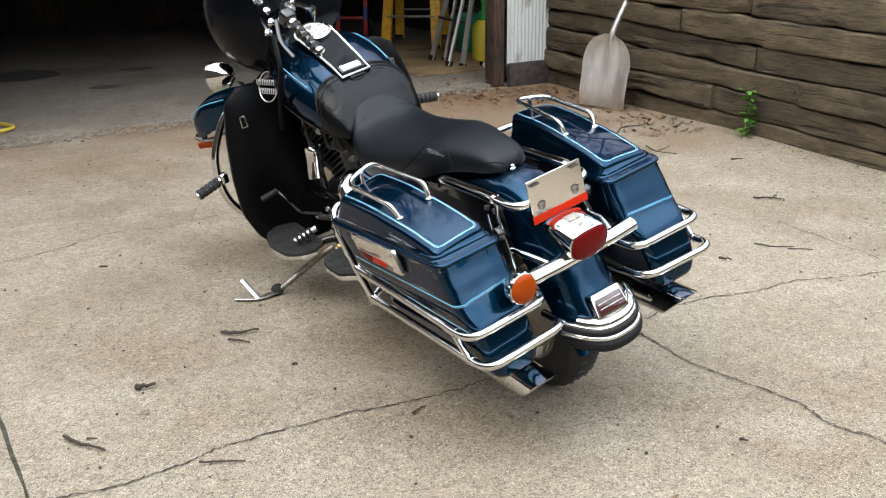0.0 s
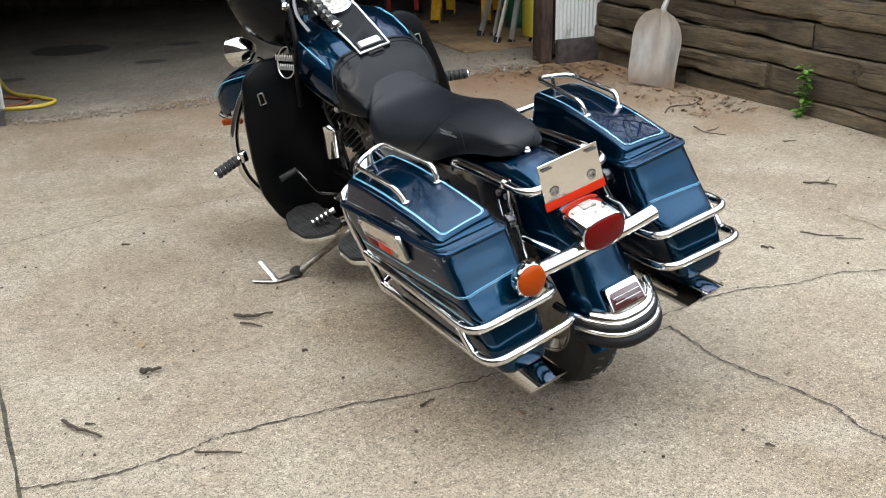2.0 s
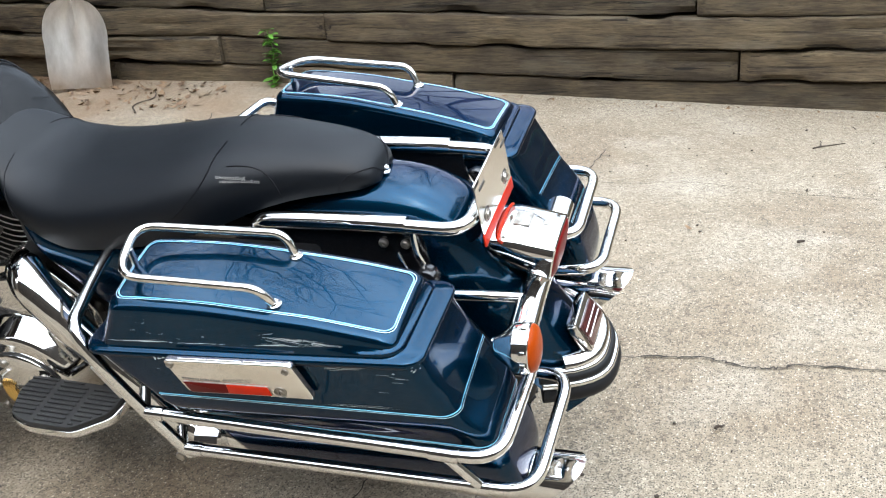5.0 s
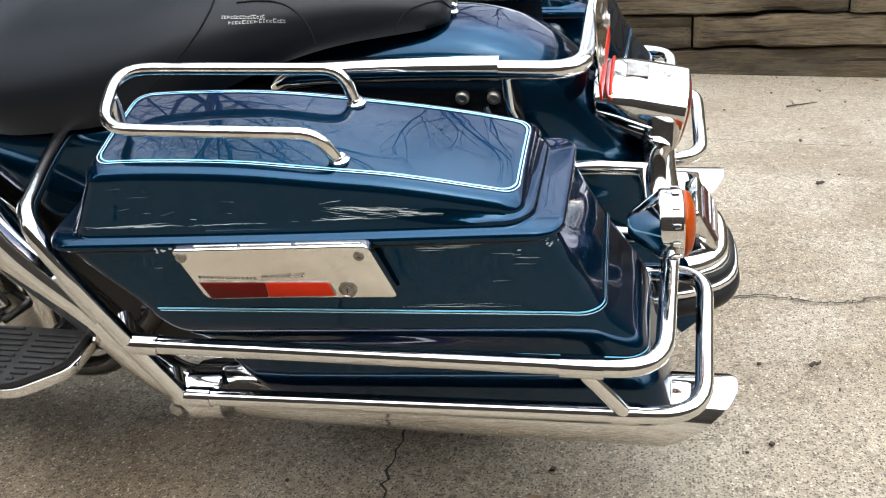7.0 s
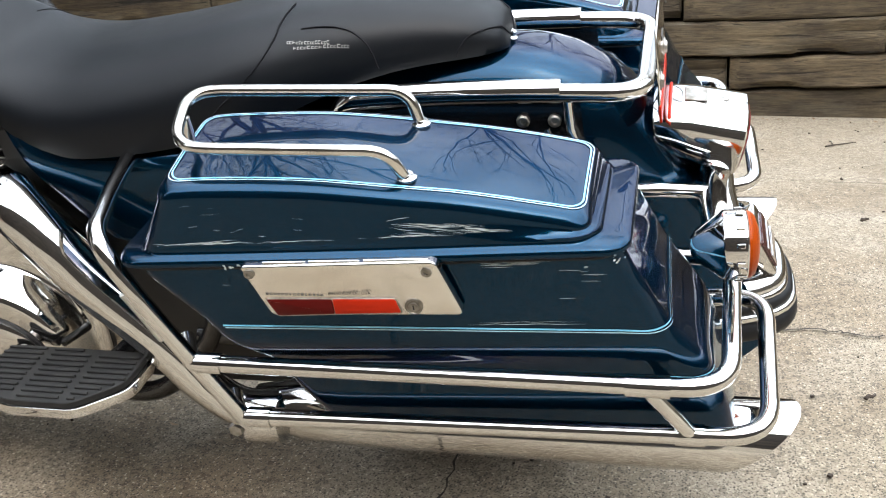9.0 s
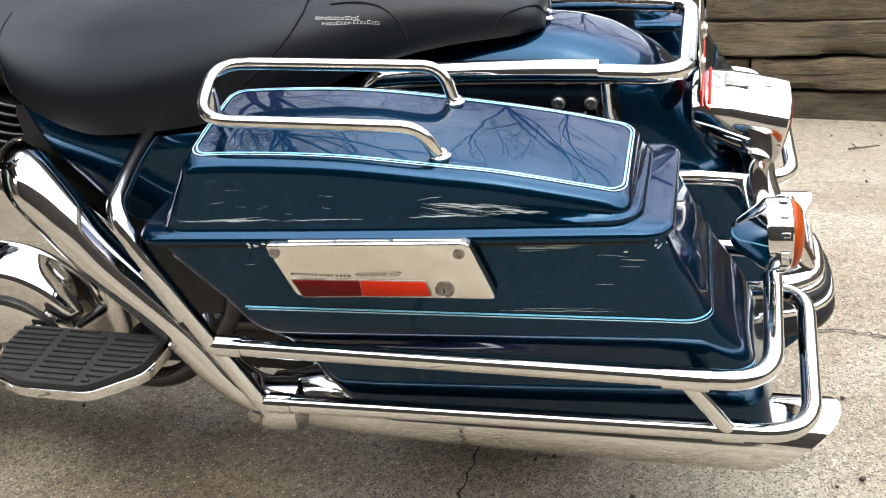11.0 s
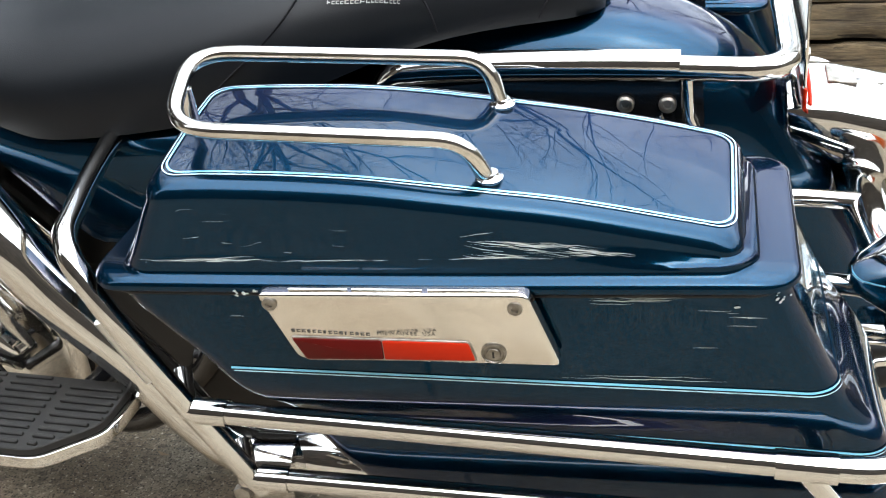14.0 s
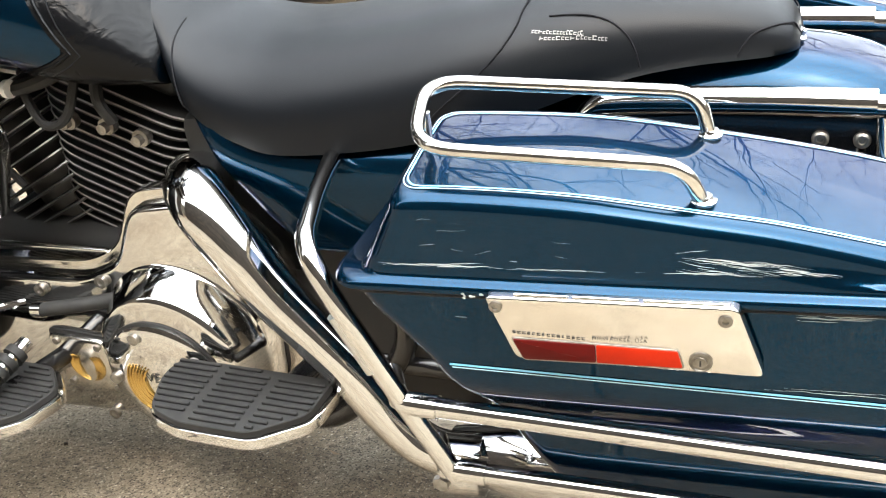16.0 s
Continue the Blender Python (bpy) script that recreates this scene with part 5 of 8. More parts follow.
b = bmesh.new()
loft(b, [tank_ring(y) for y in np.linspace(0.70, 1.30, 40)])
tank = part("fuel_tank", b, M_BLUE, bike, "metallic dark blue fuel tank", 60)
b = bmesh.new()
bib_rings = []
for f in np.linspace(0, 1, 16):
    row_ = []
    for k in range(40):
        up_ = max(0.0, math.sin(2 * math.pi * k / 40))
        low_ = max(0.0, -math.sin(2 * math.pi * k / 40))
        y = 0.700 + f * (0.098 + 0.074 * up_ ** 0.9 + 0.09 * min(1.0, low_ * 1.6))
        row_.append(tank_ring(y, 0.0045 * math.sin(math.pi * min(0.94, max(0.15, f))) + 0.0012)[k])
    bib_rings.append(row_)
loft(b, bib_rings)
bib_hem = bib_rings[-2]
bib = part("tank_bib", b, M_LEATHER, tank, "creased black leather tank bib", 60)
b = bmesh.new()
sweep(b, [p + Vector((0, 0, 0.0008)) for p in bib_hem], 0.0028, 8, closed=True)
part("hem", b, M_LEATHER, bib, "rolled leather hem")
b = bmesh.new()
sweep(b, [p + Vector((0, 0, 0.0012)) for p in bib_rings[-4]], 0.0009, 6, closed=True)
part("seam", b, M_THREAD, bib, "stitched seam")
emb_m = Matrix.Translation((0, 0.818, 0.9225)) @ pose(0, 0, 0, 38, 0, 0)
b = bmesh.new()
sweep(b, [emb_m @ Vector((0.026 * math.cos(a), 0.017 * math.sin(a), 0.003)) for a in np.linspace(0, 2 * math.pi, 29)[:-1]], 0.0014, 6, closed=True)
box(b, (0.058, 0.010, 0.003), emb_m @ pose(0, 0, 0.003), 0.001, 1)
part("embossed_mark", b, M_LEATHER, bib, "embossed plain shield with a bar")
for sx in (-1, 1):
    b = bmesh.new()
    pts = []
    for y in np.linspace(0.89, 1.2, 26):
        r_ = tank_ring(y, 0.0015)
        k = 15 if sx < 0 else 5
        pts.append(r_[k])
    sweep(b, pts, 0.0017, 6)
    part("pinstripe", b, M_STRIPE, tank, "thin light blue pinstripe")
    b = bmesh.new()
    sweep(b, [tank_ring(y, 0.003)[24 if sx < 0 else 36] for y in np.linspace(0.89, 1.22, 20)], 0.004, 8)
    part("tank_trim", b, M_STEEL, tank, "thin bright lower seam")

# console, dial
CON = [(0.822, 0.930, 0.058), (0.90, 0.967, 0.060), (0.98, 1.000, 0.064), (1.06, 1.031, 0.070), (1.09, 1.042, 0.070)]


def console_outline(grow):
    left_ = [(-(w + grow), y, z) for y, z, w in CON]
    left_[0] = (left_[0][0], left_[0][1] - grow, left_[0][2])
    pts = [Vector(p) for p in left_]
    arc = [Vector((-(0.074 + grow) * math.cos(a), 1.105 + (0.074 + grow) * math.sin(a), 1.046 + 0.020 * math.sin(a))) for a in np.linspace(0, math.pi, 15)]
    right_ = [Vector((-p.x, p.y, p.z)) for p in reversed(pts)]
    return pts + arc + right_


b = bmesh.new()
lo_, hi_ = console_outline(0.0), console_outline(-0.006)
loft(b, [[p - Vector((0, 0, 0.05)) for p in lo_], lo_, [p + Vector((0, -0.002, 0.006)) for p in hi_]])
console = part("console", b, M_FAIRING, tank, "black tank console with a chrome border")
b = bmesh.new()
sweep(b, [p + Vector((0, -0.002, 0.005)) for p in console_outline(-0.002)], 0.0042, 8, closed=True)
part("console_trim", b, M_WHITE, tank, "bright chrome console border")
dial_m = Matrix.Translation((0, 1.105, 1.052)) @ pose(0, 0, 0, 20, 0, 0)
b = bmesh.new()
lathe(b, [(0.060, -0.02), (0.064, 0.0), (0.064, 0.012), (0.056, 0.016), (0.053, 0.010)], dial_m, 36)
dial = part("speedometer", b, M_CHROME, tank, "round chrome speedometer with a pale dial")
b = bmesh.new()
lathe(b, [(0.054, 0.0), (0.054, 0.011), (0.002, 0.012)], dial_m, 36)
part("face", b, M_DIAL, dial, "pale dial face")
strip_m = Matrix.Translation((0, 0.856, 0.954)) @ pose(0, 0, 0, 25, 0, 0)
b = bmesh.new()
box(b, (0.078, 0.034, 0.006), strip_m, 0.003)
part("nameplate", b, M_WHITE, tank, "blank bright nameplate")
b = bmesh.new()
box(b, (0.092, 0.044, 0.005), strip_m, 0.003)
part("nameplate_border", b, M_BLACK, tank)

# round tank badge: ring and plain bars
for sx in (-1, 1):
    bm_m = Matrix.Translation((sx * 0.220, 1.148, 0.912)) @ pose(0, 0, 0, 0, 0, -16 * sx) @ pose(0, 0, 0, 0, 70 * sx, 0) @ pose(0, 0, 0, 0, 0, 90)
    b = bmesh.new()
    sweep(b, [bm_m @ Vector((0.056 * math.cos(a), 0.056 * math.sin(a), 0.002)) for a in np.linspace(0, 2 * math.pi, 37)[:-1]], 0.0025, 6, closed=True)
    for row, (yy, w) in enumerate(((0.016, 0.05), (-0.016, 0.062))):
        rnd = random.Random(80 + row)
        xx = -w
        while xx < w:
            s = rnd.uniform(0.008, 0.014)
            box(b, (s * 0.45, 0.022, 0.003), bm_m @ pose(xx + s / 2, yy, 0.003, 0, 0, 8 if sx < 0 else -8), 0.0008, 1)
            xx += s
    part("tank_badge", b, M_SILVER, tank, "silver round badge with plain bars")


# ---- front end, turned to the left ----
def steer(pts):
    return [STEER @ Vector(p) for p in pts]


for sx in (-1, 1):
    b = bmesh.new()
    sweep(b, steer([(sx * 0.115, 1.60, 0.33), (sx * 0.115, 1.27, 0.98)]), 0.027, 14)
    part("fork_leg", b, M_CHROME_WORN if sx < 0 else M_CHROME, bike, "fork leg")

tmp = shell([(2.03, 0.585), (2.00, 0.655), (1.90, 0.722), (1.73, 0.745), (1.56, 0.73), (1.43, 0.66), (1.34, 0.55), (1.28, 0.42)], [(0, 0.075), (0.4, 0.088), (1, 0.085)], [(0, 0.08), (0.5, 0.15), (1, 0.15)], (1.62, 0.34))
bmesh.ops.transform(tmp, matrix=STEER, verts=tmp.verts[:])
ff = part("front_fender", tmp, M_BLUE, bike, "metallic blue front fender with chrome trim")
for sx in (-1, 1):
    b = bmesh.new()
    sweep(b, steer(spline([(sx * 0.09, 1.50, 0.58), (sx * 0.092, 1.72, 0.60), (sx * 0.085, 1.94, 0.565), (sx * 0.05, 2.03, 0.562)], 5)), 0.008, 8)
    part("fender_trim", b, M_CHROME, ff, "chrome fender trim")
b = bmesh.new()
sweep(b, steer(spline([(-0.05, 2.03, 0.562), (0, 2.042, 0.562), (0.05, 2.03, 0.562)], 5)), 0.009, 8)
part("fender_trim", b, M_CHROME, ff, "chrome fender trim")
b = bmesh.new()
box(b, (0.02, 0.10, 0.026), STEER @ pose(-0.080, 1.95, 0.540, 6, 0, 8), 0.006)
part("side_marker", b, M_AMBER, ff, "amber side marker")
b = bmesh.new()
sweep(b, steer(spline([(-0.05, 2.005, 0.652), (-0.062, 1.90, 0.716), (-0.066, 1.75, 0.738)], 5)), 0.0022, 6)
part("pinstripe", b, M_STRIPE, ff, "thin light blue pinstripe")

# batwing fairing: outer shell, dash, gauges, screen
b = bmesh.new()
rings = []
for f in np.linspace(0, 1, 14):
    k = math.sqrt(max(0.0, 1 - (f * 0.985) ** 2.3))
    y = 1.27 + 0.30 * f
    r_ = []
    for a in np.linspace(0, 2 * math.pi, 49)[:-1]:
        c, s = math.cos(a), math.sin(a)
        x = 0.264 * (0.30 + 0.70 * k) * math.copysign(abs(c) ** 0.72, c)
        h = (0.215 if s > 0 else 0.222) * (0.35 + 0.65 * k) * (1 - 0.25 * (abs(c) ** 3) * (1 if s > 0 else 0.2))
        swoop = -0.05 * abs(c) ** 2 * (1 - f)
        r_.append(Vector((x, y - 0.07 * abs(c) ** 2 * (1 - f), 1.075 + h * math.copysign(abs(s) ** 0.72, s) + swoop)))
    rings.append(steer(r_))
loft(b, rings, (False, True))
inner = []
for p in rings[0]:
    inner.append(p)
c0 = sum(inner, Vector()) / len(inner)
fair = part("fairing", b, M_FAIRING, bike, "black batwing fairing turned to the left", 60)
b = bmesh.new()
back = STEER.to_3x3() @ Vector((0, 1, 0))
loft(b, [inner, [c0 + (p - c0) * 0.94 + back * 0.02 for p in inner], [c0 + (p - c0) * 0.80 + back * 0.07 for p in inner], [c0 + (p - c0) * 0.4 + back * 0.09 for p in inner], [c0 + (p - c0) * 0.05 + back * 0.09 for p in inner]], (False, True))
part("dash", b, M_FAIRING, fair, "black inner dash panel", 60)
for x, z, r in ((-0.18, 1.07, 0.030), (-0.12, 1.15, 0.028), (-0.05, 1.185, 0.028), (0.05, 1.185, 0.028), (0.12, 1.15, 0.028), (0.18, 1.07, 0.030)):
    g_m = STEER @ Matrix.Translation((x, 1.318 - 0.045 * abs(x) / 0.24, z)) @ pose(0, 0, 0, 78, 0, 0)
    b = bmesh.new()
    lathe(b, [(r, -0.02), (r, 0.006), (r - 0.006, 0.009), (r - 0.007, 0.003)], g_m, 28)
    g = part("gauge", b, M_CHROME, fair, "small round gauge in a chrome ring")
    b = bmesh.new()
    lathe(b, [(r - 0.006, -0.004), (r - 0.006, 0.003), (0.002, 0.0035)], g_m, 24)
    part("face", b, M_SMOKED, g)
b = bmesh.new()
rows = []
for z, y, hw in ((1.25, 1.40, 0.26), (1.31, 1.37, 0.25), (1.37, 1.33, 0.22), (1.42, 1.30, 0.16)):
    rows.append(steer([Vector((hw * q, y - 0.08 * q * q, z)) for q in np.linspace(-1, 1, 17)] + [Vector((hw * q, y - 0.08 * q * q - 0.004, z)) for q in np.linspace(1, -1, 17)]))
loft(b, rows)
part("windscreen", b, M_SMOKED, fair, "low smoked windscreen", 60)
b = bmesh.new()
lathe(b, [(0.03, -0.06), (0.08, -0.03), (0.092, 0.0), (0.092, 0.02), (0.08, 0.026)], STEER @ Matrix.Translation((0, 1.565, 1.03)) @ pose(0, 0, 0, -90, 0, 0), 32)
hl = part("headlamp", b, M_CHROME, fair, "round chrome headlamp")
b = bmesh.new()
lathe(b, [(0.078, 0.0), (0.078, 0.024), (0.05, 0.034), (0.004, 0.038)], STEER @ Matrix.Translation((0, 1.565, 1.03)) @ pose(0, 0, 0, -90, 0, 0), 32)
part("lens", b, M_GLASS, hl)
for sx in (-1, 1):
    lm = STEER @ Matrix.Translation((sx * 0.185, 1.600, 0.905)) @ pose(0, 0, 0, -90, 0, 0)
    b = bmesh.new()
    lathe(b, [(0.012, -0.085), (0.03, -0.075), (0.052, -0.045), (0.060, -0.01), (0.062, 0.004), (0.056, 0.01)], lm, 30)
    sp = part("passing_lamp", b, M_CHROME, bike, "round chrome passing lamp")
    b = bmesh.new()
    lathe(b, [(0.056, 0.004), (0.054, 0.012), (0.03, 0.02), (0.003, 0.022)], lm, 28)
    part("lens", b, M_GLASS, sp)
    b = bmesh.new()
    sweep(b, steer(spline([(sx * 0.205, 1.50, 0.87), (sx * 0.19, 1.46, 0.84), (sx * 0.10, 1.42, 0.86)], 5)), 0.010, 8)
    part("bracket", b, M_CHROME, sp)

# handlebar, left grip with studs, switch gear, levers
b = bmesh.new()
sweep(b, spline([(0.10, 1.33, 1.10), (-0.02, 1.22, 1.165), (-0.10, 1.08, 1.185), (-0.128, 0.965, 1.155)], 8), 0.0125, 12)
bars = part("handlebar", b, M_BLACK, bike, "black handlebar")
g0, g1 = Vector((-0.131, 0.945, 1.145)), Vector((-0.108, 0.835, 1.050))
b = bmesh.new()
sweep(b, [g0, g1], 0.0165, 18)
grip = part("grip", b, M_BLACK, bars, "black hand grip with rubber pads and chrome ends")
gd = (g1 - g0)
gm = Matrix.Translation(g0) @ gd.to_track_quat("Z", "Y").to_matrix().to_4x4()
for k in range(5):
    for a in range(0, 360, 60):
        b = bmesh.new()
        lathe(b, [(0.0095, 0), (0.009, 0.003), (0.004, 0.004)], gm @ pose(0.0155 * math.cos(radians(a + 30 * (k % 2))), 0.0155 * math.sin(radians(a + 30 * (k % 2))), gd.length * (0.14 + 0.18 * k)) @ pose(0, 0, 0, 0, 0, a + 30 * (k % 2)) @ pose(0, 0, 0, 0, 90, 0), 10)
        part("pad", b, M_RUBBER, grip)
b = bmesh.new()
lathe(b, [(0.019, -0.004), (0.021, 0.0), (0.021, 0.010), (0.015, 0.014), (0.004, 0.015)], gm @ pose(0, 0, gd.length), 20)
part("end_cap", b, M_CHROME, grip)
b = bmesh.new()
lathe(b, [(0.02, -0.004), (0.023, 0.0), (0.023, 0.012), (0.018, 0.016)], gm @ pose(0, 0, -0.004), 20)
part("collar", b, M_CHROME, grip)
b = bmesh.new()
box(b, (0.052, 0.060, 0.05), Matrix.Translation(g0 - gd.normalized() * 0.032) @ gd.to_track_quat("Z", "Y").to_matrix().to_4x4(), 0.014, 3)
part("switch_housing", b, M_BLACK, bars, "black switch housing")
b = bmesh.new()
sweep(b, spline([(-0.16, 1.02, 1.16), (-0.19, 0.95, 1.10), (-0.19, 0.87, 1.05)], 6), 0.007, 8, flat=0.6)
part("clutch_lever", b, M_BLACK, bars)
for p in ((-0.175, 1.03, 1.155), (-0.19, 1.05, 1.12), (-0.165, 1.07, 1.19)):
    b = bmesh.new()
    lathe(b, [(0.004, -0.012), (0.013, -0.008), (0.014, 0.006), (0.006, 0.012)], pose(*p, 60, 20, 0), 14)
    part("lever_bolt", b, M_CHROME, bars)
b = bmesh.new()
lathe(b, [(0.01, -0.035), (0.03, -0.03), (0.034, 0.0), (0.03, 0.012), (0.01, 0.016)], pose(-0.02, 1.235, 1.165, 20, 0, 0), 22)
part("riser_cap", b, M_CHROME, bars, "chrome handlebar clamp")
for k, path in enumerate((((-0.18, 1.06, 1.12), (-0.21, 1.09, 1.02), (-0.20, 1.12, 0.95), (-0.16, 1.2, 0.93)), ((-0.15, 1.08, 1.16), (-0.17, 1.2, 1.05), (-0.12, 1.28, 0.95)), ((-0.20, 0.98, 1.12), (-0.235, 0.91, 1.02), (-0.240, 0.96, 0.95), (-0.238, 1.04, 0.84), (-0.236, 1.09, 0.76)))):
    b = bmesh.new()
    sweep(b, spline(path, 8), 0.005 if k < 2 else 0.009, 8)
    part("cable", b, M_SHIELD, bars)

# leather leg shields on the engine guard, tubes, pegs
for sx in (-1, 1):
    b = bmesh.new()
    outline = [(0.10, 0.90), (0.30, 0.93), (0.375, 0.88), (0.412, 0.74), (0.436, 0.58), (0.440, 0.43), (0.40, 0.31), (0.31, 0.225), (0.10, 0.21)]
    pts = [Vector((sx * x, 0, z)) for x, z in outline]
    fine = [Vector((p[0], 0, p[1])) for p in fillet2([(p.x, p.z) for p in pts], 0.03, 4)]
    c_ = sum(fine, Vector()) / len(fine)
    rings = []
    for k, yy in ((0.97, 0.030), (1.0, 0.022), (1.0, 0.006), (0.97, -0.002), (0.75, -0.016), (0.45, -0.022), (0.1, -0.02)):
        rings.append([c_ + (p - c_) * k + Vector((0, 1.235 + yy + 0.22 * max(0, 0.62 - p.z) * 0.35 + 0.05 * (abs(p.x) - 0.2), 0)) for p in fine])
    loft(b, rings)
    sh = part("leg_shield", b, M_SHIELD, bike, "large black leather leg shield", 60)
    b = bmesh.new()
    sweep(b, [(sx * (0.335 + dx), 1.216, 0.80 + dz) for dx, dz in ((-0.009, 0.022), (0.009, 0.022), (0.011, -0.020), (-0.011, -0.020), (-0.009, 0.022))], 0.003, 8)
    part("buckle", b, M_STEEL, sh, "small steel strap buckle")
    b = bmesh.new()
    box(b, (0.014, 0.006, 0.075), pose(sx * 0.335, 1.221, 0.79, 0, 14 * sx, 0), 0.002)
    part("strap", b, M_LEATHER, sh, "narrow leather strap")
    b = bmesh.new()
    sweep(b, fillet([(sx * 0.10, 1.36, 0.88), (sx * 0.33, 1.38, 0.84), (sx * 0.462, 1.37, 0.66), (sx * 0.462, 1.36, 0.47), (sx * 0.36, 1.34, 0.355), (sx * 0.10, 1.28, 0.24)], 0.09, 8), 0.016, 14)
    eg = part("engine_guard", b, M_CHROME, bike, "chrome engine guard hoop")
    peg0, peg1 = Vector((sx * 0.452, 1.36, 0.575)), Vector((sx * 0.572, 1.345, 0.553))
    b = bmesh.new()
    sweep(b, [peg0, peg1], 0.015, 14)
    pg = part("highway_peg", b, M_CHROME, bike, "chrome highway peg with rubber rings")
    for k in range(5):
        b = bmesh.new()
        a, c = peg0.lerp(peg1, 0.14 + 0.165 * k), peg0.lerp(peg1, 0.14 + 0.165 * k + 0.15)
        sweep(b, [a, a.lerp(c, 0.2), a.lerp(c, 0.8), c], lambda s: 0.0215 if 0.1 < s < 0.9 else 0.018, 16)
        part("rubber_ring", b, M_RUBBER, pg)
    b = bmesh.new()
    box(b, (0.035, 0.04, 0.045), Matrix.Translation(peg0 - (peg1 - peg0).normalized() * 0.008), 0.01, 3)
    part("clamp", b, M_CHROME, pg)

# ---- engine ----
b = bmesh.new()
box(b, (0.24, 0.50, 0.26), pose(0, 0.92, 0.36), 0.05, 3)
part("crankcase", b, M_ENGINE, bike, "black crankcase")


def cylinder(base, top, count):
    base, top = Vector(base), Vector(top)
    d = top - base
    m = Matrix.Translation(base) @ d.to_track_quat("Z", "X").to_matrix().to_4x4()
    b = bmesh.new()
    lathe(b, [(0.075, -0.05), (0.075, 0.02), (0.085, d.length), (0.07, d.length + 0.04)], m, 28)
    cy = part("engine_cylinder", b, M_ENGINE, bike, "finned black engine cylinder with bright fin edges")
    for k in range(count):
        f = k / (count - 1)
        hx, hy = 0.088 + 0.038 * f, 0.100 + 0.042 * f
        zz = d.length * (0.02 + 0.96 * f)
        b = bmesh.new()
        slab(b, fillet2([(-hx, -hy), (hx, -hy), (hx, hy), (-hx, hy)], 0.06, 6), 0.0055, m @ pose(0, 0, zz, 0, 0, 90), 0.001, 1)
        fin = part("cooling_fin", b, M_ENGINE, cy)
        b = bmesh.new()
        o = fillet2([(-hx, -hy), (hx, -hy), (hx, hy), (-hx, hy)], 0.06, 6)
        sweep(b, [(m @ pose(0, 0, zz + 0.0042, 0, 0, 90)) @ Vector((x, y, 0)) for x, y in o], 0.0014, 5, closed=True)
        part("fin_edge", b, M_FIN, cy, "machined bright fin edge")
    return cy, m, d.length


cyl, cm, cl = cylinder((0, 0.905, 0.475), (0, 0.800, 0.735), 15)
cylinder((0, 0.995, 0.475), (0, 1.130, 0.735), 15)
for (y, z, rx) in ((0.79, 0.77, 22), (1.15, 0.77, -22)):
    b = bmesh.new()
    box(b, (0.19, 0.17, 0.05), pose(0, y, z - 0.012, rx, 0, 0), 0.015, 3)
    part("rocker_box", b, M_ENGINE, bike, "black rocker box")
for p in ((-0.128, 0.885, 0.685), (-0.128, 0.82, 0.68), (-0.125, 0.77, 0.662), (-0.09, 0.955, 0.455)):
    b = bmesh.new()
    lathe(b, [(0.013, -0.01), (0.013, 0.003), (0.008, 0.003), (0.008, 0.014), (0.003, 0.015)], Matrix.Translation(p) @ pose(0, 0, 0, 0, -90, 0) @ pose(0, 0, 0, 0, 0, 0), 12)
    part("head_bolt", b, M_STEEL, bike, "dull head bolt")
for path, r in ((((-0.12, 1.10, 0.74), (-0.14, 0.98, 0.735), (-0.135, 0.90, 0.75), (-0.11, 0.86, 0.77)), 0.011), (((-0.13, 0.95, 0.74), (-0.15, 0.91, 0.69), (-0.145, 0.87, 0.70), (-0.12, 0.85, 0.76)), 0.007), (((-0.10, 0.82, 0.78), (-0.14, 0.81, 0.73), (-0.135, 0.80, 0.69)), 0.009), (((-0.15, 1.05, 0.80), (-0.16, 1.06, 0.7), (-0.14, 1.0, 0.58)), 0.006)):
    b = bmesh.new()
    sweep(b, spline(path, 7), r, 8)
    part("hose", b, M_RUBBER, bike, "black rubber hose")
b = bmesh.new()
sweep(b, [(-0.150, 0.955, 0.742), (-0.150, 0.947, 0.742)], 0.0135, 12)
part("cable_tie", b, M_WHITE, bike, "white cable tie")
b = bmesh.new()
sweep(b, [(-0.165, 1.16, 0.485), (-0.165, 0.86, 0.492)], 0.005, 10)
part("shift_rod", b, M_CHROME, bike, "chrome shift linkage rod")

# horn cover between the cylinders
b = bmesh.new()
rings = []
for f in np.linspace(0, 1, 11):
    z = 0.545 + 0.140 * f
    w = 0.039 if f < 0.62 else 0.039 * math.sqrt(max(0.02, 1 - ((f - 0.62) / 0.39) ** 2))
    rings.append([Vector((-0.172 + 0.038 * math.sin(a) * (0.8 if math.sin(a) > 0 else 1), 1.064 - 0.066 * f + w * math.cos(a), z)) for a in np.linspace(0, 2 * math.pi, 25)[:-1]])
loft(b, rings)
part("horn_cover", b, M_CHROME, bike, "chrome horn cover")


# primary drive
def side_plate(outline, x0, thick, r, bevel):
    b_ = bmesh.new()
    m = Matrix(((0, 0, -1, x0), (1, 0, 0, 0), (0, 1, 0, 0), (0, 0, 0, 1)))
    slab(b_, fillet2(outline, r, 6), thick, m, bevel, 3)
    return b_


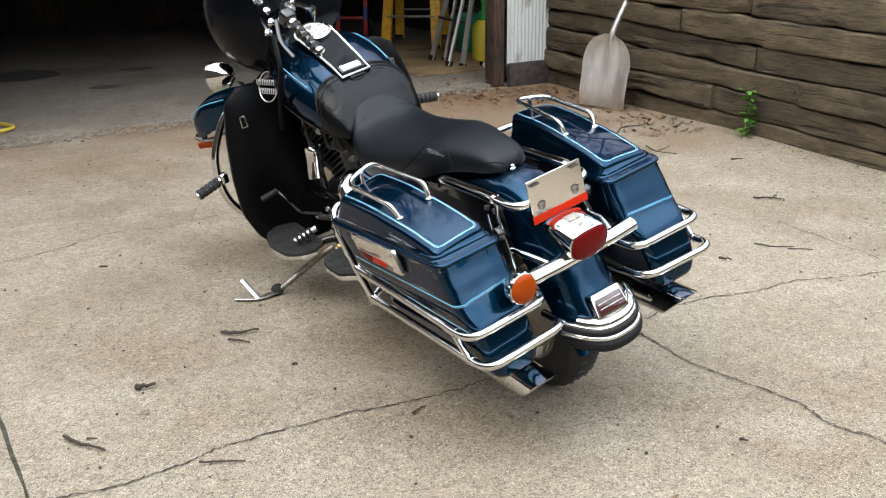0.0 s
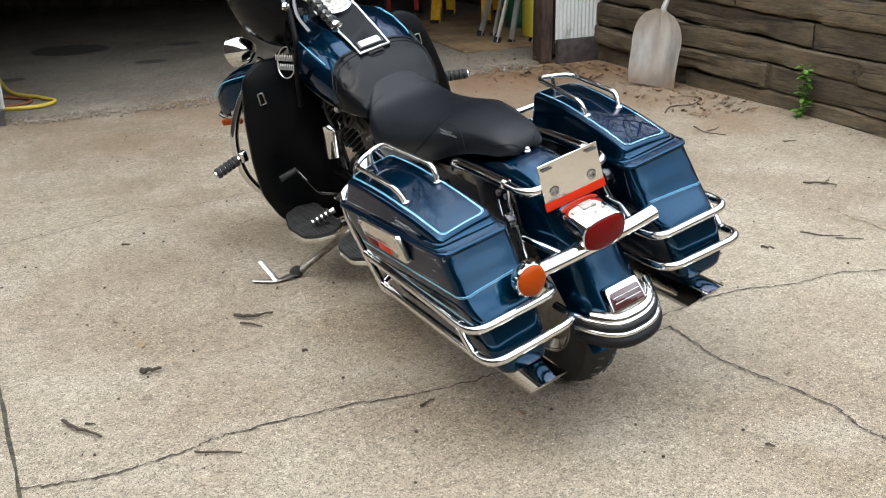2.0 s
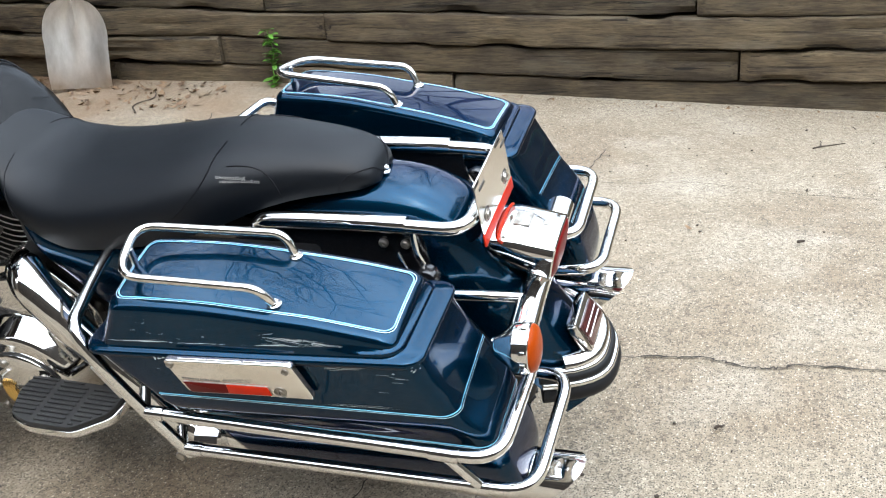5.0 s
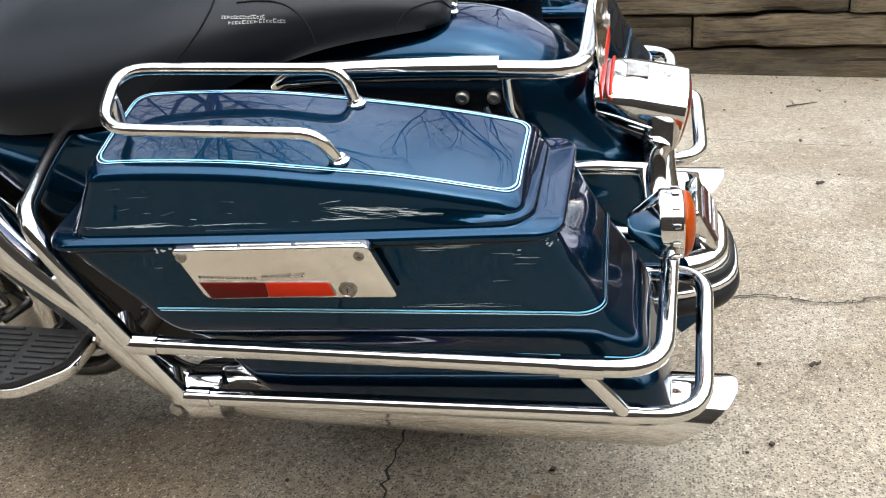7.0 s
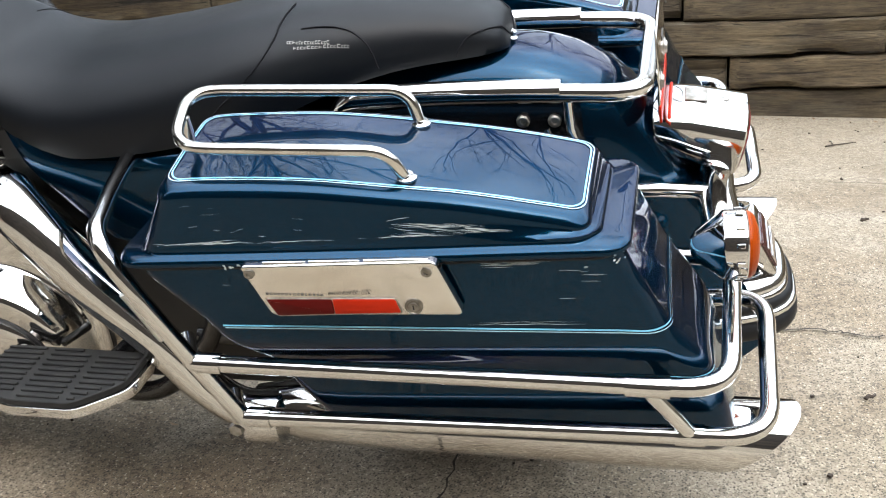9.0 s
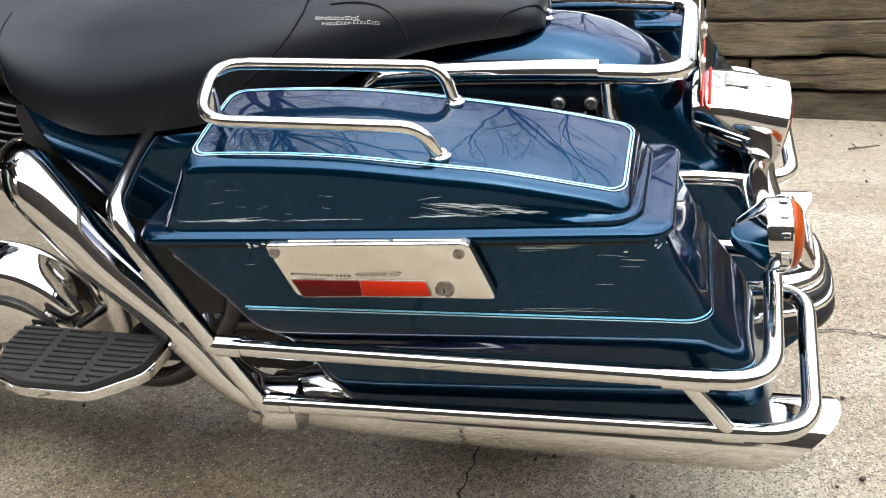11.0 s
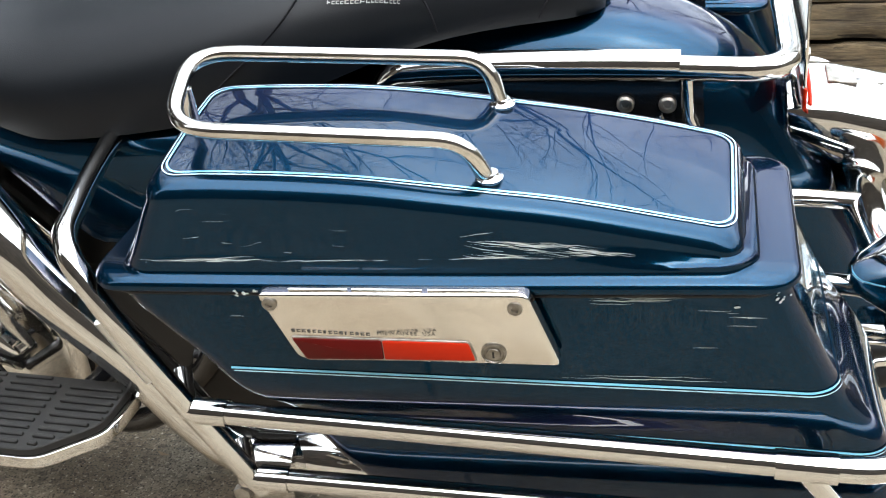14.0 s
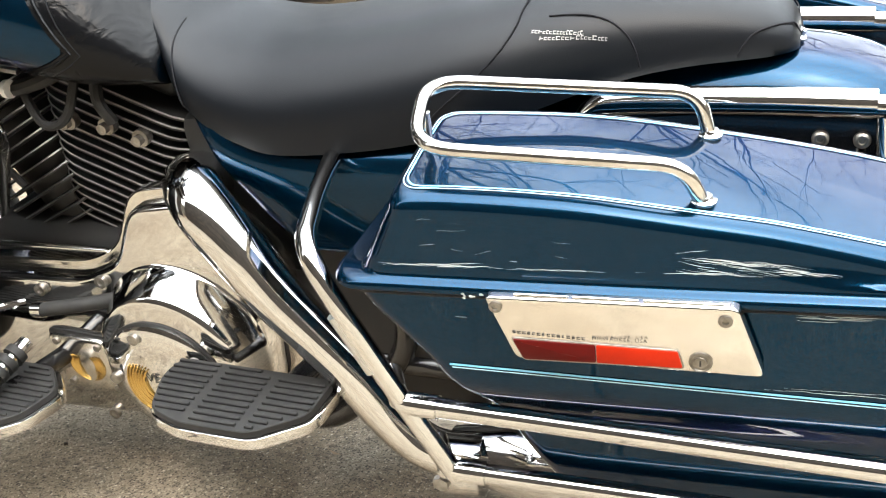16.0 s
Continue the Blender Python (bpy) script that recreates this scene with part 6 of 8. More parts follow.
outer = side_plate([(1.22, 0.44), (0.90, 0.455), (0.825, 0.49), (0.775, 0.585), (0.655, 0.605), (0.565, 0.50), (0.58, 0.31), (0.70, 0.205), (1.22, 0.17)], -0.15, 0.045, 0.028, 0.010)
primary = part("primary_cover", outer, M_CHROME, bike, "chrome primary drive cover")
flange = side_plate([(1.22, 0.456), (0.905, 0.471), (0.838, 0.502), (0.785, 0.600), (0.650, 0.621), (0.553, 0.505), (0.568, 0.302), (0.695, 0.192), (1.22, 0.160)], -0.146, 0.022, 0.030, 0.004)
part("flange", flange, M_CHROME_WORN, primary, "stepped chrome flange")
b = bmesh.new()
cm_ = Matrix.Translation((-0.192, 0.735, 0.360)) @ pose(0, 0, 0, 0, -90, 0)
lathe(b, [(0.146, 0.0), (0.139, 0.003), (0.135, 0.010), (0.118, 0.052), (0.113, 0.058), (0.106, 0.060), (0.096, 0.060)], cm_, 64)
part("clutch_bulge", b, M_CHROME, primary, "polished domed clutch housing")
b = bmesh.new()
dm_ = Matrix.Translation((0, 0.008, -0.024)) @ cm_
lathe(b, [(0.098, 0.050), (0.098, 0.066), (0.090, 0.072), (0.06, 0.0742), (0.004, 0.075)], dm_, 48)
# dark ring added under the derby cover to draw its edge line
edge_bm = bmesh.new()
lathe(edge_bm, [(0.1015, 0.048), (0.1015, 0.062), (0.098, 0.0625)], dm_, 48)
part("dark_outline", edge_bm, M_ENGINE, primary, "added dark outline that draws the cover's edge")
derby = part("derby_cover", b, M_CHROME, primary, "round chrome derby cover with gold emblem")
for k in range(5):
    a = radians(90 + 72 * k)
    b = bmesh.new()
    lathe(b, [(0.009, 0.070), (0.009, 0.078), (0.005, 0.080)], dm_ @ pose(0.083 * math.cos(a), 0.083 * math.sin(a), 0), 14)
    part("screw", b, M_STEEL, derby)


def wing(m, flip, scale):
    """A curved band of gold feather strokes."""
    b_ = bmesh.new()
    for k in range(7):
        r0 = 0.058 - 0.0045 * k
        pts = [m @ Vector((scale * r0 * math.cos(a) * flip, scale * r0 * math.sin(a), 0.0008 + 0.0006 * (k % 2))) for a in np.linspace(radians(150 - 4 * k), radians(262 - 6 * k), 14)]
        sweep(b_, pts, lambda s: scale * 0.0026 * (0.35 + math.sin(math.pi * min(0.97, max(0.03, s)))), 6)
    return b_


em = Matrix.Translation((-0.2675, 0.743, 0.336)) @ Matrix(((0, 0, -1, 0), (-1, 0, 0, 0), (0, 1, 0, 0), (0, 0, 0, 1)))
tagged(part("emblem", wing(em, 1, 1.0), M_GOLD, primary, "gold wing emblem"), kind="stuff")
tagged(part("emblem", wing(em, -1, 1.0), M_GOLD, primary, "gold wing emblem"), kind="stuff")
txt = bpy.data.curves.new("lettering", "FONT")
txt.body = "LIVE TO"
txt.size = 0.022
txt.align_x = "CENTER"
txt.extrude = 0.0003
t_ob = new("lettering_source", txt)
t_me = bpy.data.meshes.new_from_object(t_ob)
bpy.data.objects.remove(t_ob)
t_me.materials.append(M_INK)
t_ob = new("lettering", t_me)
t_ob.parent = primary
t_ob.matrix_local = em @ pose(-0.002, 0.004, 0.0008)
tagged(t_ob, "black lettering reading LIVE TO")

insp = side_plate([(0.998, 0.352), (0.895, 0.347), (0.875, 0.247), (0.995, 0.247)], -0.196, 0.012, 0.012, 0.003)
# slightly larger dark slab, added so the chrome plate's edge stands out
dark_outline = side_plate([(1.003, 0.357), (0.890, 0.352), (0.870, 0.242), (1.000, 0.242)], -0.1955, 0.004, 0.012, 0.001)
part("dark_outline", dark_outline, M_ENGINE, primary, "added dark outline that draws the cover's edge")
ic = part("inspection_cover", insp, M_CHROME_WORN, primary, "chrome inspection cover with gold emblem")
for y, z in ((0.983, 0.340), (0.905, 0.336), (0.891, 0.259), (0.981, 0.259)):
    b = bmesh.new()
    lathe(b, [(0.006, 0), (0.006, 0.004), (0.003, 0.005)], Matrix.Translation((-0.208, y, z)) @ pose(0, 0, 0, 0, -90, 0), 12)
    part("screw", b, M_STEEL, primary)
em2 = Matrix.Translation((-0.2085, 0.938, 0.299)) @ Matrix(((0, 0, -1, 0), (-1, 0, 0, 0), (0, 1, 0, 0), (0, 0, 0, 1)))
tagged(part("emblem", wing(em2, 1, 0.55), M_GOLD, primary, "gold wing emblem"), kind="stuff")
tagged(part("emblem", wing(em2, -1, 0.55), M_GOLD, primary, "gold wing emblem"), kind="stuff")
for y, z in ((0.665, 0.575), (0.86, 0.458), (0.985, 0.43), (0.80, 0.21), (0.93, 0.19)):
    b = bmesh.new()
    lathe(b, [(0.010, 0), (0.010, 0.007), (0.005, 0.007), (0.004, 0.003)], Matrix.Translation((-0.195, y, z)) @ pose(0, 0, 0, 0, -90, 0), 14)
    part("bolt", b, M_STEEL, primary, "socket bolt")
# shift lever arms
b = bmesh.new()
sweep(b, spline([(-0.20, 0.845, 0.43), (-0.235, 0.875, 0.44), (-0.25, 0.935, 0.435)], 6), 0.011, 10)
part("heel_shifter", b, M_RUBBER, bike, "black rubber heel shift peg")
b = bmesh.new()
sweep(b, [(-0.25, 0.933, 0.435), (-0.251, 0.95, 0.434)], 0.0125, 12)
part("shifter_tip", b, M_CHROME, bike)
b = bmesh.new()
sweep(b, fillet([(-0.22, 1.0, 0.42), (-0.28, 1.06, 0.43), (-0.30, 1.20, 0.50)], 0.03), 0.006, 8)
part("shift_lever", b, M_CHROME, bike, "chrome shift lever")
b = bmesh.new()
sweep(b, [(-0.30, 1.20, 0.50), (-0.37, 1.20, 0.49)], 0.012, 10)
part("toe_shifter", b, M_RUBBER, bike, "black rubber toe shift peg")
b = bmesh.new()
sweep(b, [(-0.27, 0.97, 0.385), (-0.36, 0.985, 0.365)], 0.012, 12)
pg = part("foot_peg", b, M_CHROME, bike, "chrome foot peg with rubber rings")
for k in range(4):
    b = bmesh.new()
    p0, p1 = Vector((-0.27, 0.97, 0.385)), Vector((-0.36, 0.985, 0.365))
    sweep(b, [p0.lerp(p1, 0.2 + 0.2 * k), p0.lerp(p1, 0.33 + 0.2 * k)], 0.017, 14)
    part("rubber_ring", b, M_RUBBER, pg)


# footboards
def footboard(outline, z, tilt, ribs, label, pivot):
    m = Matrix.Translation((pivot[0], pivot[1], z)) @ pose(0, 0, 0, 0, tilt, 0) @ Matrix.Translation((-pivot[0], -pivot[1], 0))
    b_ = bmesh.new()
    slab(b_, fillet2(outline, 0.018, 4), 0.016, m @ pose(0, 0, -0.017), 0.002, 2)
    fb = part("footboard", b_, M_CHROME, bike, label)
    c_ = sum((Vector(p) for p in outline), Vector((0, 0))) / len(outline)
    small = [tuple(c_ + (Vector(p) - c_) * 0.95) for p in outline]
    b_ = bmesh.new()
    slab(b_, fillet2(small, 0.016, 4), 0.010, m, 0.0012, 1)
    pad = part("rubber_pad", b_, M_RUBBER, fb, "ribbed black rubber pad")
    xs = [p[0] for p in small]
    ysm = [p[1] for p in small]

    def inside(x, y):
        hit = False
        for (x0, y0), (x1, y1) in zip(small, small[1:] + small[:1]):
            if (y0 > y) != (y1 > y) and x < (x1 - x0) * (y - y0) / (y1 - y0) + x0:
                hit = not hit
        return hit
    n_col = ribs
    span = (max(ysm) - min(ysm))
    for col in range(n_col):
        ya, yb = min(ysm) + span * (col + 0.08) / n_col, min(ysm) + span * (col + 0.92) / n_col
        x = min(xs) + 0.010
        while x < max(xs) - 0.006:
            pts = [y for y in np.linspace(ya, yb, 24) if inside(x, y) and inside(x - 0.006, y) and inside(x + 0.006, y)]
            if len(pts) > 4:
                b_ = bmesh.new()
                box(b_, (0.0052, pts[-1] - pts[0], 0.005), m @ pose(x, (pts[0] + pts[-1]) / 2, 0.011), 0.0012, 1)
                part("rib", b_, M_RUBBER, fb)
            x += 0.0115
    return fb


for sx in (-1, 1):
    o = [(sx * 0.272, 0.440), (sx * 0.268, 0.690), (sx * 0.310, 0.700), (sx * 0.378, 0.675), (sx * 0.396, 0.62), (sx * 0.396, 0.51), (sx * 0.345, 0.445)]
    footboard(o, 0.390, 0, 3, "passenger footboard with ribbed rubber pad", (sx * 0.35, 0.55))
    b = bmesh.new()
    sweep(b, [(sx * 0.20, 0.52, 0.36), (sx * 0.30, 0.54, 0.362)], 0.016, 10)
    part("board_arm", b, M_BLACK, bike)
    o = [(sx * 0.262, 0.935), (sx * 0.260, 1.22), (sx * 0.33, 1.265), (sx * 0.395, 1.23), (sx * 0.428, 1.10), (sx * 0.418, 0.965), (sx * 0.375, 0.908), (sx * 0.312, 0.888)]
    footboard(o, 0.331, 0, 4, "rider footboard with ribbed rubber pad", (sx * 0.35, 1.0))
    b = bmesh.new()
    sweep(b, [(sx * 0.15, 0.98, 0.30), (sx * 0.32, 0.98, 0.33)], 0.016, 10)
    part("board_arm", b, M_BLACK, bike)

# frame tubes and swingarm in the shade
for sx in (-1, 1):
    for path in (((sx * 0.09, 1.26, 0.92), (sx * 0.10, 1.22, 0.5), (sx * 0.13, 1.10, 0.20), (sx * 0.14, 0.55, 0.19), (sx * 0.14, 0.40, 0.35), (sx * 0.12, 0.40, 0.66)), ((sx * 0.13, 0.45, 0.32), (sx * 0.135, 0.0, 0.325), (sx * 0.135, -0.06, 0.325))):
        b = bmesh.new()
        sweep(b, fillet(path, 0.06), 0.018, 10)
        part("frame_tube", b, M_BLACK, bike, "black frame tube")
    b = bmesh.new()
    sweep(b, [(sx * 0.15, 0.12, 0.36), (sx * 0.15, 0.20, 0.66)], 0.028, 12)
    part("shock", b, M_BLACK, bike, "black shock absorber")

# side stand: leg, foot, tab
INV = BIKE.inverted()
foot = INV @ Vector((-0.593, 3.164, 0.012))
b = bmesh.new()
sweep(b, spline([(-0.17, 1.07, 0.24), (-0.24, 1.09, 0.215), foot.lerp(Vector((-0.24, 1.09, 0.215)), 0.35), foot], 6), lambda s: 0.013 - 0.002 * s, 12)
stand = part("side_stand", b, M_STEEL, bike, "steel side stand with a flat foot")
f2 = INV @ Vector((-0.749, 3.088, 0.010))
fm = INV @ Vector((-0.66, 3.10, 0.008))
b = bmesh.new()
sweep(b, spline([foot, fm, f2], 6), lambda s: 0.020 * (1 - 0.5 * s), 10, flat=0.4)
part("stand_foot", b, M_STEEL, stand)
b = bmesh.new()
lathe(b, [(0.012, -0.016), (0.024, -0.010), (0.024, 0.010), (0.012, 0.016)], Matrix.Translation(foot + Vector((0, 0, 0.008))) @ pose(0, 0, 0, 60, 30, 0), 14)
part("stand_pad", b, M_RUBBER, stand)
ta, tb = INV @ Vector((-0.655, 3.09, 0.012)), INV @ Vector((-0.725, 3.13, 0.075))
b = bmesh.new()
sweep(b, [ta, tb], 0.011, 8, flat=0.3)
part("stand_tab", b, M_ALU, stand, "pale bent metal tab")
b = bmesh.new()
box(b, (0.03, 0.05, 0.05), pose(-0.17, 0.97, 0.235, 20, 20, 0), 0.01)
part("stand_bracket", b, M_BLACK, bike)


# ---- ground, retaining wall, garage ----
def dip(u, v):
    """The drive falls a little towards the foot of the timber wall and rises to the garage."""
    return -0.13 * soft_step(2.4, 5.2, u) * min(1.15, max(0, (4.2 - v) / 3.3)) + 0.035 * soft_step(5.2, 6.3, v)


def axis_values(near0, near1, step):
    out = [-400, -120, -40, -15]
    v = near0
    while v <= near1 + 1e-6:
        out.append(v)
        v += step
    return sorted(set(out + [15, 40, 120, 400]))


bm = bmesh.new()
us, vs_ = axis_values(-6, 9, 0.25), axis_values(-6, 10, 0.25)
grid = [[bm.verts.new((u, v, dip(u, v) + (0.004 * noise.noise((u * 1.3, v * 1.3, 0)) if abs(u) < 12 and abs(v) < 12 else 0))) for v in vs_] for u in us]
for i in range(len(us) - 1):
    for j in range(len(vs_) - 1):
        bm.faces.new((grid[i][j], grid[i + 1][j], grid[i + 1][j + 1], grid[i][j + 1]))
ground = solo("ground", bm, M_DRIVE, SITE, "old beige exposed-grit concrete drive with cracks and brown stains", "driveway", "structure")

# soil washed over the drive before the garage and along the wall
tree = M_DRIVE.node_tree
bsdf = tree.nodes["Principled BSDF"]
src = bsdf.inputs["Base Color"].links[0].from_socket
sep = tree.nodes.new("ShaderNodeSeparateXYZ")
tc = tree.nodes.new("ShaderNodeTexCoord")
tree.links.new(tc.outputs["Object"], sep.inputs[0])
nz = tree.nodes.new("ShaderNodeTexNoise")
nz.inputs["Scale"].default_value, nz.inputs["Detail"].default_value = 1.6, 9
tree.links.new(tc.outputs["Object"], nz.inputs["Vector"])
ma = tree.nodes.new("ShaderNodeMath")
ma.operation = "MULTIPLY_ADD"
ma.inputs[1].default_value, ma.inputs[2].default_value = 0.42, -2.32
tree.links.new(sep.outputs["Y"], ma.inputs[0])
mx = tree.nodes.new("ShaderNodeMath")
mx.operation = "MULTIPLY_ADD"
mx.inputs[1].default_value, mx.inputs[2].default_value = 0.15, -0.38
tree.links.new(sep.outputs["X"], mx.inputs[0])
ad = tree.nodes.new("ShaderNodeMath")
ad.operation = "ADD"
tree.links.new(ma.outputs[0], ad.inputs[0])
tree.links.new(mx.outputs[0], ad.inputs[1])
ad2 = tree.nodes.new("ShaderNodeMath")
ad2.operation = "MULTIPLY_ADD"
ad2.use_clamp = True
ad2.inputs[1].default_value = 2.0
tree.links.new(nz.outputs["Fac"], ad2.inputs[0])
ad3 = tree.nodes.new("ShaderNodeMath")
ad3.operation = "SUBTRACT"
ad3.inputs[1].default_value = 0.60
tree.links.new(ad.outputs[0], ad3.inputs[0])
tree.links.new(ad3.outputs[0], ad2.inputs[2])
soil_mix = tree.nodes.new("ShaderNodeMix")
soil_mix.data_type = "RGBA"
soil_mix.inputs["B"].default_value = (0.165, 0.099, 0.051, 1)
tree.links.new(ad2.outputs[0], soil_mix.inputs["Factor"])
tree.links.new(src, soil_mix.inputs["A"])
tree.links.new(soil_mix.outputs["Result"], bsdf.inputs["Base Color"])


def crack(points, width, seed, wobble=0.007):
    rnd = random.Random(seed)
    pts, line = [], spline([(u, v, 0) for u, v in points], 14)
    for p in line:
        p = p + Vector((rnd.uniform(-1, 1) * wobble, rnd.uniform(-1, 1) * wobble, 0))
        pts.append(Vector((p.x, p.y, dip(p.x, p.y) + 0.0045)))
    b = bmesh.new()
    ribbon(b, pts, [(0, 0, 1)] * len(pts), lambda s: width * rnd.uniform(0.25, 0.85))
    solo("crack", b, M_CRACK, SITE, "thin dark dirt-filled crack across the concrete drive", "crack", "structure")


crack([(0.11, 1.95), (0.3, 1.91), (0.5, 1.92), (0.64, 1.95), (0.98, 1.94), (1.16, 1.91), (1.31, 1.89), (1.58, 1.90), (2.16, 1.9)], 0.009, 1)
crack([(2.16, 1.9), (2.14, 1.64), (2.17, 1.47), (2.21, 1.25), (2.19, 1.1), (2.23, 0.9), (2.2, 0.2), (2.25, -1)], 0.010, 2)
crack([(0.1, 3.95), (0.32, 3.98), (0.57, 4.05), (0.83, 4.16), (1.11, 4.11), (1.48, 4.17), (2.0, 4.12), (2.6, 4.2)], 0.008, 3)
crack([(2.16, 1.98), (2.53, 2.03), (2.83, 1.98), (3.08, 1.98), (3.46, 1.89), (4.1, 1.85)], 0.008, 4)
crack([(3.7, 2.6), (3.65, 1.96), (3.6, 1.7), (3.67, 1.42), (3.6, 1.1), (3.57, 0.7), (3.6, 0.0)], 0.006, 5)

# the long joint with dirt and moss
bm = bmesh.new()
pts = [Vector((0.105 + 0.0015 * math.sin(k * 1.7), -3 + k * 0.09, 0.004)) for k in range(105)]
rnd = random.Random(7)
ribbon(bm, pts, [(0, 0, 1)] * len(pts), lambda s: rnd.uniform(0.006, 0.015))
solo("joint", bm, M_JOINT, SITE, "dirt-filled expansion joint between two concrete slabs", "joint", "structure")

# garage: floor slab, posts, walls, ceiling
bm = bmesh.new()
edge = [(u, 6.42 + 0.05 * noise.noise((u * 2.1, 3, 0)) - 0.02 * math.sin(u * 3)) for u in np.linspace(-1.2, 6.3, 60)]
slab(bm, [*edge, (6.3, 13.2), (-1.2, 13.2)], 0.055, pose(0, 0, 0.0), 0.008)
solo("floor", bm, M_GARAGE_FLOOR, SITE, "worn grey concrete garage floor with oil stains", "floor", "structure")

bm = bmesh.new()
for u in np.linspace(0.5, 4.5, 330):
    rnd2 = random.Random(int(u * 9000))
    for _ in range(2):
        s = rnd2.uniform(0.006, 0.022)
        box(bm, (s, s * rnd2.uniform(0.6, 1), s * 0.6), pose(u, 6.3 + rnd2.gauss(0, 0.06), 0.04 + s * 0.2, rnd2.uniform(0, 40), 0, rnd2.uniform(0, 180)))
solo("gravel_edge", bm, M_GRAVEL, SITE, "loose crumbled gravel along the garage threshold", "gravel", "stuff")


def wall_box(name, size, centre, material, label, m=SITE):
    b = bmesh.new()
    box(b, size, pose(*centre), 0.004, 1)
    return solo(name, b, material, m, label, "wall", "structure")


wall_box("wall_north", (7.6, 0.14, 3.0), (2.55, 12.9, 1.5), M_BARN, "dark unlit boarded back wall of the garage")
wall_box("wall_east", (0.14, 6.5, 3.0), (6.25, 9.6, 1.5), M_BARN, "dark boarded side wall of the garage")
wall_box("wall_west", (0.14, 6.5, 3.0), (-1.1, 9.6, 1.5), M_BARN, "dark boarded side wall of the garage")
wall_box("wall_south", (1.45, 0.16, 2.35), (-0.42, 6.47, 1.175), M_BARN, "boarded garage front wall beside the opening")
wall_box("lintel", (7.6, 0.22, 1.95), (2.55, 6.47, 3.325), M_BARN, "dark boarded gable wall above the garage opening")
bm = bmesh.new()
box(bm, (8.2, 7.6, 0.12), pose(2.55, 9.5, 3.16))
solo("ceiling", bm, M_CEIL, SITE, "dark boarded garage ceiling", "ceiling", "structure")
bm = bmesh.new()
box(bm, (8.8, 8.4, 0.06), pose(2.55, 9.9, 4.34))
solo("roof", bm, M_SKIRT, SITE, "flat dark garage roof", "roof", "structure")

# oil stains on the garage floor
for (u, v, a, b_) in ((1.24, 9.3, 0.34, 0.34), (2.25, 9.1, 0.16, 0.12), (1.75, 8.2, 0.14, 0.10), (0.62, 7.9, 0.1, 0.08)):
    bm = bmesh.new()
    pts = [(u + a * math.cos(t) * (1 + 0.14 * noise.noise((3 * math.cos(t), 3 * math.sin(t), u))), v + b_ * math.sin(t) * (1 + 0.2 * noise.noise((2 * math.cos(t), 2 * math.sin(t), v))), 0.0595) for t in np.linspace(0, 2 * math.pi, 30)[:-1]]
    bm.faces.new([bm.verts.new(p) for p in pts])
    solo("oil_stain", bm, M_OIL, SITE, "dark oil stain soaked into the garage floor", "stain", "structure")

# right-hand post: brown timber, corrugated white sheet, dark skirting
corner = thing("garage_corner_post", "garage corner of brown timber and flaking white corrugated sheet", "post", SITE)
tagged(corner, kind="structure")
bm = bmesh.new()
box(bm, (0.11, 0.14, 2.3), pose(4.60, 6.44, 1.19), 0.012)
part("timber_post", bm, M_POST, corner, "weathered brown timber post")
bm = bmesh.new()
n_wave = 15
prof = []
for k in range(n_wave * 8 + 1):
    prof.append((4.668 + 0.56 * k / (n_wave * 8), 6.345 + 0.008 * math.cos(2 * math.pi * k / 8)))
prof += [(u, v + 0.004) for u, v in reversed(prof)]
loft(bm, [[Vector((u, v, z)) for u, v in prof] for z in (0.2, 2.35)])
part("corrugated_sheet", bm, M_TIN, corner, "white corrugated sheet with flaking paint", 80)
bm = bmesh.new()
box(bm, (0.62, 0.05, 0.21), pose(4.975, 6.325, 0.125), 0.006)
part("skirting_board", bm, M_SKIRT, corner, "dark brown skirting board")
bm = bmesh.new()
box(bm, (0.56, 0.12, 2.2), pose(4.97, 6.46, 1.2))
part("backing", bm, M_BARN, corner)

left = thing("garage_door_post", "garage door post with flaking white casing above a dark skirting board", "post", SITE)
tagged(left, kind="structure")
bm = bmesh.new()
box(bm, (0.05, 0.05, 2.25), pose(0.40, 6.37, 1.25), 0.006)
box(bm, (0.03, 0.12, 2.25), pose(0.44, 6.45, 1.25), 0.004)
part("casing", bm, M_TIN, left, "white painted casing with bare patches")
bm = bmesh.new()
box(bm, (0.55, 0.02, 2.2), pose(0.09, 6.375, 1.24), 0.003)
part("panel", bm, M_TIN, left)
bm = bmesh.new()
box(bm, (0.70, 0.05, 0.16), pose(0.09, 6.32, 0.055), 0.006)
part("skirting_board", bm, M_SKIRT, left, "dark weathered skirting board")

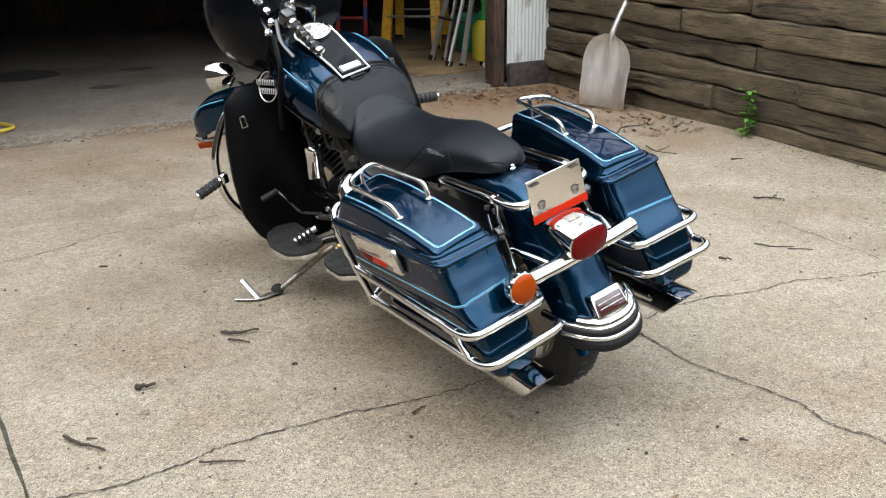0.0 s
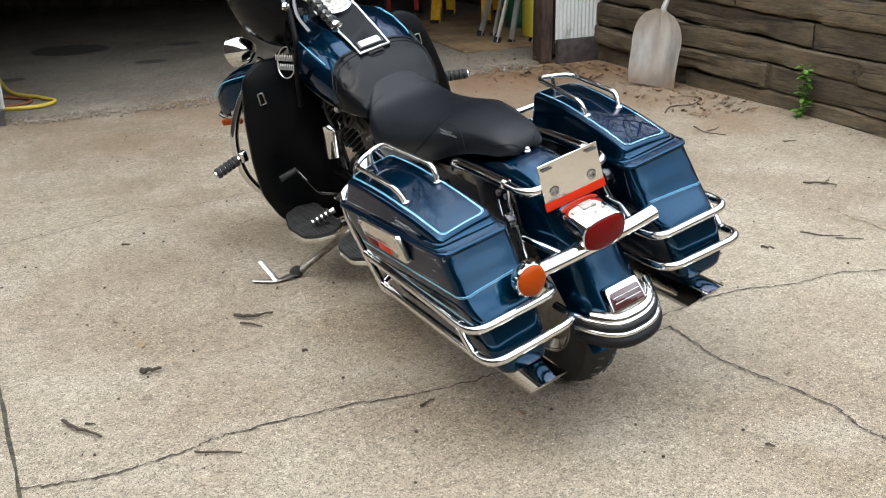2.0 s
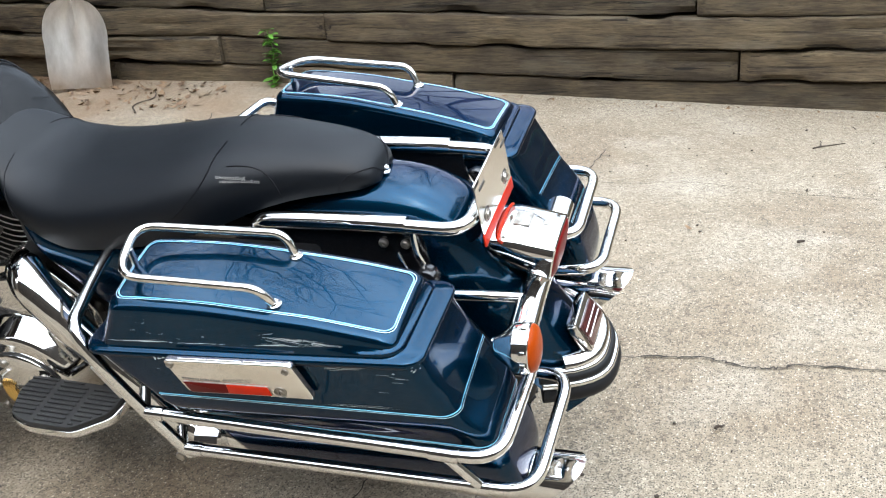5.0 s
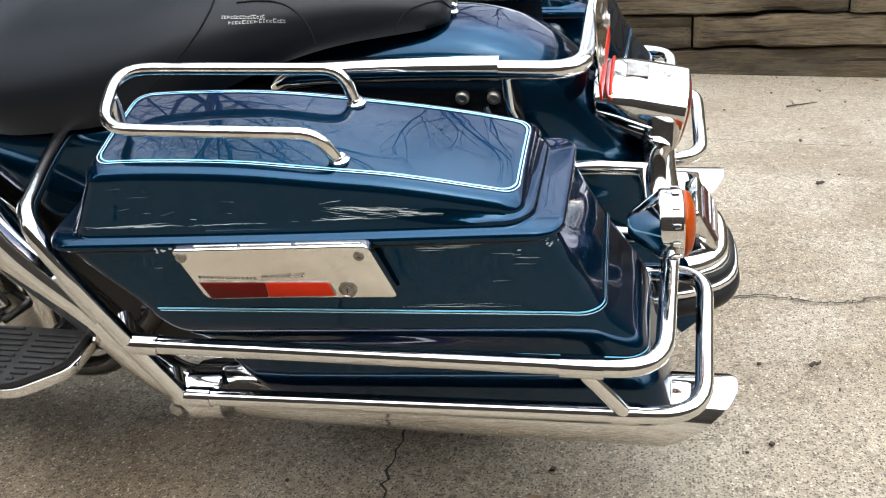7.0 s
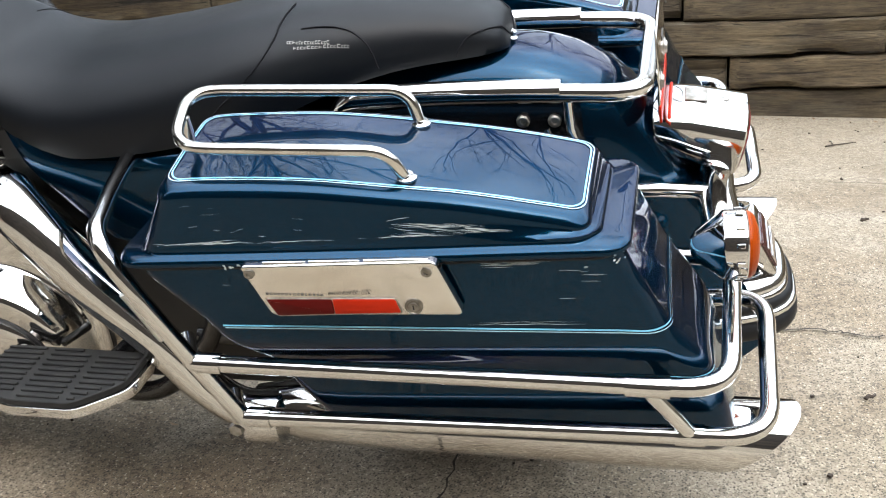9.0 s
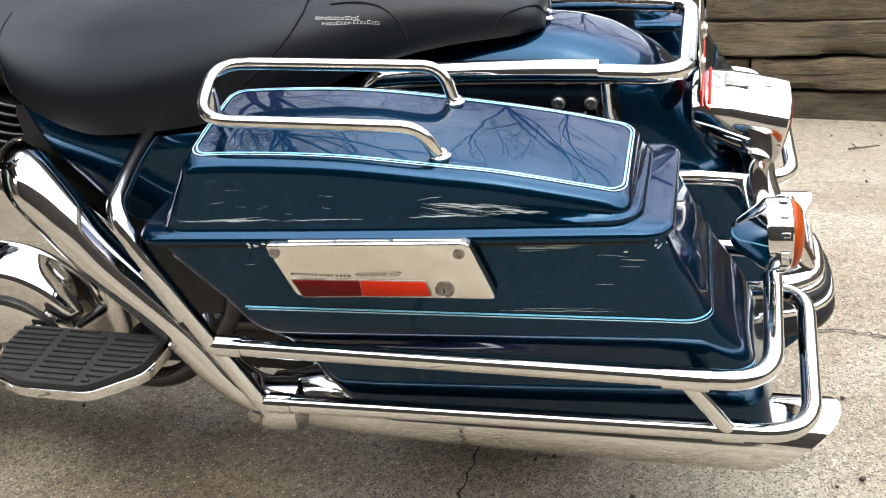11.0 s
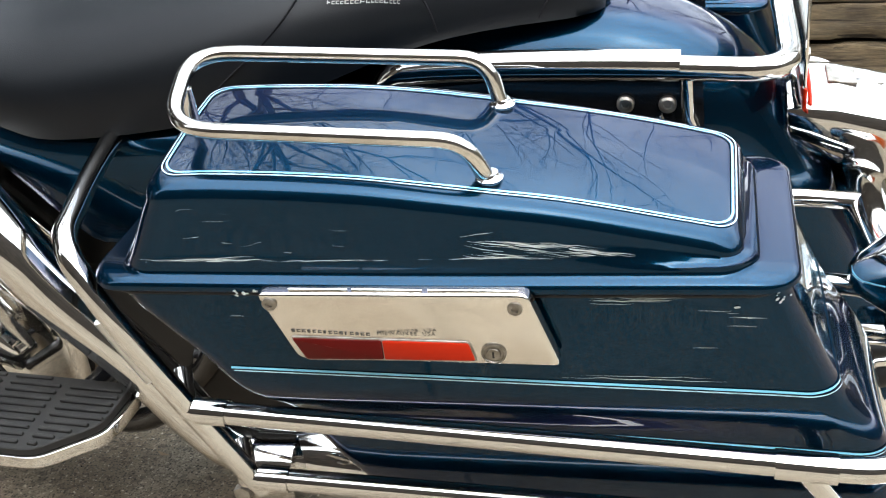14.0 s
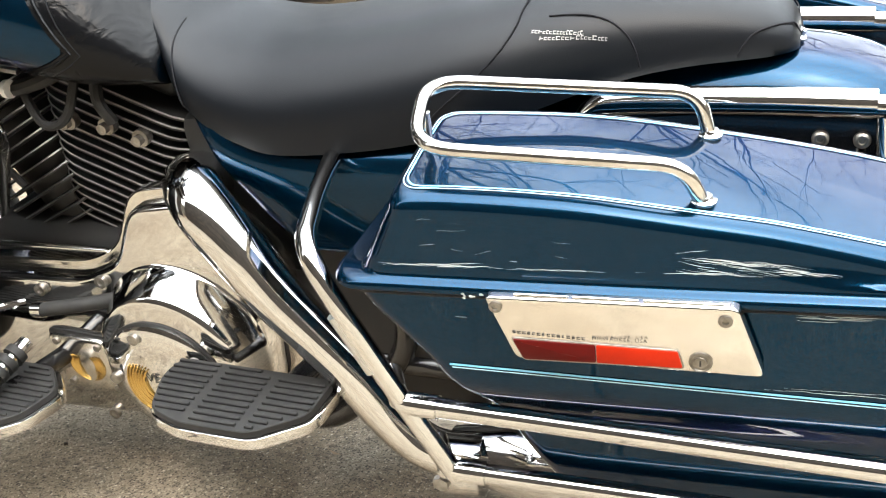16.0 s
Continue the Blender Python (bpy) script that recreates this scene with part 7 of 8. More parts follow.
# ---- trees above the wall, bare before leaf ----
def bare_tree(u, v, z, height, seed, lean=0.0):
    rnd = random.Random(seed)
    t = thing("bare_tree", "tall grey leafless tree with fine spreading branches", "tree", SITE @ pose(u, v, z), "bare trees")
    bt, bc = bmesh.new(), bmesh.new()

    def limb(b, start, way, length, r, depth):
        steps = 5 if depth < 2 else 3
        pts, p, w = [start], start.copy(), way.copy()
        for _ in range(steps):
            w = (w + Vector((rnd.gauss(0, 0.16), rnd.gauss(0, 0.16), rnd.gauss(0.06, 0.1)))).normalized()
            p = p + w * (length / steps)
            pts.append(p.copy())
        sweep(b, pts, lambda s: r * (1 - 0.62 * s), 7 if depth == 0 else (5 if depth < 3 else 3), cap=depth == 0)
        if depth >= 5:
            return
        for k in range((5, 6, 5, 4, 4)[depth]):
            i = rnd.randint(max(1, steps // 2), steps)
            a = rnd.uniform(0, 2 * math.pi)
            side = Vector((math.cos(a), math.sin(a), rnd.uniform(0.0, 0.7)))
            limb(bc, pts[i], (w * 0.55 + side * 0.75).normalized(), length * rnd.uniform(0.5, 0.75), r * 0.40, depth + 1)

    limb(bt, Vector((0, 0, -0.1)), Vector((lean, 0, 1)), height * 0.42, height * 0.013, 0)
    part("trunk", bt, M_BARK, t)
    part("crown", bc, M_BARK, t)


bare_tree(7.4, 5.2, 1.0, 16, 11)
bare_tree(10.2, 7.4, 1.0, 19, 17)
bare_tree(9.0, 1.8, 1.0, 12, 12)
bare_tree(11.5, -3.5, 1.0, 12, 13)
bare_tree(8.5, 9.5, 1.0, 14, 14)
bare_tree(1.2, 13.7, 0.0, 21, 21)
bare_tree(4.8, 14.2, 0.0, 19, 15)
bare_tree(-2.5, 15.5, 0.0, 22, 16)
for u_, v_, h_, k_ in ((-5.2, 14.6, 21, 31), (-0.6, 17.2, 24, 32), (3.2, 17.0, 23, 33), (-4.0, 19.0, 25, 34), (1.0, 20.5, 26, 35), (6.6, 16.5, 21, 36)):
    bare_tree(u_, v_, 0.0, h_, k_)

# plain wall added out of view across the drive, darkens the paint's reflections
wall_box("wall_house", (0.2, 34, 7.2), (-6.4, -6.0, 3.6), M_DARK_SCREEN, "added dark brown boarded screen, out of view, that darkens reflections in the paint")

# woods round the place, far behind everything
bm = bmesh.new()
for layer, (dist, base_h, seed) in enumerate(((26, 8.5, 3), (32, 11.5, 8))):
    ring_lo, ring_hi = [], []
    for k in range(361):
        a = 2 * math.pi * k / 360
        jag = noise.noise((9 * math.cos(a), 9 * math.sin(a), seed)) * 0.28 + noise.noise((40 * math.cos(a), 40 * math.sin(a), seed)) * 0.22 + noise.noise((130 * math.cos(a), 130 * math.sin(a), seed)) * 0.16
        d = dist * (1 + 0.06 * noise.noise((5 * math.cos(a), 5 * math.sin(a), seed + 1)))
        ring_lo.append(bm.verts.new((2 + d * math.cos(a), 2 + d * math.sin(a), -1)))
        ring_hi.append(bm.verts.new((2 + d * math.cos(a), 2 + d * math.sin(a), base_h * (1 + jag))))
    for k in range(360):
        bm.faces.new((ring_lo[k], ring_lo[k + 1], ring_hi[k + 1], ring_hi[k]))
solo("backdrop", bm, M_WOODS, SITE, "distant line of bare brown woods", "woods", "structure")

# lawn above the wall
bm = bmesh.new()
uu = [5.2, 5.5, 6, 7, 8.5, 11, 16, 30, 90, 400]
vv = [-400, -90, -30, -12, -6, -3, -1, 0.5, 2, 3.5, 5, 6.3]
gz = [[bm.verts.new((u, v, 0.93 + 0.05 * soft_step(5.2, 7, u) + 0.03 * noise.noise((u, v, 2)))) for v in vv] for u in uu]
for i in range(len(uu) - 1):
    for j in range(len(vv) - 1):
        bm.faces.new((gz[i][j], gz[i + 1][j], gz[i + 1][j + 1], gz[i][j + 1]))
solo("lawn", bm, M_TURF, SITE, "patchy early-spring lawn behind the timber retaining wall", "lawn", "structure")
bm = bmesh.new()
uu2 = [6.35, 7, 8.5, 11, 16, 30, 90, 400]
vv2 = [6.3, 8, 10, 14, 30, 100, 400]
gz = [[bm.verts.new((u, v, 0.98 + 0.03 * noise.noise((u, v, 2)))) for v in vv2] for u in uu2]
for i in range(len(uu2) - 1):
    for j in range(len(vv2) - 1):
        bm.faces.new((gz[i][j], gz[i + 1][j], gz[i + 1][j + 1], gz[i][j + 1]))
solo("lawn", bm, M_TURF, SITE, "patchy early-spring lawn beside the garage", "lawn", "structure")
rnd = random.Random(21)
bm = bmesh.new()
for _ in range(2600):
    u, v = 5.1 + abs(rnd.gauss(0, 0.5)), rnd.uniform(-1.5, 6.2)
    h, a, w = rnd.uniform(0.04, 0.14), rnd.uniform(0, 6.28), rnd.uniform(0.003, 0.006)
    dx, dy = math.cos(a), math.sin(a)
    b0 = Vector((u, v, 0.93))
    tip = b0 + Vector((dx * h * 0.5 - 0.02, dy * h * 0.5, h))
    mid = b0.lerp(tip, 0.55) + Vector((0, 0, h * 0.1))
    s = Vector((-dy, dx, 0)) * w
    v1, v2, v3, v4, v5 = (bm.verts.new(p) for p in (b0 - s, b0 + s, mid + s * 0.7, mid - s * 0.7, tip))
    bm.faces.new((v1, v2, v3, v4))
    bm.faces.new((v4, v3, v5))
solo("grass", bm, M_GRASS, SITE, "uneven green grass blades along the wall top", "grass", "stuff")
bm = bmesh.new()
for _ in range(16):
    u, v = 5.15 + rnd.uniform(0, 0.5), rnd.uniform(3.2, 6.0)
    lathe(bm, [(0.004, -0.1), (0.004, 0), (0.016, 0.006), (0.014, 0.014), (0.004, 0.018)], pose(u, v, 1.02 + rnd.uniform(0, 0.05)), 8)
solo("dandelions", bm, M_DANDELION, SITE, "small yellow dandelion flowers in the grass", "flower", "stuff")

# ---- things by the wall and in the garage ----
def scoop_shovel():
    s = thing("scoop_shovel", "worn aluminium scoop shovel standing against the timber wall", "shovel")
    b = bmesh.new()
    rows = []
    for i in range(17):
        f = i / 16                      # 0 at the tip on the ground, 1 at the neck
        z = 0.56 * f
        half = 0.182 * (1 + 0.03 * f) if f < 0.55 else 0.185 * math.sqrt(max(0.0, 1 - ((f - 0.55) / 0.455) ** 2.4)) + 0.004
        row = []
        for k in range(17):
            q = -1 + k / 8
            cup = 0.085 * (abs(q) ** 2.2) * soft_step(0.0, 0.5, f + 0.25)
            rib = 0.044 * math.exp(-abs(q / 0.20) ** 1.6) * soft_step(0.10, 0.90, f) - 0.012 * math.exp(-((abs(q) - 0.34) / 0.16) ** 2) * soft_step(0.3, 0.9, f)
            back = 0.05 * f ** 5
            wear = 0.006 * noise.noise((k * 0.7, 0, 3)) if i == 0 else 0
            row.append(Vector((half * q, -cup + 0.09 - rib - back, z + wear)))
        rows.append(row)
    front = [[b.verts.new(p) for p in r_] for r_ in rows]
    rear = [[b.verts.new(p + Vector((0, 0.003, 0))) for p in r_] for r_ in rows]
    for i in range(16):
        for k in range(16):
            b.faces.new((front[i][k], front[i][k + 1], front[i + 1][k + 1], front[i + 1][k]))
            b.faces.new((rear[i][k], rear[i + 1][k], rear[i + 1][k + 1], rear[i][k + 1]))
    loop = [(0, k) for k in range(17)] + [(i, 16) for i in range(1, 17)] + [(16, k) for k in range(15, -1, -1)] + [(i, 0) for i in range(15, 0, -1)]
    for (a, c), (d, e) in zip(loop, loop[1:] + loop[:1]):
        b.faces.new((front[a][c], rear[a][c], rear[d][e], front[d][e]))
    part("scoop", b, M_SHOVEL, s, "dented aluminium scoop", 60)
    b = bmesh.new()
    sweep(b, spline([(0, 0.045, 0.46), (0, 0.03, 0.55), (0.022, 0.05, 0.67), (0.048, 0.09, 0.8)], 5), lambda t: 0.006 + 0.017 * min(1.0, t * 3) - 0.005 * t, 12)
    part("socket", b, M_SHOVEL, s, "aluminium handle socket")
    b = bmesh.new()
    sweep(b, [(0.045, 0.084, 0.78), (0.16, 0.20, 1.35)], 0.0165, 10)
    part("handle", b, M_STEEL, s, "grey weathered handle")
    b = bmesh.new()
    sweep(b, fillet([(0.16, 0.20, 1.35), (0.115, 0.215, 1.40), (0.125, 0.23, 1.48), (0.235, 0.23, 1.48), (0.225, 0.215, 1.40), (0.16, 0.20, 1.35)], 0.03), 0.011, 8)
    part("grip", b, M_BLACK, s)
    return s


shovel = scoop_shovel()
shovel.matrix_world = SITE @ pose(4.72, 5.2, 0.02) @ pose(0, 0, 0, -5, 5, -62)


def stepladder(label, height, spread, width, rail, material, steps, step_mat):
    """An A-frame ladder, front to -y, feet on z = 0."""
    t = thing("stepladder", label, "ladder")
    for sx in (-1, 1):
        for back in (0, 1):
            b = bmesh.new()
            y0 = spread / 2 if back else -spread / 2
            top = Vector((sx * width * 0.33, y0 * 0.12, height))
            foot = Vector((sx * width * 0.5, y0, 0.0))
            d = (top - foot)
            m = Matrix.Translation((top + foot) / 2) @ d.to_track_quat("Z", "Y").to_matrix().to_4x4()
            box(b, (rail * 0.95 if material is M_YELLOW else rail * 0.5, rail * (0.4 if material is M_YELLOW else 1), d.length), m, 0.003, 1)
            leg = part("rail", b, material, t)
            b = bmesh.new()
            box(b, (rail * 0.8, rail * 1.25, 0.05), pose(foot.x, foot.y, 0.022), 0.004, 1)
            part("foot", b, M_RUBBER, leg)
    for k in range(steps):
        f = (k + 1) / (steps + 0.6)
        b = bmesh.new()
        wd = width * (1 - 0.34 * f)
        box(b, (wd, 0.085, 0.02), pose(0, -spread / 2 * (1 - 0.88 * f), height * f), 0.003, 1)
        part("step", b, step_mat, t)
        b = bmesh.new()
        box(b, (wd, 0.03, 0.02), pose(0, spread / 2 * (1 - 0.88 * f), height * f), 0.003, 1)
        part("brace", b, step_mat, t)
    b = bmesh.new()
    box(b, (width * 0.75, 0.16, 0.05), pose(0, 0, height), 0.008)
    part("cap", b, material, t)
    return t


lad1 = stepladder("yellow fibreglass stepladder with grey steps in the garage", 1.9, 0.95, 0.55, 0.11, M_YELLOW, 5, M_STEEL)
lad1.matrix_world = SITE @ pose(5.42, 9.2, 0.055, 0, 0, -38)
lad2 = stepladder("small aluminium stepladder with dark steps", 1.5, 0.14, 0.46, 0.05, M_ALU, 3, M_RUBBER)
lad2.matrix_world = SITE @ pose(4.84, 7.62, 0.06, 0, 0, -100) @ pose(0, 0, 0, -13, 0, 0)

sprayer = thing("garden_sprayer", "yellow plastic garden sprayer with a green pump top", "sprayer", SITE @ pose(5.22, 7.55, 0.072))
bm = bmesh.new()
lathe(bm, [(0.07, 0.0), (0.10, 0.01), (0.108, 0.03), (0.108, 0.30), (0.10, 0.34), (0.06, 0.385), (0.045, 0.39)], seg=28)
part("tank", bm, M_YELLOW_TANK, sprayer)
bm = bmesh.new()
lathe(bm, [(0.05, 0.38), (0.054, 0.40), (0.05, 0.45), (0.03, 0.47), (0.022, 0.48), (0.022, 0.55), (0.03, 0.56), (0.02, 0.6)], seg=20)
part("pump_cap", bm, M_GREEN_BRIGHT, sprayer, "bright green pump cap")
bm = bmesh.new()
sweep(bm, fillet([(-0.05, 0, 0.60), (0.05, 0, 0.60)], 0.01), 0.012, 8)
part("handle", bm, M_GREEN_BRIGHT, sprayer)
bm = bmesh.new()
sweep(bm, spline([(0.05, -0.06, 0.36), (0.13, -0.08, 0.25), (0.12, -0.10, 0.08), (0.0, -0.15, 0.02), (-0.12, -0.2, 0.012)], 6), 0.008, 8)
part("hose", bm, M_BLACK, sprayer)

bottle = thing("plastic_bottle", "small white plastic bottle lying among dead leaves", "bottle", SITE @ pose(5.03, 7.06, 0.075, 0, 72, 150))
bm = bmesh.new()
lathe(bm, [(0.02, 0), (0.034, 0.006), (0.034, 0.09), (0.015, 0.12), (0.014, 0.13)], seg=16)
part("body", bm, M_WHITE, bottle)
bm = bmesh.new()
lathe(bm, [(0.019, 0.125), (0.019, 0.15), (0.012, 0.152)], seg=14)
part("cap", bm, M_BLACK, bottle)

bucket = thing("bucket", "dark green plastic bucket behind the ladder", "bucket", SITE @ pose(5.50, 8.25, 0.072))
bm = bmesh.new()
lathe(bm, [(0.13, 0.0), (0.14, 0.012), (0.185, 0.34), (0.195, 0.345), (0.195, 0.37), (0.18, 0.37), (0.13, 0.02)], seg=30)
part("pail", bm, M_GREEN, bucket)
bm = bmesh.new()
sweep(bm, [(0.19 * math.cos(a), 0.06, 0.35 + 0.0 + 0.10 * math.sin(a)) for a in np.linspace(0, math.pi, 14)], 0.004, 6)
part("bail", bm, M_STEEL, bucket)

level = thing("hand_truck", "red painted steel hand truck standing in the dark garage", "hand truck", SITE @ pose(4.95, 9.9, 0.055, 0, 0, -30))
for sx in (-0.16, 0.16):
    bm = bmesh.new()
    box(bm, (0.05, 0.035, 1.3), pose(sx, 0.12, 0.70, -7, 0, 0), 0.006)
    rail = part("rail", bm, M_REDPAINT, level)
    bm = bmesh.new()
    box(bm, (0.046, 0.037, 0.14), pose(sx, 0.068, 0.30, -7, 0, 0), 0.003)
    part("label", bm, M_BLUEPAINT, rail, "dark blue worn label")
bm = bmesh.new()
box(bm, (0.38, 0.24, 0.012), pose(0, -0.08, 0.012), 0.003)
part("toe_plate", bm, M_STEEL, level)
for k in range(3):
    bm = bmesh.new()
    box(bm, (0.30, 0.03, 0.03), pose(0, 0.08 + 0.05 * k, 0.25 + k * 0.4), 0.004)
    part("crossbar", bm, M_REDPAINT, level)
for sx in (-0.2, 0.2):
    bm = bmesh.new()
    lathe(bm, [(0.03, -0.025), (0.11, -0.025), (0.12, 0.0), (0.11, 0.025), (0.03, 0.025)], pose(sx, 0.17, 0.12, 0, 90, 0), 20)
    part("wheel", bm, M_RUBBER, level)

bm = bmesh.new()
slab(bm, [(4.22, 7.09), (6.1, 7.12), (6.1, 9.4), (4.5, 9.2)], 0.014, pose(0, 0, 0.057), 0.003)
solo("plywood_sheet", bm, M_PLY, SITE, "worn plywood sheet lying on the garage floor", "sheet")

bm = bmesh.new()
sweep(bm, spline([(0.50, 7.6, 0.14), (0.56, 7.25, 0.075), (0.72, 6.98, 0.071), (0.80, 6.78, 0.071), (0.70, 6.66, 0.071), (0.52, 6.66, 0.071), (0.3, 6.75, 0.071)], 8), 0.014, 8)
solo("yellow_hose", bm, M_HOSE, SITE, "yellow hose lying in a loop by the door post", "hose")
bm = bmesh.new()
sweep(bm, spline([(0.42, 7.15, 0.07), (0.58, 7.05, 0.07), (0.66, 6.92, 0.07), (0.6, 6.8, 0.07), (0.45, 6.78, 0.07), (0.3, 6.8, 0.07)], 8), 0.011, 8)
solo("brown_hose", bm, M_HOSE_RED, SITE, "red-brown hose coiled on the garage floor", "hose")


# the dark machine parked inside the garage
def parked_machine(m):
    t = thing("parked_motorcycle", "dark motorcycle with chrome bars parked inside the unlit garage", "motorcycle", m)
    for y, nm in ((0, "rear_wheel"), (1.58, "front_wheel")):
        b = bmesh.new()
        lathe(b, [(0.20, -0.05), (0.28, -0.06), (0.315, -0.04), (0.325, 0), (0.315, 0.04), (0.28, 0.06), (0.20, 0.05)], pose(0, y, 0.325, 0, 90, 0), 36)
        w = part(nm, b, M_RUBBER, t)
        b = bmesh.new()
        lathe(b, [(0.02, -0.05), (0.05, -0.045), (0.19, -0.04), (0.205, -0.05), (0.205, 0.05), (0.19, 0.04), (0.05, 0.045), (0.02, 0.05)], pose(0, y, 0.325, 0, 90, 0), 30)
        part("rim", b, M_STEEL, w)
    b = bmesh.new()
    rows = [(-0.15, 0.75, 0.10, 0.10), (0.1, 0.76, 0.13, 0.12), (0.45, 0.74, 0.16, 0.14), (0.7, 0.80, 0.13, 0.16)]
    loft(b, [[Vector((hw * math.cos(a), y, z - d + d * (math.sin(a) if math.sin(a) > 0 else 0.5 * math.sin(a)))) for a in np.linspace(0, 2 * math.pi, 17)[:-1]] for y, z, hw, d in rows])
    part("seat", b, M_VINYL, t)
    b = bmesh.new()
    rows = [(0.68, 0.92, 0.10), (0.8, 0.98, 0.17), (1.0, 1.0, 0.19), (1.2, 1.0, 0.13)]
    loft(b, [[Vector((hw * math.cos(a), y, z - 0.11 + 0.11 * math.sin(a))) for a in np.linspace(0, 2 * math.pi, 17)[:-1]] for y, z, hw in rows])
    part("tank", b, M_BLACK, t)
    b = bmesh.new()
    box(b, (0.30, 0.55, 0.36), pose(0, 0.88, 0.5), 0.06, 3)
    part("engine", b, M_ENGINE, t)
    for sx in (-1, 1):
        b = bmesh.new()
        sweep(b, [(sx * 0.1, 1.58, 0.33), (sx * 0.1, 1.27, 1.0)], 0.024, 10)
        part("fork_leg", b, M_CHROME, t)
        b = bmesh.new()
        sweep(b, spline([(sx * 0.04, 1.22, 1.06), (sx * 0.22, 1.2, 1.18), (sx * 0.36, 1.05, 1.12), (sx * 0.42, 0.92, 1.07)], 6), 0.012, 10)
        part("handlebar", b, M_CHROME, t)
        b = bmesh.new()
        sweep(b, fillet([(sx * 0.3, 1.1, 1.14), (sx * 0.36, 1.14, 1.26), (sx * 0.44, 1.13, 1.3)], 0.03), 0.006, 8)
        st = part("mirror_stem", b, M_CHROME, t)
        b = bmesh.new()
        lathe(b, [(0.01, -0.012), (0.05, -0.01), (0.055, 0.0), (0.045, 0.01)], pose(sx * 0.47, 1.13, 1.31, 90, 0, 0), 20)
        part("mirror", b, M_CHROME, st)
        b = bmesh.new()
        sweep(b, [(sx * 0.2, 0.7, 0.28), (sx * 0.21, -0.4, 0.30)], 0.045, 12)
        part("muffler", b, M_CHROME, t)
        b = bmesh.new()
        lathe(b, [(0.02, -0.05), (0.05, -0.03), (0.055, 0.02), (0.045, 0.035), (0.0, 0.04)], pose(sx * 0.18, 1.42, 0.86, -90, 0, 0), 20)
        part("spot_lamp", b, M_CHROME, t)
    b = bmesh.new()
    lathe(b, [(0.02, -0.12), (0.08, -0.08), (0.1, 0.0), (0.1, 0.03), (0.05, 0.05)], pose(0, 1.42, 0.9, -90, 0, 0), 24)
    part("headlamp", b, M_CHROME, t)
    for y0, z0, nm in ((0.0, 0.325, "rear_fender"), (1.58, 0.325, "front_fender")):
        b = bmesh.new()
        rings = []
        for a in np.linspace(10 if y0 else -15, 200 if y0 else 150, 16):
            c = Vector((0, y0 + 0.37 * math.cos(radians(a)), z0 + 0.37 * math.sin(radians(a))))
            o = Vector((0, math.cos(radians(a)), math.sin(radians(a))))
            rings.append([c + Vector((0.09 * q, 0, 0)) - o * (0.05 * abs(q) ** 2.5) for q in np.linspace(-1, 1, 9)] +
                         [c + Vector((0.085 * q, 0, 0)) - o * (0.05 * abs(q) ** 2.5 + 0.006) for q in np.linspace(1, -1, 9)])
        loft(b, rings)
        part(nm, b, M_BLACK, t)
    b = bmesh.new()
    sweep(b, [(-0.05, 0.8, 0.3), (-0.25, 0.75, 0.02)], 0.012, 8)
    part("stand", b, M_STEEL, t)
    return t


parked_machine(SITE @ pose(3.75, 11.2, 0.055, 0, -8, 172))

# plant at the foot of the wall
plant = thing("weed", "small bright green weed growing at the foot of the wall", "plant", SITE @ pose(4.98, 3.98, 0.0))
bm = bmesh.new()
stem_pts = spline([(0, 0, -0.02), (-0.01, 0.01, 0.1), (0.0, -0.005, 0.2), (-0.02, 0.01, 0.33)], 5)
sweep(bm, stem_pts, lambda s: 0.005 * (1 - 0.6 * s), 6)
part("stem", bm, M_LEAF, plant)
rnd = random.Random(31)
leaf_bm = bmesh.new()
out = []
for k in range(6):
    s = k / 5
    out.append((0.5 * math.sin(math.pi * s) ** 0.8 * 0.6, s))
left_v = [leaf_bm.verts.new((-w, y, 0.12 * w - 0.25 * y * y)) for w, y in out]
mid_v = [leaf_bm.verts.new((0, y, -0.02 - 0.25 * y * y)) for w, y in out]
right_v = [leaf_bm.verts.new((w, y, 0.12 * w - 0.25 * y * y)) for w, y in out]
for a, b in ((left_v, mid_v), (mid_v, right_v)):
    for k in range(5):
        leaf_bm.faces.new((a[k], a[k + 1], b[k + 1], b[k]))
bmesh.ops.remove_doubles(leaf_bm, verts=leaf_bm.verts[:], dist=0.001)
leaf_mesh = mesh_of("leaf", leaf_bm, M_LEAF, 80)
for k in range(72):
    z = rnd.uniform(0.0, 0.33) ** 1.0
    size = rnd.uniform(0.036, 0.062) * (1.25 if z < 0.08 else 1)
    leaf = new("leaf", leaf_mesh)
    leaf.parent = plant
    leaf.matrix_local = pose(rnd.gauss(0, 0.008), rnd.gauss(0, 0.008), z, rnd.uniform(-20, 40), rnd.uniform(-15, 15), rnd.uniform(0, 360)) @ Matrix.Diagonal((size, size, size, 1))


# twigs and litter on the drive
def twig(points, r, seed):
    r = r * (0.72 if points[0][0] > 2.5 else 0.9)
    rnd = random.Random(seed)
    pts = []
    for p in spline([(u, v, dip(u, v) + r + 0.004) for u, v in points], 4):
        pts.append(p + Vector((rnd.gauss(0, r * 0.4), rnd.gauss(0, r * 0.4), abs(rnd.gauss(0, r * 0.3)))))
    b = bmesh.new()
    sweep(b, pts, lambda s: r * (1 - 0.45 * s) * rnd.uniform(0.8, 1.15), 6)
    solo("twig", b, M_TWIG, SITE, "short dry brown twig lying on the concrete", "twig", group="twigs on the drive")


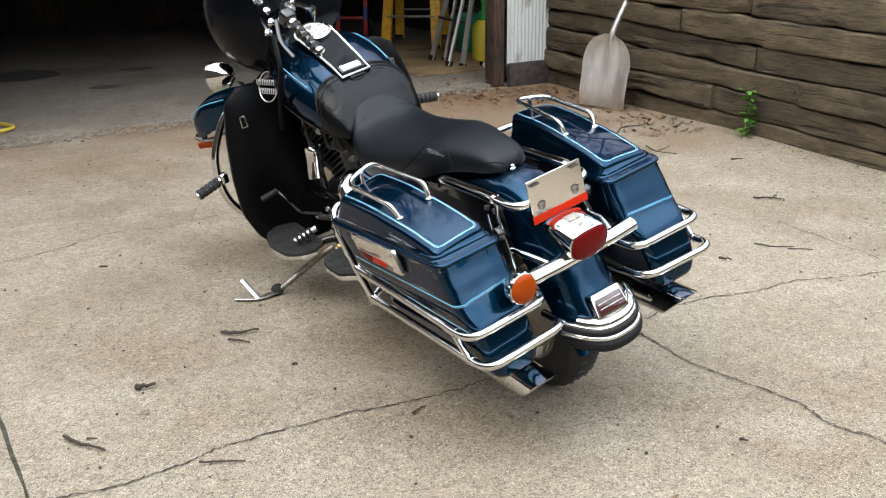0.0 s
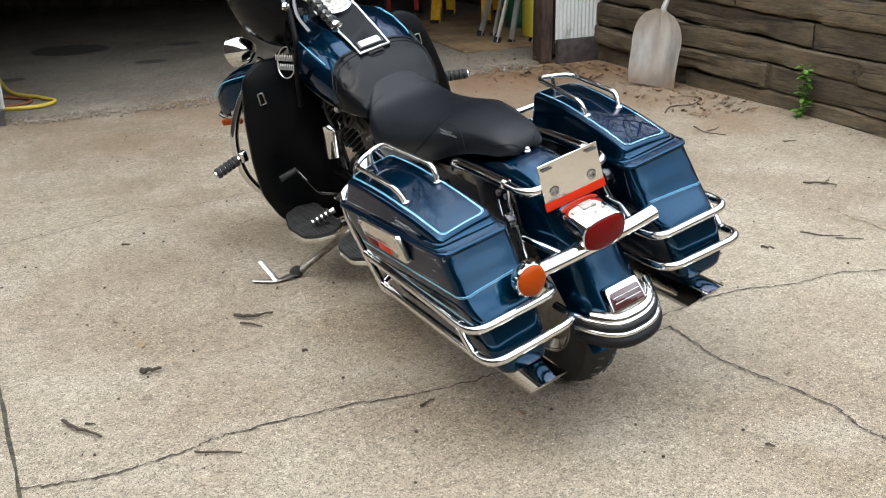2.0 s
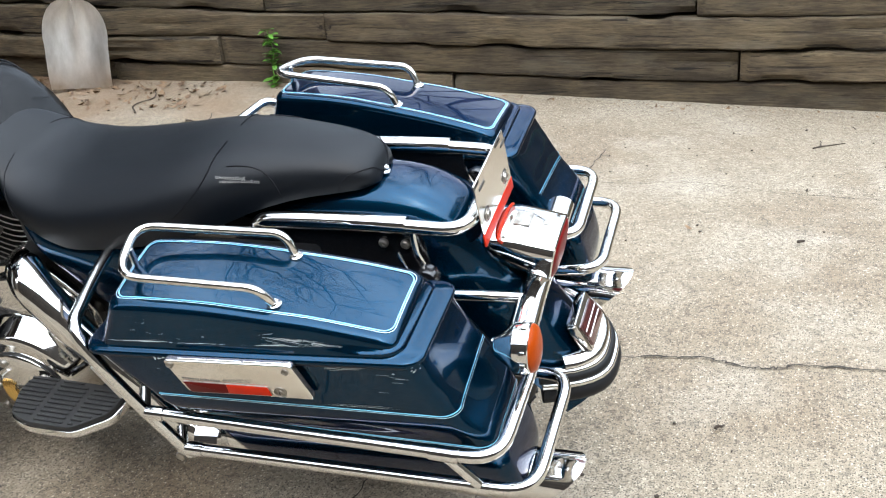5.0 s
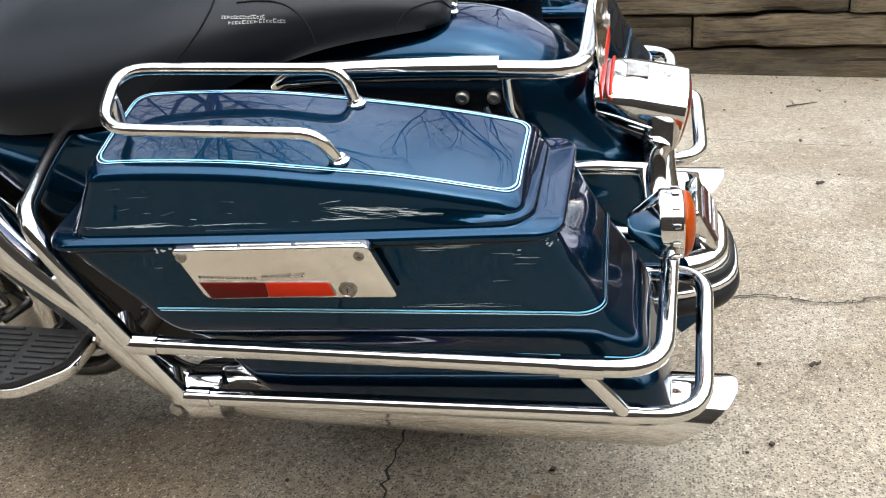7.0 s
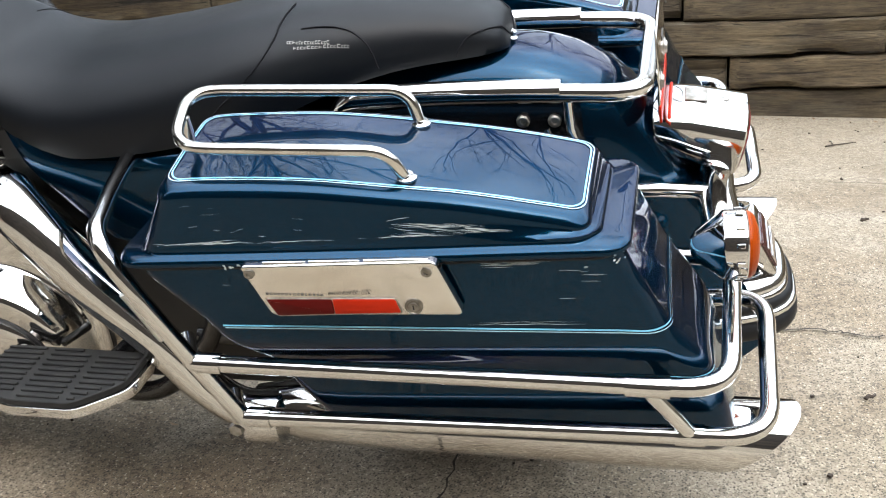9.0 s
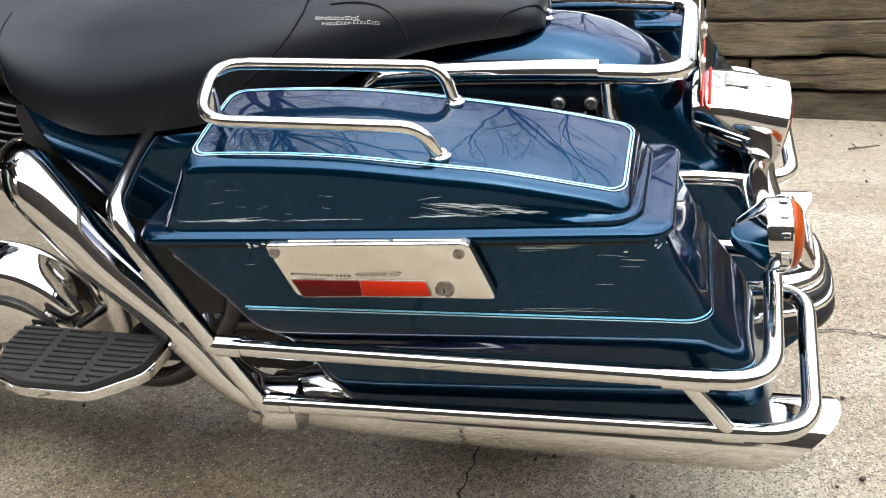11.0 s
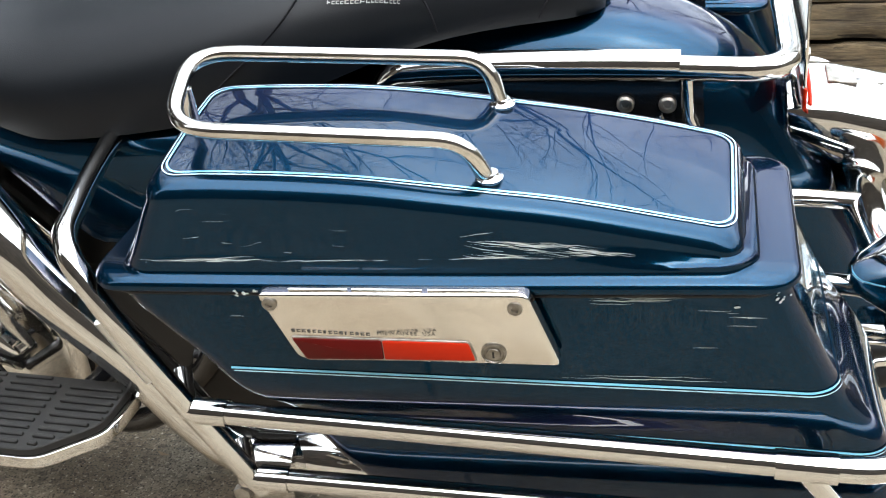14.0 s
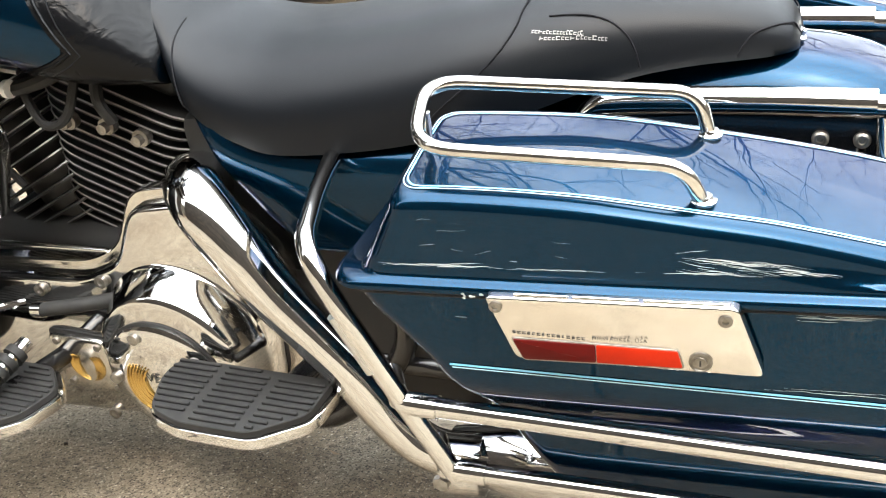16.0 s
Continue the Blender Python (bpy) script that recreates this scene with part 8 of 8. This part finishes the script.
twig([(0.886, 2.716), (0.941, 2.679), (1.011, 2.673)], 0.0075, 41)
twig([(0.887, 2.649), (0.919, 2.620), (0.944, 2.584)], 0.0045, 42)
twig([(0.245, 2.245), (0.285, 2.17), (0.335, 2.10)], 0.0065, 43)
twig([(0.305, 2.2), (0.33, 2.18)], 0.004, 44)
twig([(0.54, 1.90), (0.59, 1.87), (0.65, 1.84)], 0.0035, 45)
twig([(1.175, 1.822), (1.206, 1.836), (1.231, 1.841)], 0.0045, 46)
twig([(0.144, 3.435), (0.185, 3.411)], 0.005, 62)
twig([(0.677, 3.683), (0.707, 3.666)], 0.005, 63)
twig([(0.51, 2.44), (0.535, 2.43), (0.57, 2.435)], 0.010, 47)
twig([(1.0, 2.33), (1.015, 2.32)], 0.008, 48)
twig([(3.9, 2.95), (4.0, 2.9), (4.03, 2.85)], 0.008, 49)
twig([(3.98, 2.90), (4.06, 2.93)], 0.007, 50)
twig([(3.3, 2.4), (3.35, 2.33), (3.43, 2.28)], 0.005, 51)
twig([(3.38, 2.28), (3.48, 2.22)], 0.005, 52)
twig([(3.0, 2.33), (3.03, 2.29)], 0.009, 53)
twig([(4.43, 3.60), (4.50, 3.575)], 0.006, 54)
twig([(4.28, 0.98), (4.33, 0.95), (4.40, 0.85)], 0.006, 55)
twig([(4.33, 0.95), (4.42, 0.95)], 0.005, 56)
twig([(3.04, 1.03), (3.05, 1.01)], 0.008, 57)
twig([(1.89, 1.19), (1.9, 1.17)], 0.006, 58)
twig([(4.3, 4.5), (4.45, 4.62), (4.62, 4.6), (4.8, 4.72)], 0.007, 59)
twig([(4.198, 4.106), (4.168, 4.02), (4.164, 3.951), (4.226, 3.862)], 0.0065, 60)
twig([(4.194, 3.985), (4.27, 4.00), (4.349, 4.049)], 0.0045, 61)

rnd = random.Random(71)
bm = bmesh.new()
for k in range(820):
    pick = rnd.random()
    if pick < 0.38:
        u, v = 4.25 + rnd.gauss(0, 0.36), 6.1 + rnd.gauss(0, 0.26)
    elif pick < 0.74:
        u, v = rnd.uniform(4.35, 5.0), rnd.uniform(4.2, 6.2)
    elif pick < 0.93:
        u, v = 5.0 - abs(rnd.gauss(0, 0.06)), rnd.uniform(0.2, 5)
    else:
        u, v = rnd.uniform(0.2, 5.0), rnd.uniform(0.6, 6.0)
    if v > 6.25 and u > 4.5:
        continue
    s = rnd.uniform(0.014, 0.036) if pick < 0.74 else rnd.uniform(0.006, 0.018)
    m = pose(u, v, dip(u, v) + (0.06 if v > 6.34 else 0.008), rnd.uniform(-25, 25), rnd.uniform(-25, 25), rnd.uniform(0, 360))
    ps = [m @ Vector(p) for p in ((-s, 0, 0.2 * s), (0, -s * 0.45, 0), (s, 0, 0.3 * s), (0, s * 0.45, 0))]
    a, b, c, d = (bm.verts.new(p) for p in ps)
    bm.faces.new((a, b, d))
    bm.faces.new((b, c, d))
solo("leaf_litter", bm, M_DEADLEAF, SITE, "dry brown leaf litter scattered near wall and garage", "leaves", "stuff")
bm = bmesh.new()
for k in range(420):
    u, v = rnd.uniform(0.0, 5.0), rnd.uniform(0.5, 5.8)
    s = rnd.uniform(0.003, 0.008)
    box(bm, (s, s * rnd.uniform(0.5, 1), s * 0.6), pose(u, v, dip(u, v) + s * 0.3 + 0.002, 0, 0, rnd.uniform(0, 180)))
solo("debris", bm, M_TWIG, SITE, "small dark crumbs of bark and grit on the drive", "debris", "stuff")

# ---- timber retaining wall, tie by tie ----
retaining = thing("retaining_wall", "retaining wall of stacked weathered grey-brown railway ties", "wall", SITE)
tagged(retaining, kind="structure")


# the courses sink as the drive falls away from the garage: height of each bed along v
BEDS = [[(-14, 0.90), (-2, 0.93), (2.6, 0.955), (4.0, 0.975), (4.3, 1.012), (6.3, 1.033)],
        [(-14, 0.70), (1.2, 0.738), (1.9, 0.748), (2.4, 0.724), (3.3, 0.735), (4.2, 0.772), (5.1, 0.792), (6.3, 0.826)],
        [(-14, 0.47), (1.3, 0.512), (2.0, 0.543), (2.9, 0.557), (4.0, 0.573), (4.7, 0.606), (5.4, 0.650), (6.3, 0.665)],
        [(-14, 0.30), (1.3, 0.344), (2.3, 0.365), (3.3, 0.394), (4.05, 0.408), (5.1, 0.463), (6.3, 0.513)],
        [(-14, 0.12), (1.3, 0.173), (2.3, 0.192), (3.3, 0.226), (3.7, 0.245), (4.5, 0.276), (5.2, 0.278), (6.3, 0.324)],
        [(-14, -0.05), (1.35, 0.012), (2.3, 0.026), (3.3, 0.069), (4.5, 0.107), (5.2, 0.133), (6.3, 0.165)],
        [(-14, -0.28), (1.35, -0.20), (4.5, -0.12), (6.3, -0.05)]]
JOINTS = [(1.05, 4.13), (1.69, 4.74), (1.57, 4.05), (0.65, 3.66), (1.35, 4.38), (0.4, 2.90, 5.2)]


def timber(v0, v1, row, seed):
    rnd = random.Random(seed)
    length, vm = v1 - v0, (v0 + v1) / 2
    n = max(6, int(length / 0.05))
    d = 0.23
    face = rnd.uniform(-0.022, 0.022)
    zm = (lerp(BEDS[row], vm)[0] + lerp(BEDS[row + 1], vm)[0]) / 2
    b = bmesh.new()
    rings = []
    c = rnd.uniform(0.008, 0.015)
    for i in range(n + 1):
        x = -length / 2 + length * i / n
        hi, lo = lerp(BEDS[row], vm - x)[0] - 0.003, lerp(BEDS[row + 1], vm - x)[0] + 0.004
        h, mid = hi - lo, (hi + lo) / 2 - zm
        endpull = 0.014 if i in (0, n) else 0.0
        prof = [(-d / 2, -h / 2 + c), (-d / 2 + c, -h / 2), (d / 2 - c, -h / 2), (d / 2, -h / 2 + c), (d / 2, h / 2 - c), (d / 2 - c, h / 2), (-d / 2 + c, h / 2), (-d / 2, h / 2 - c),
                (-d / 2, h * 0.30), (-d / 2, h * 0.12), (-d / 2, -h * 0.06), (-d / 2, -h * 0.24)]
        split = 0.020 * max(0.0, noise.noise((x * 0.9 + seed * 5.1, 2.0, seed)) - 0.08)
        row_ = []
        for k, (y, z) in enumerate(prof):
            w = noise.noise((x * 1.6 + seed * 3.7, k * 1.9, seed)) * 0.010 + noise.noise((x * 7 + seed, k * 2.3, 5)) * 0.008
            chip = 0.16 * max(0.0, noise.noise((x * 2.4 + seed * 1.3, 4.0 if k < 2 else 0.0, 9)) - 0.20) if k in (0, 1, 6, 7) else 0
            chip = min(chip, 0.035)
            groove = split * 2.2 if k == 9 + seed % 2 else 0
            yy = y + (w + chip + groove if y < 0 else 0) + endpull * (1 if y < 0 else 0)
            zz = mid + z * (1 - endpull) + noise.noise((x * 1.7 + seed * 2.1, z * 3, 1)) * 0.007 + noise.noise((x * 9 + seed, z * 5, 4)) * 0.005
            if k == 1:
                zz += chip
            if k == 6:
                zz -= chip
            row_.append(Vector((x, yy, zz)))
        rings.append(row_)
    loft(b, rings)
    t = new("timber", mesh_of("timber", b, M_TIE, 40))
    t.parent = retaining
    # local x runs along the wall (-v), the weathered face looks to -u
    t.matrix_local = pose(5.05 + d / 2 + face, vm, zm, 0, 0, -90)


for ci, joints in enumerate(JOINTS):
    stops = [-3.8 - 0.4 * (ci % 3), -1.4 + 0.5 * (ci % 2), *joints, 6.34]
    for k, (a, b) in enumerate(zip(stops, stops[1:])):
        timber(a + 0.006, b - 0.006, ci, ci * 10 + k)
    for k in range(4):
        far = stops[0] - 2.4 * k
        timber(far - 2.394, far - 0.006, ci, 100 + ci * 10 + k)
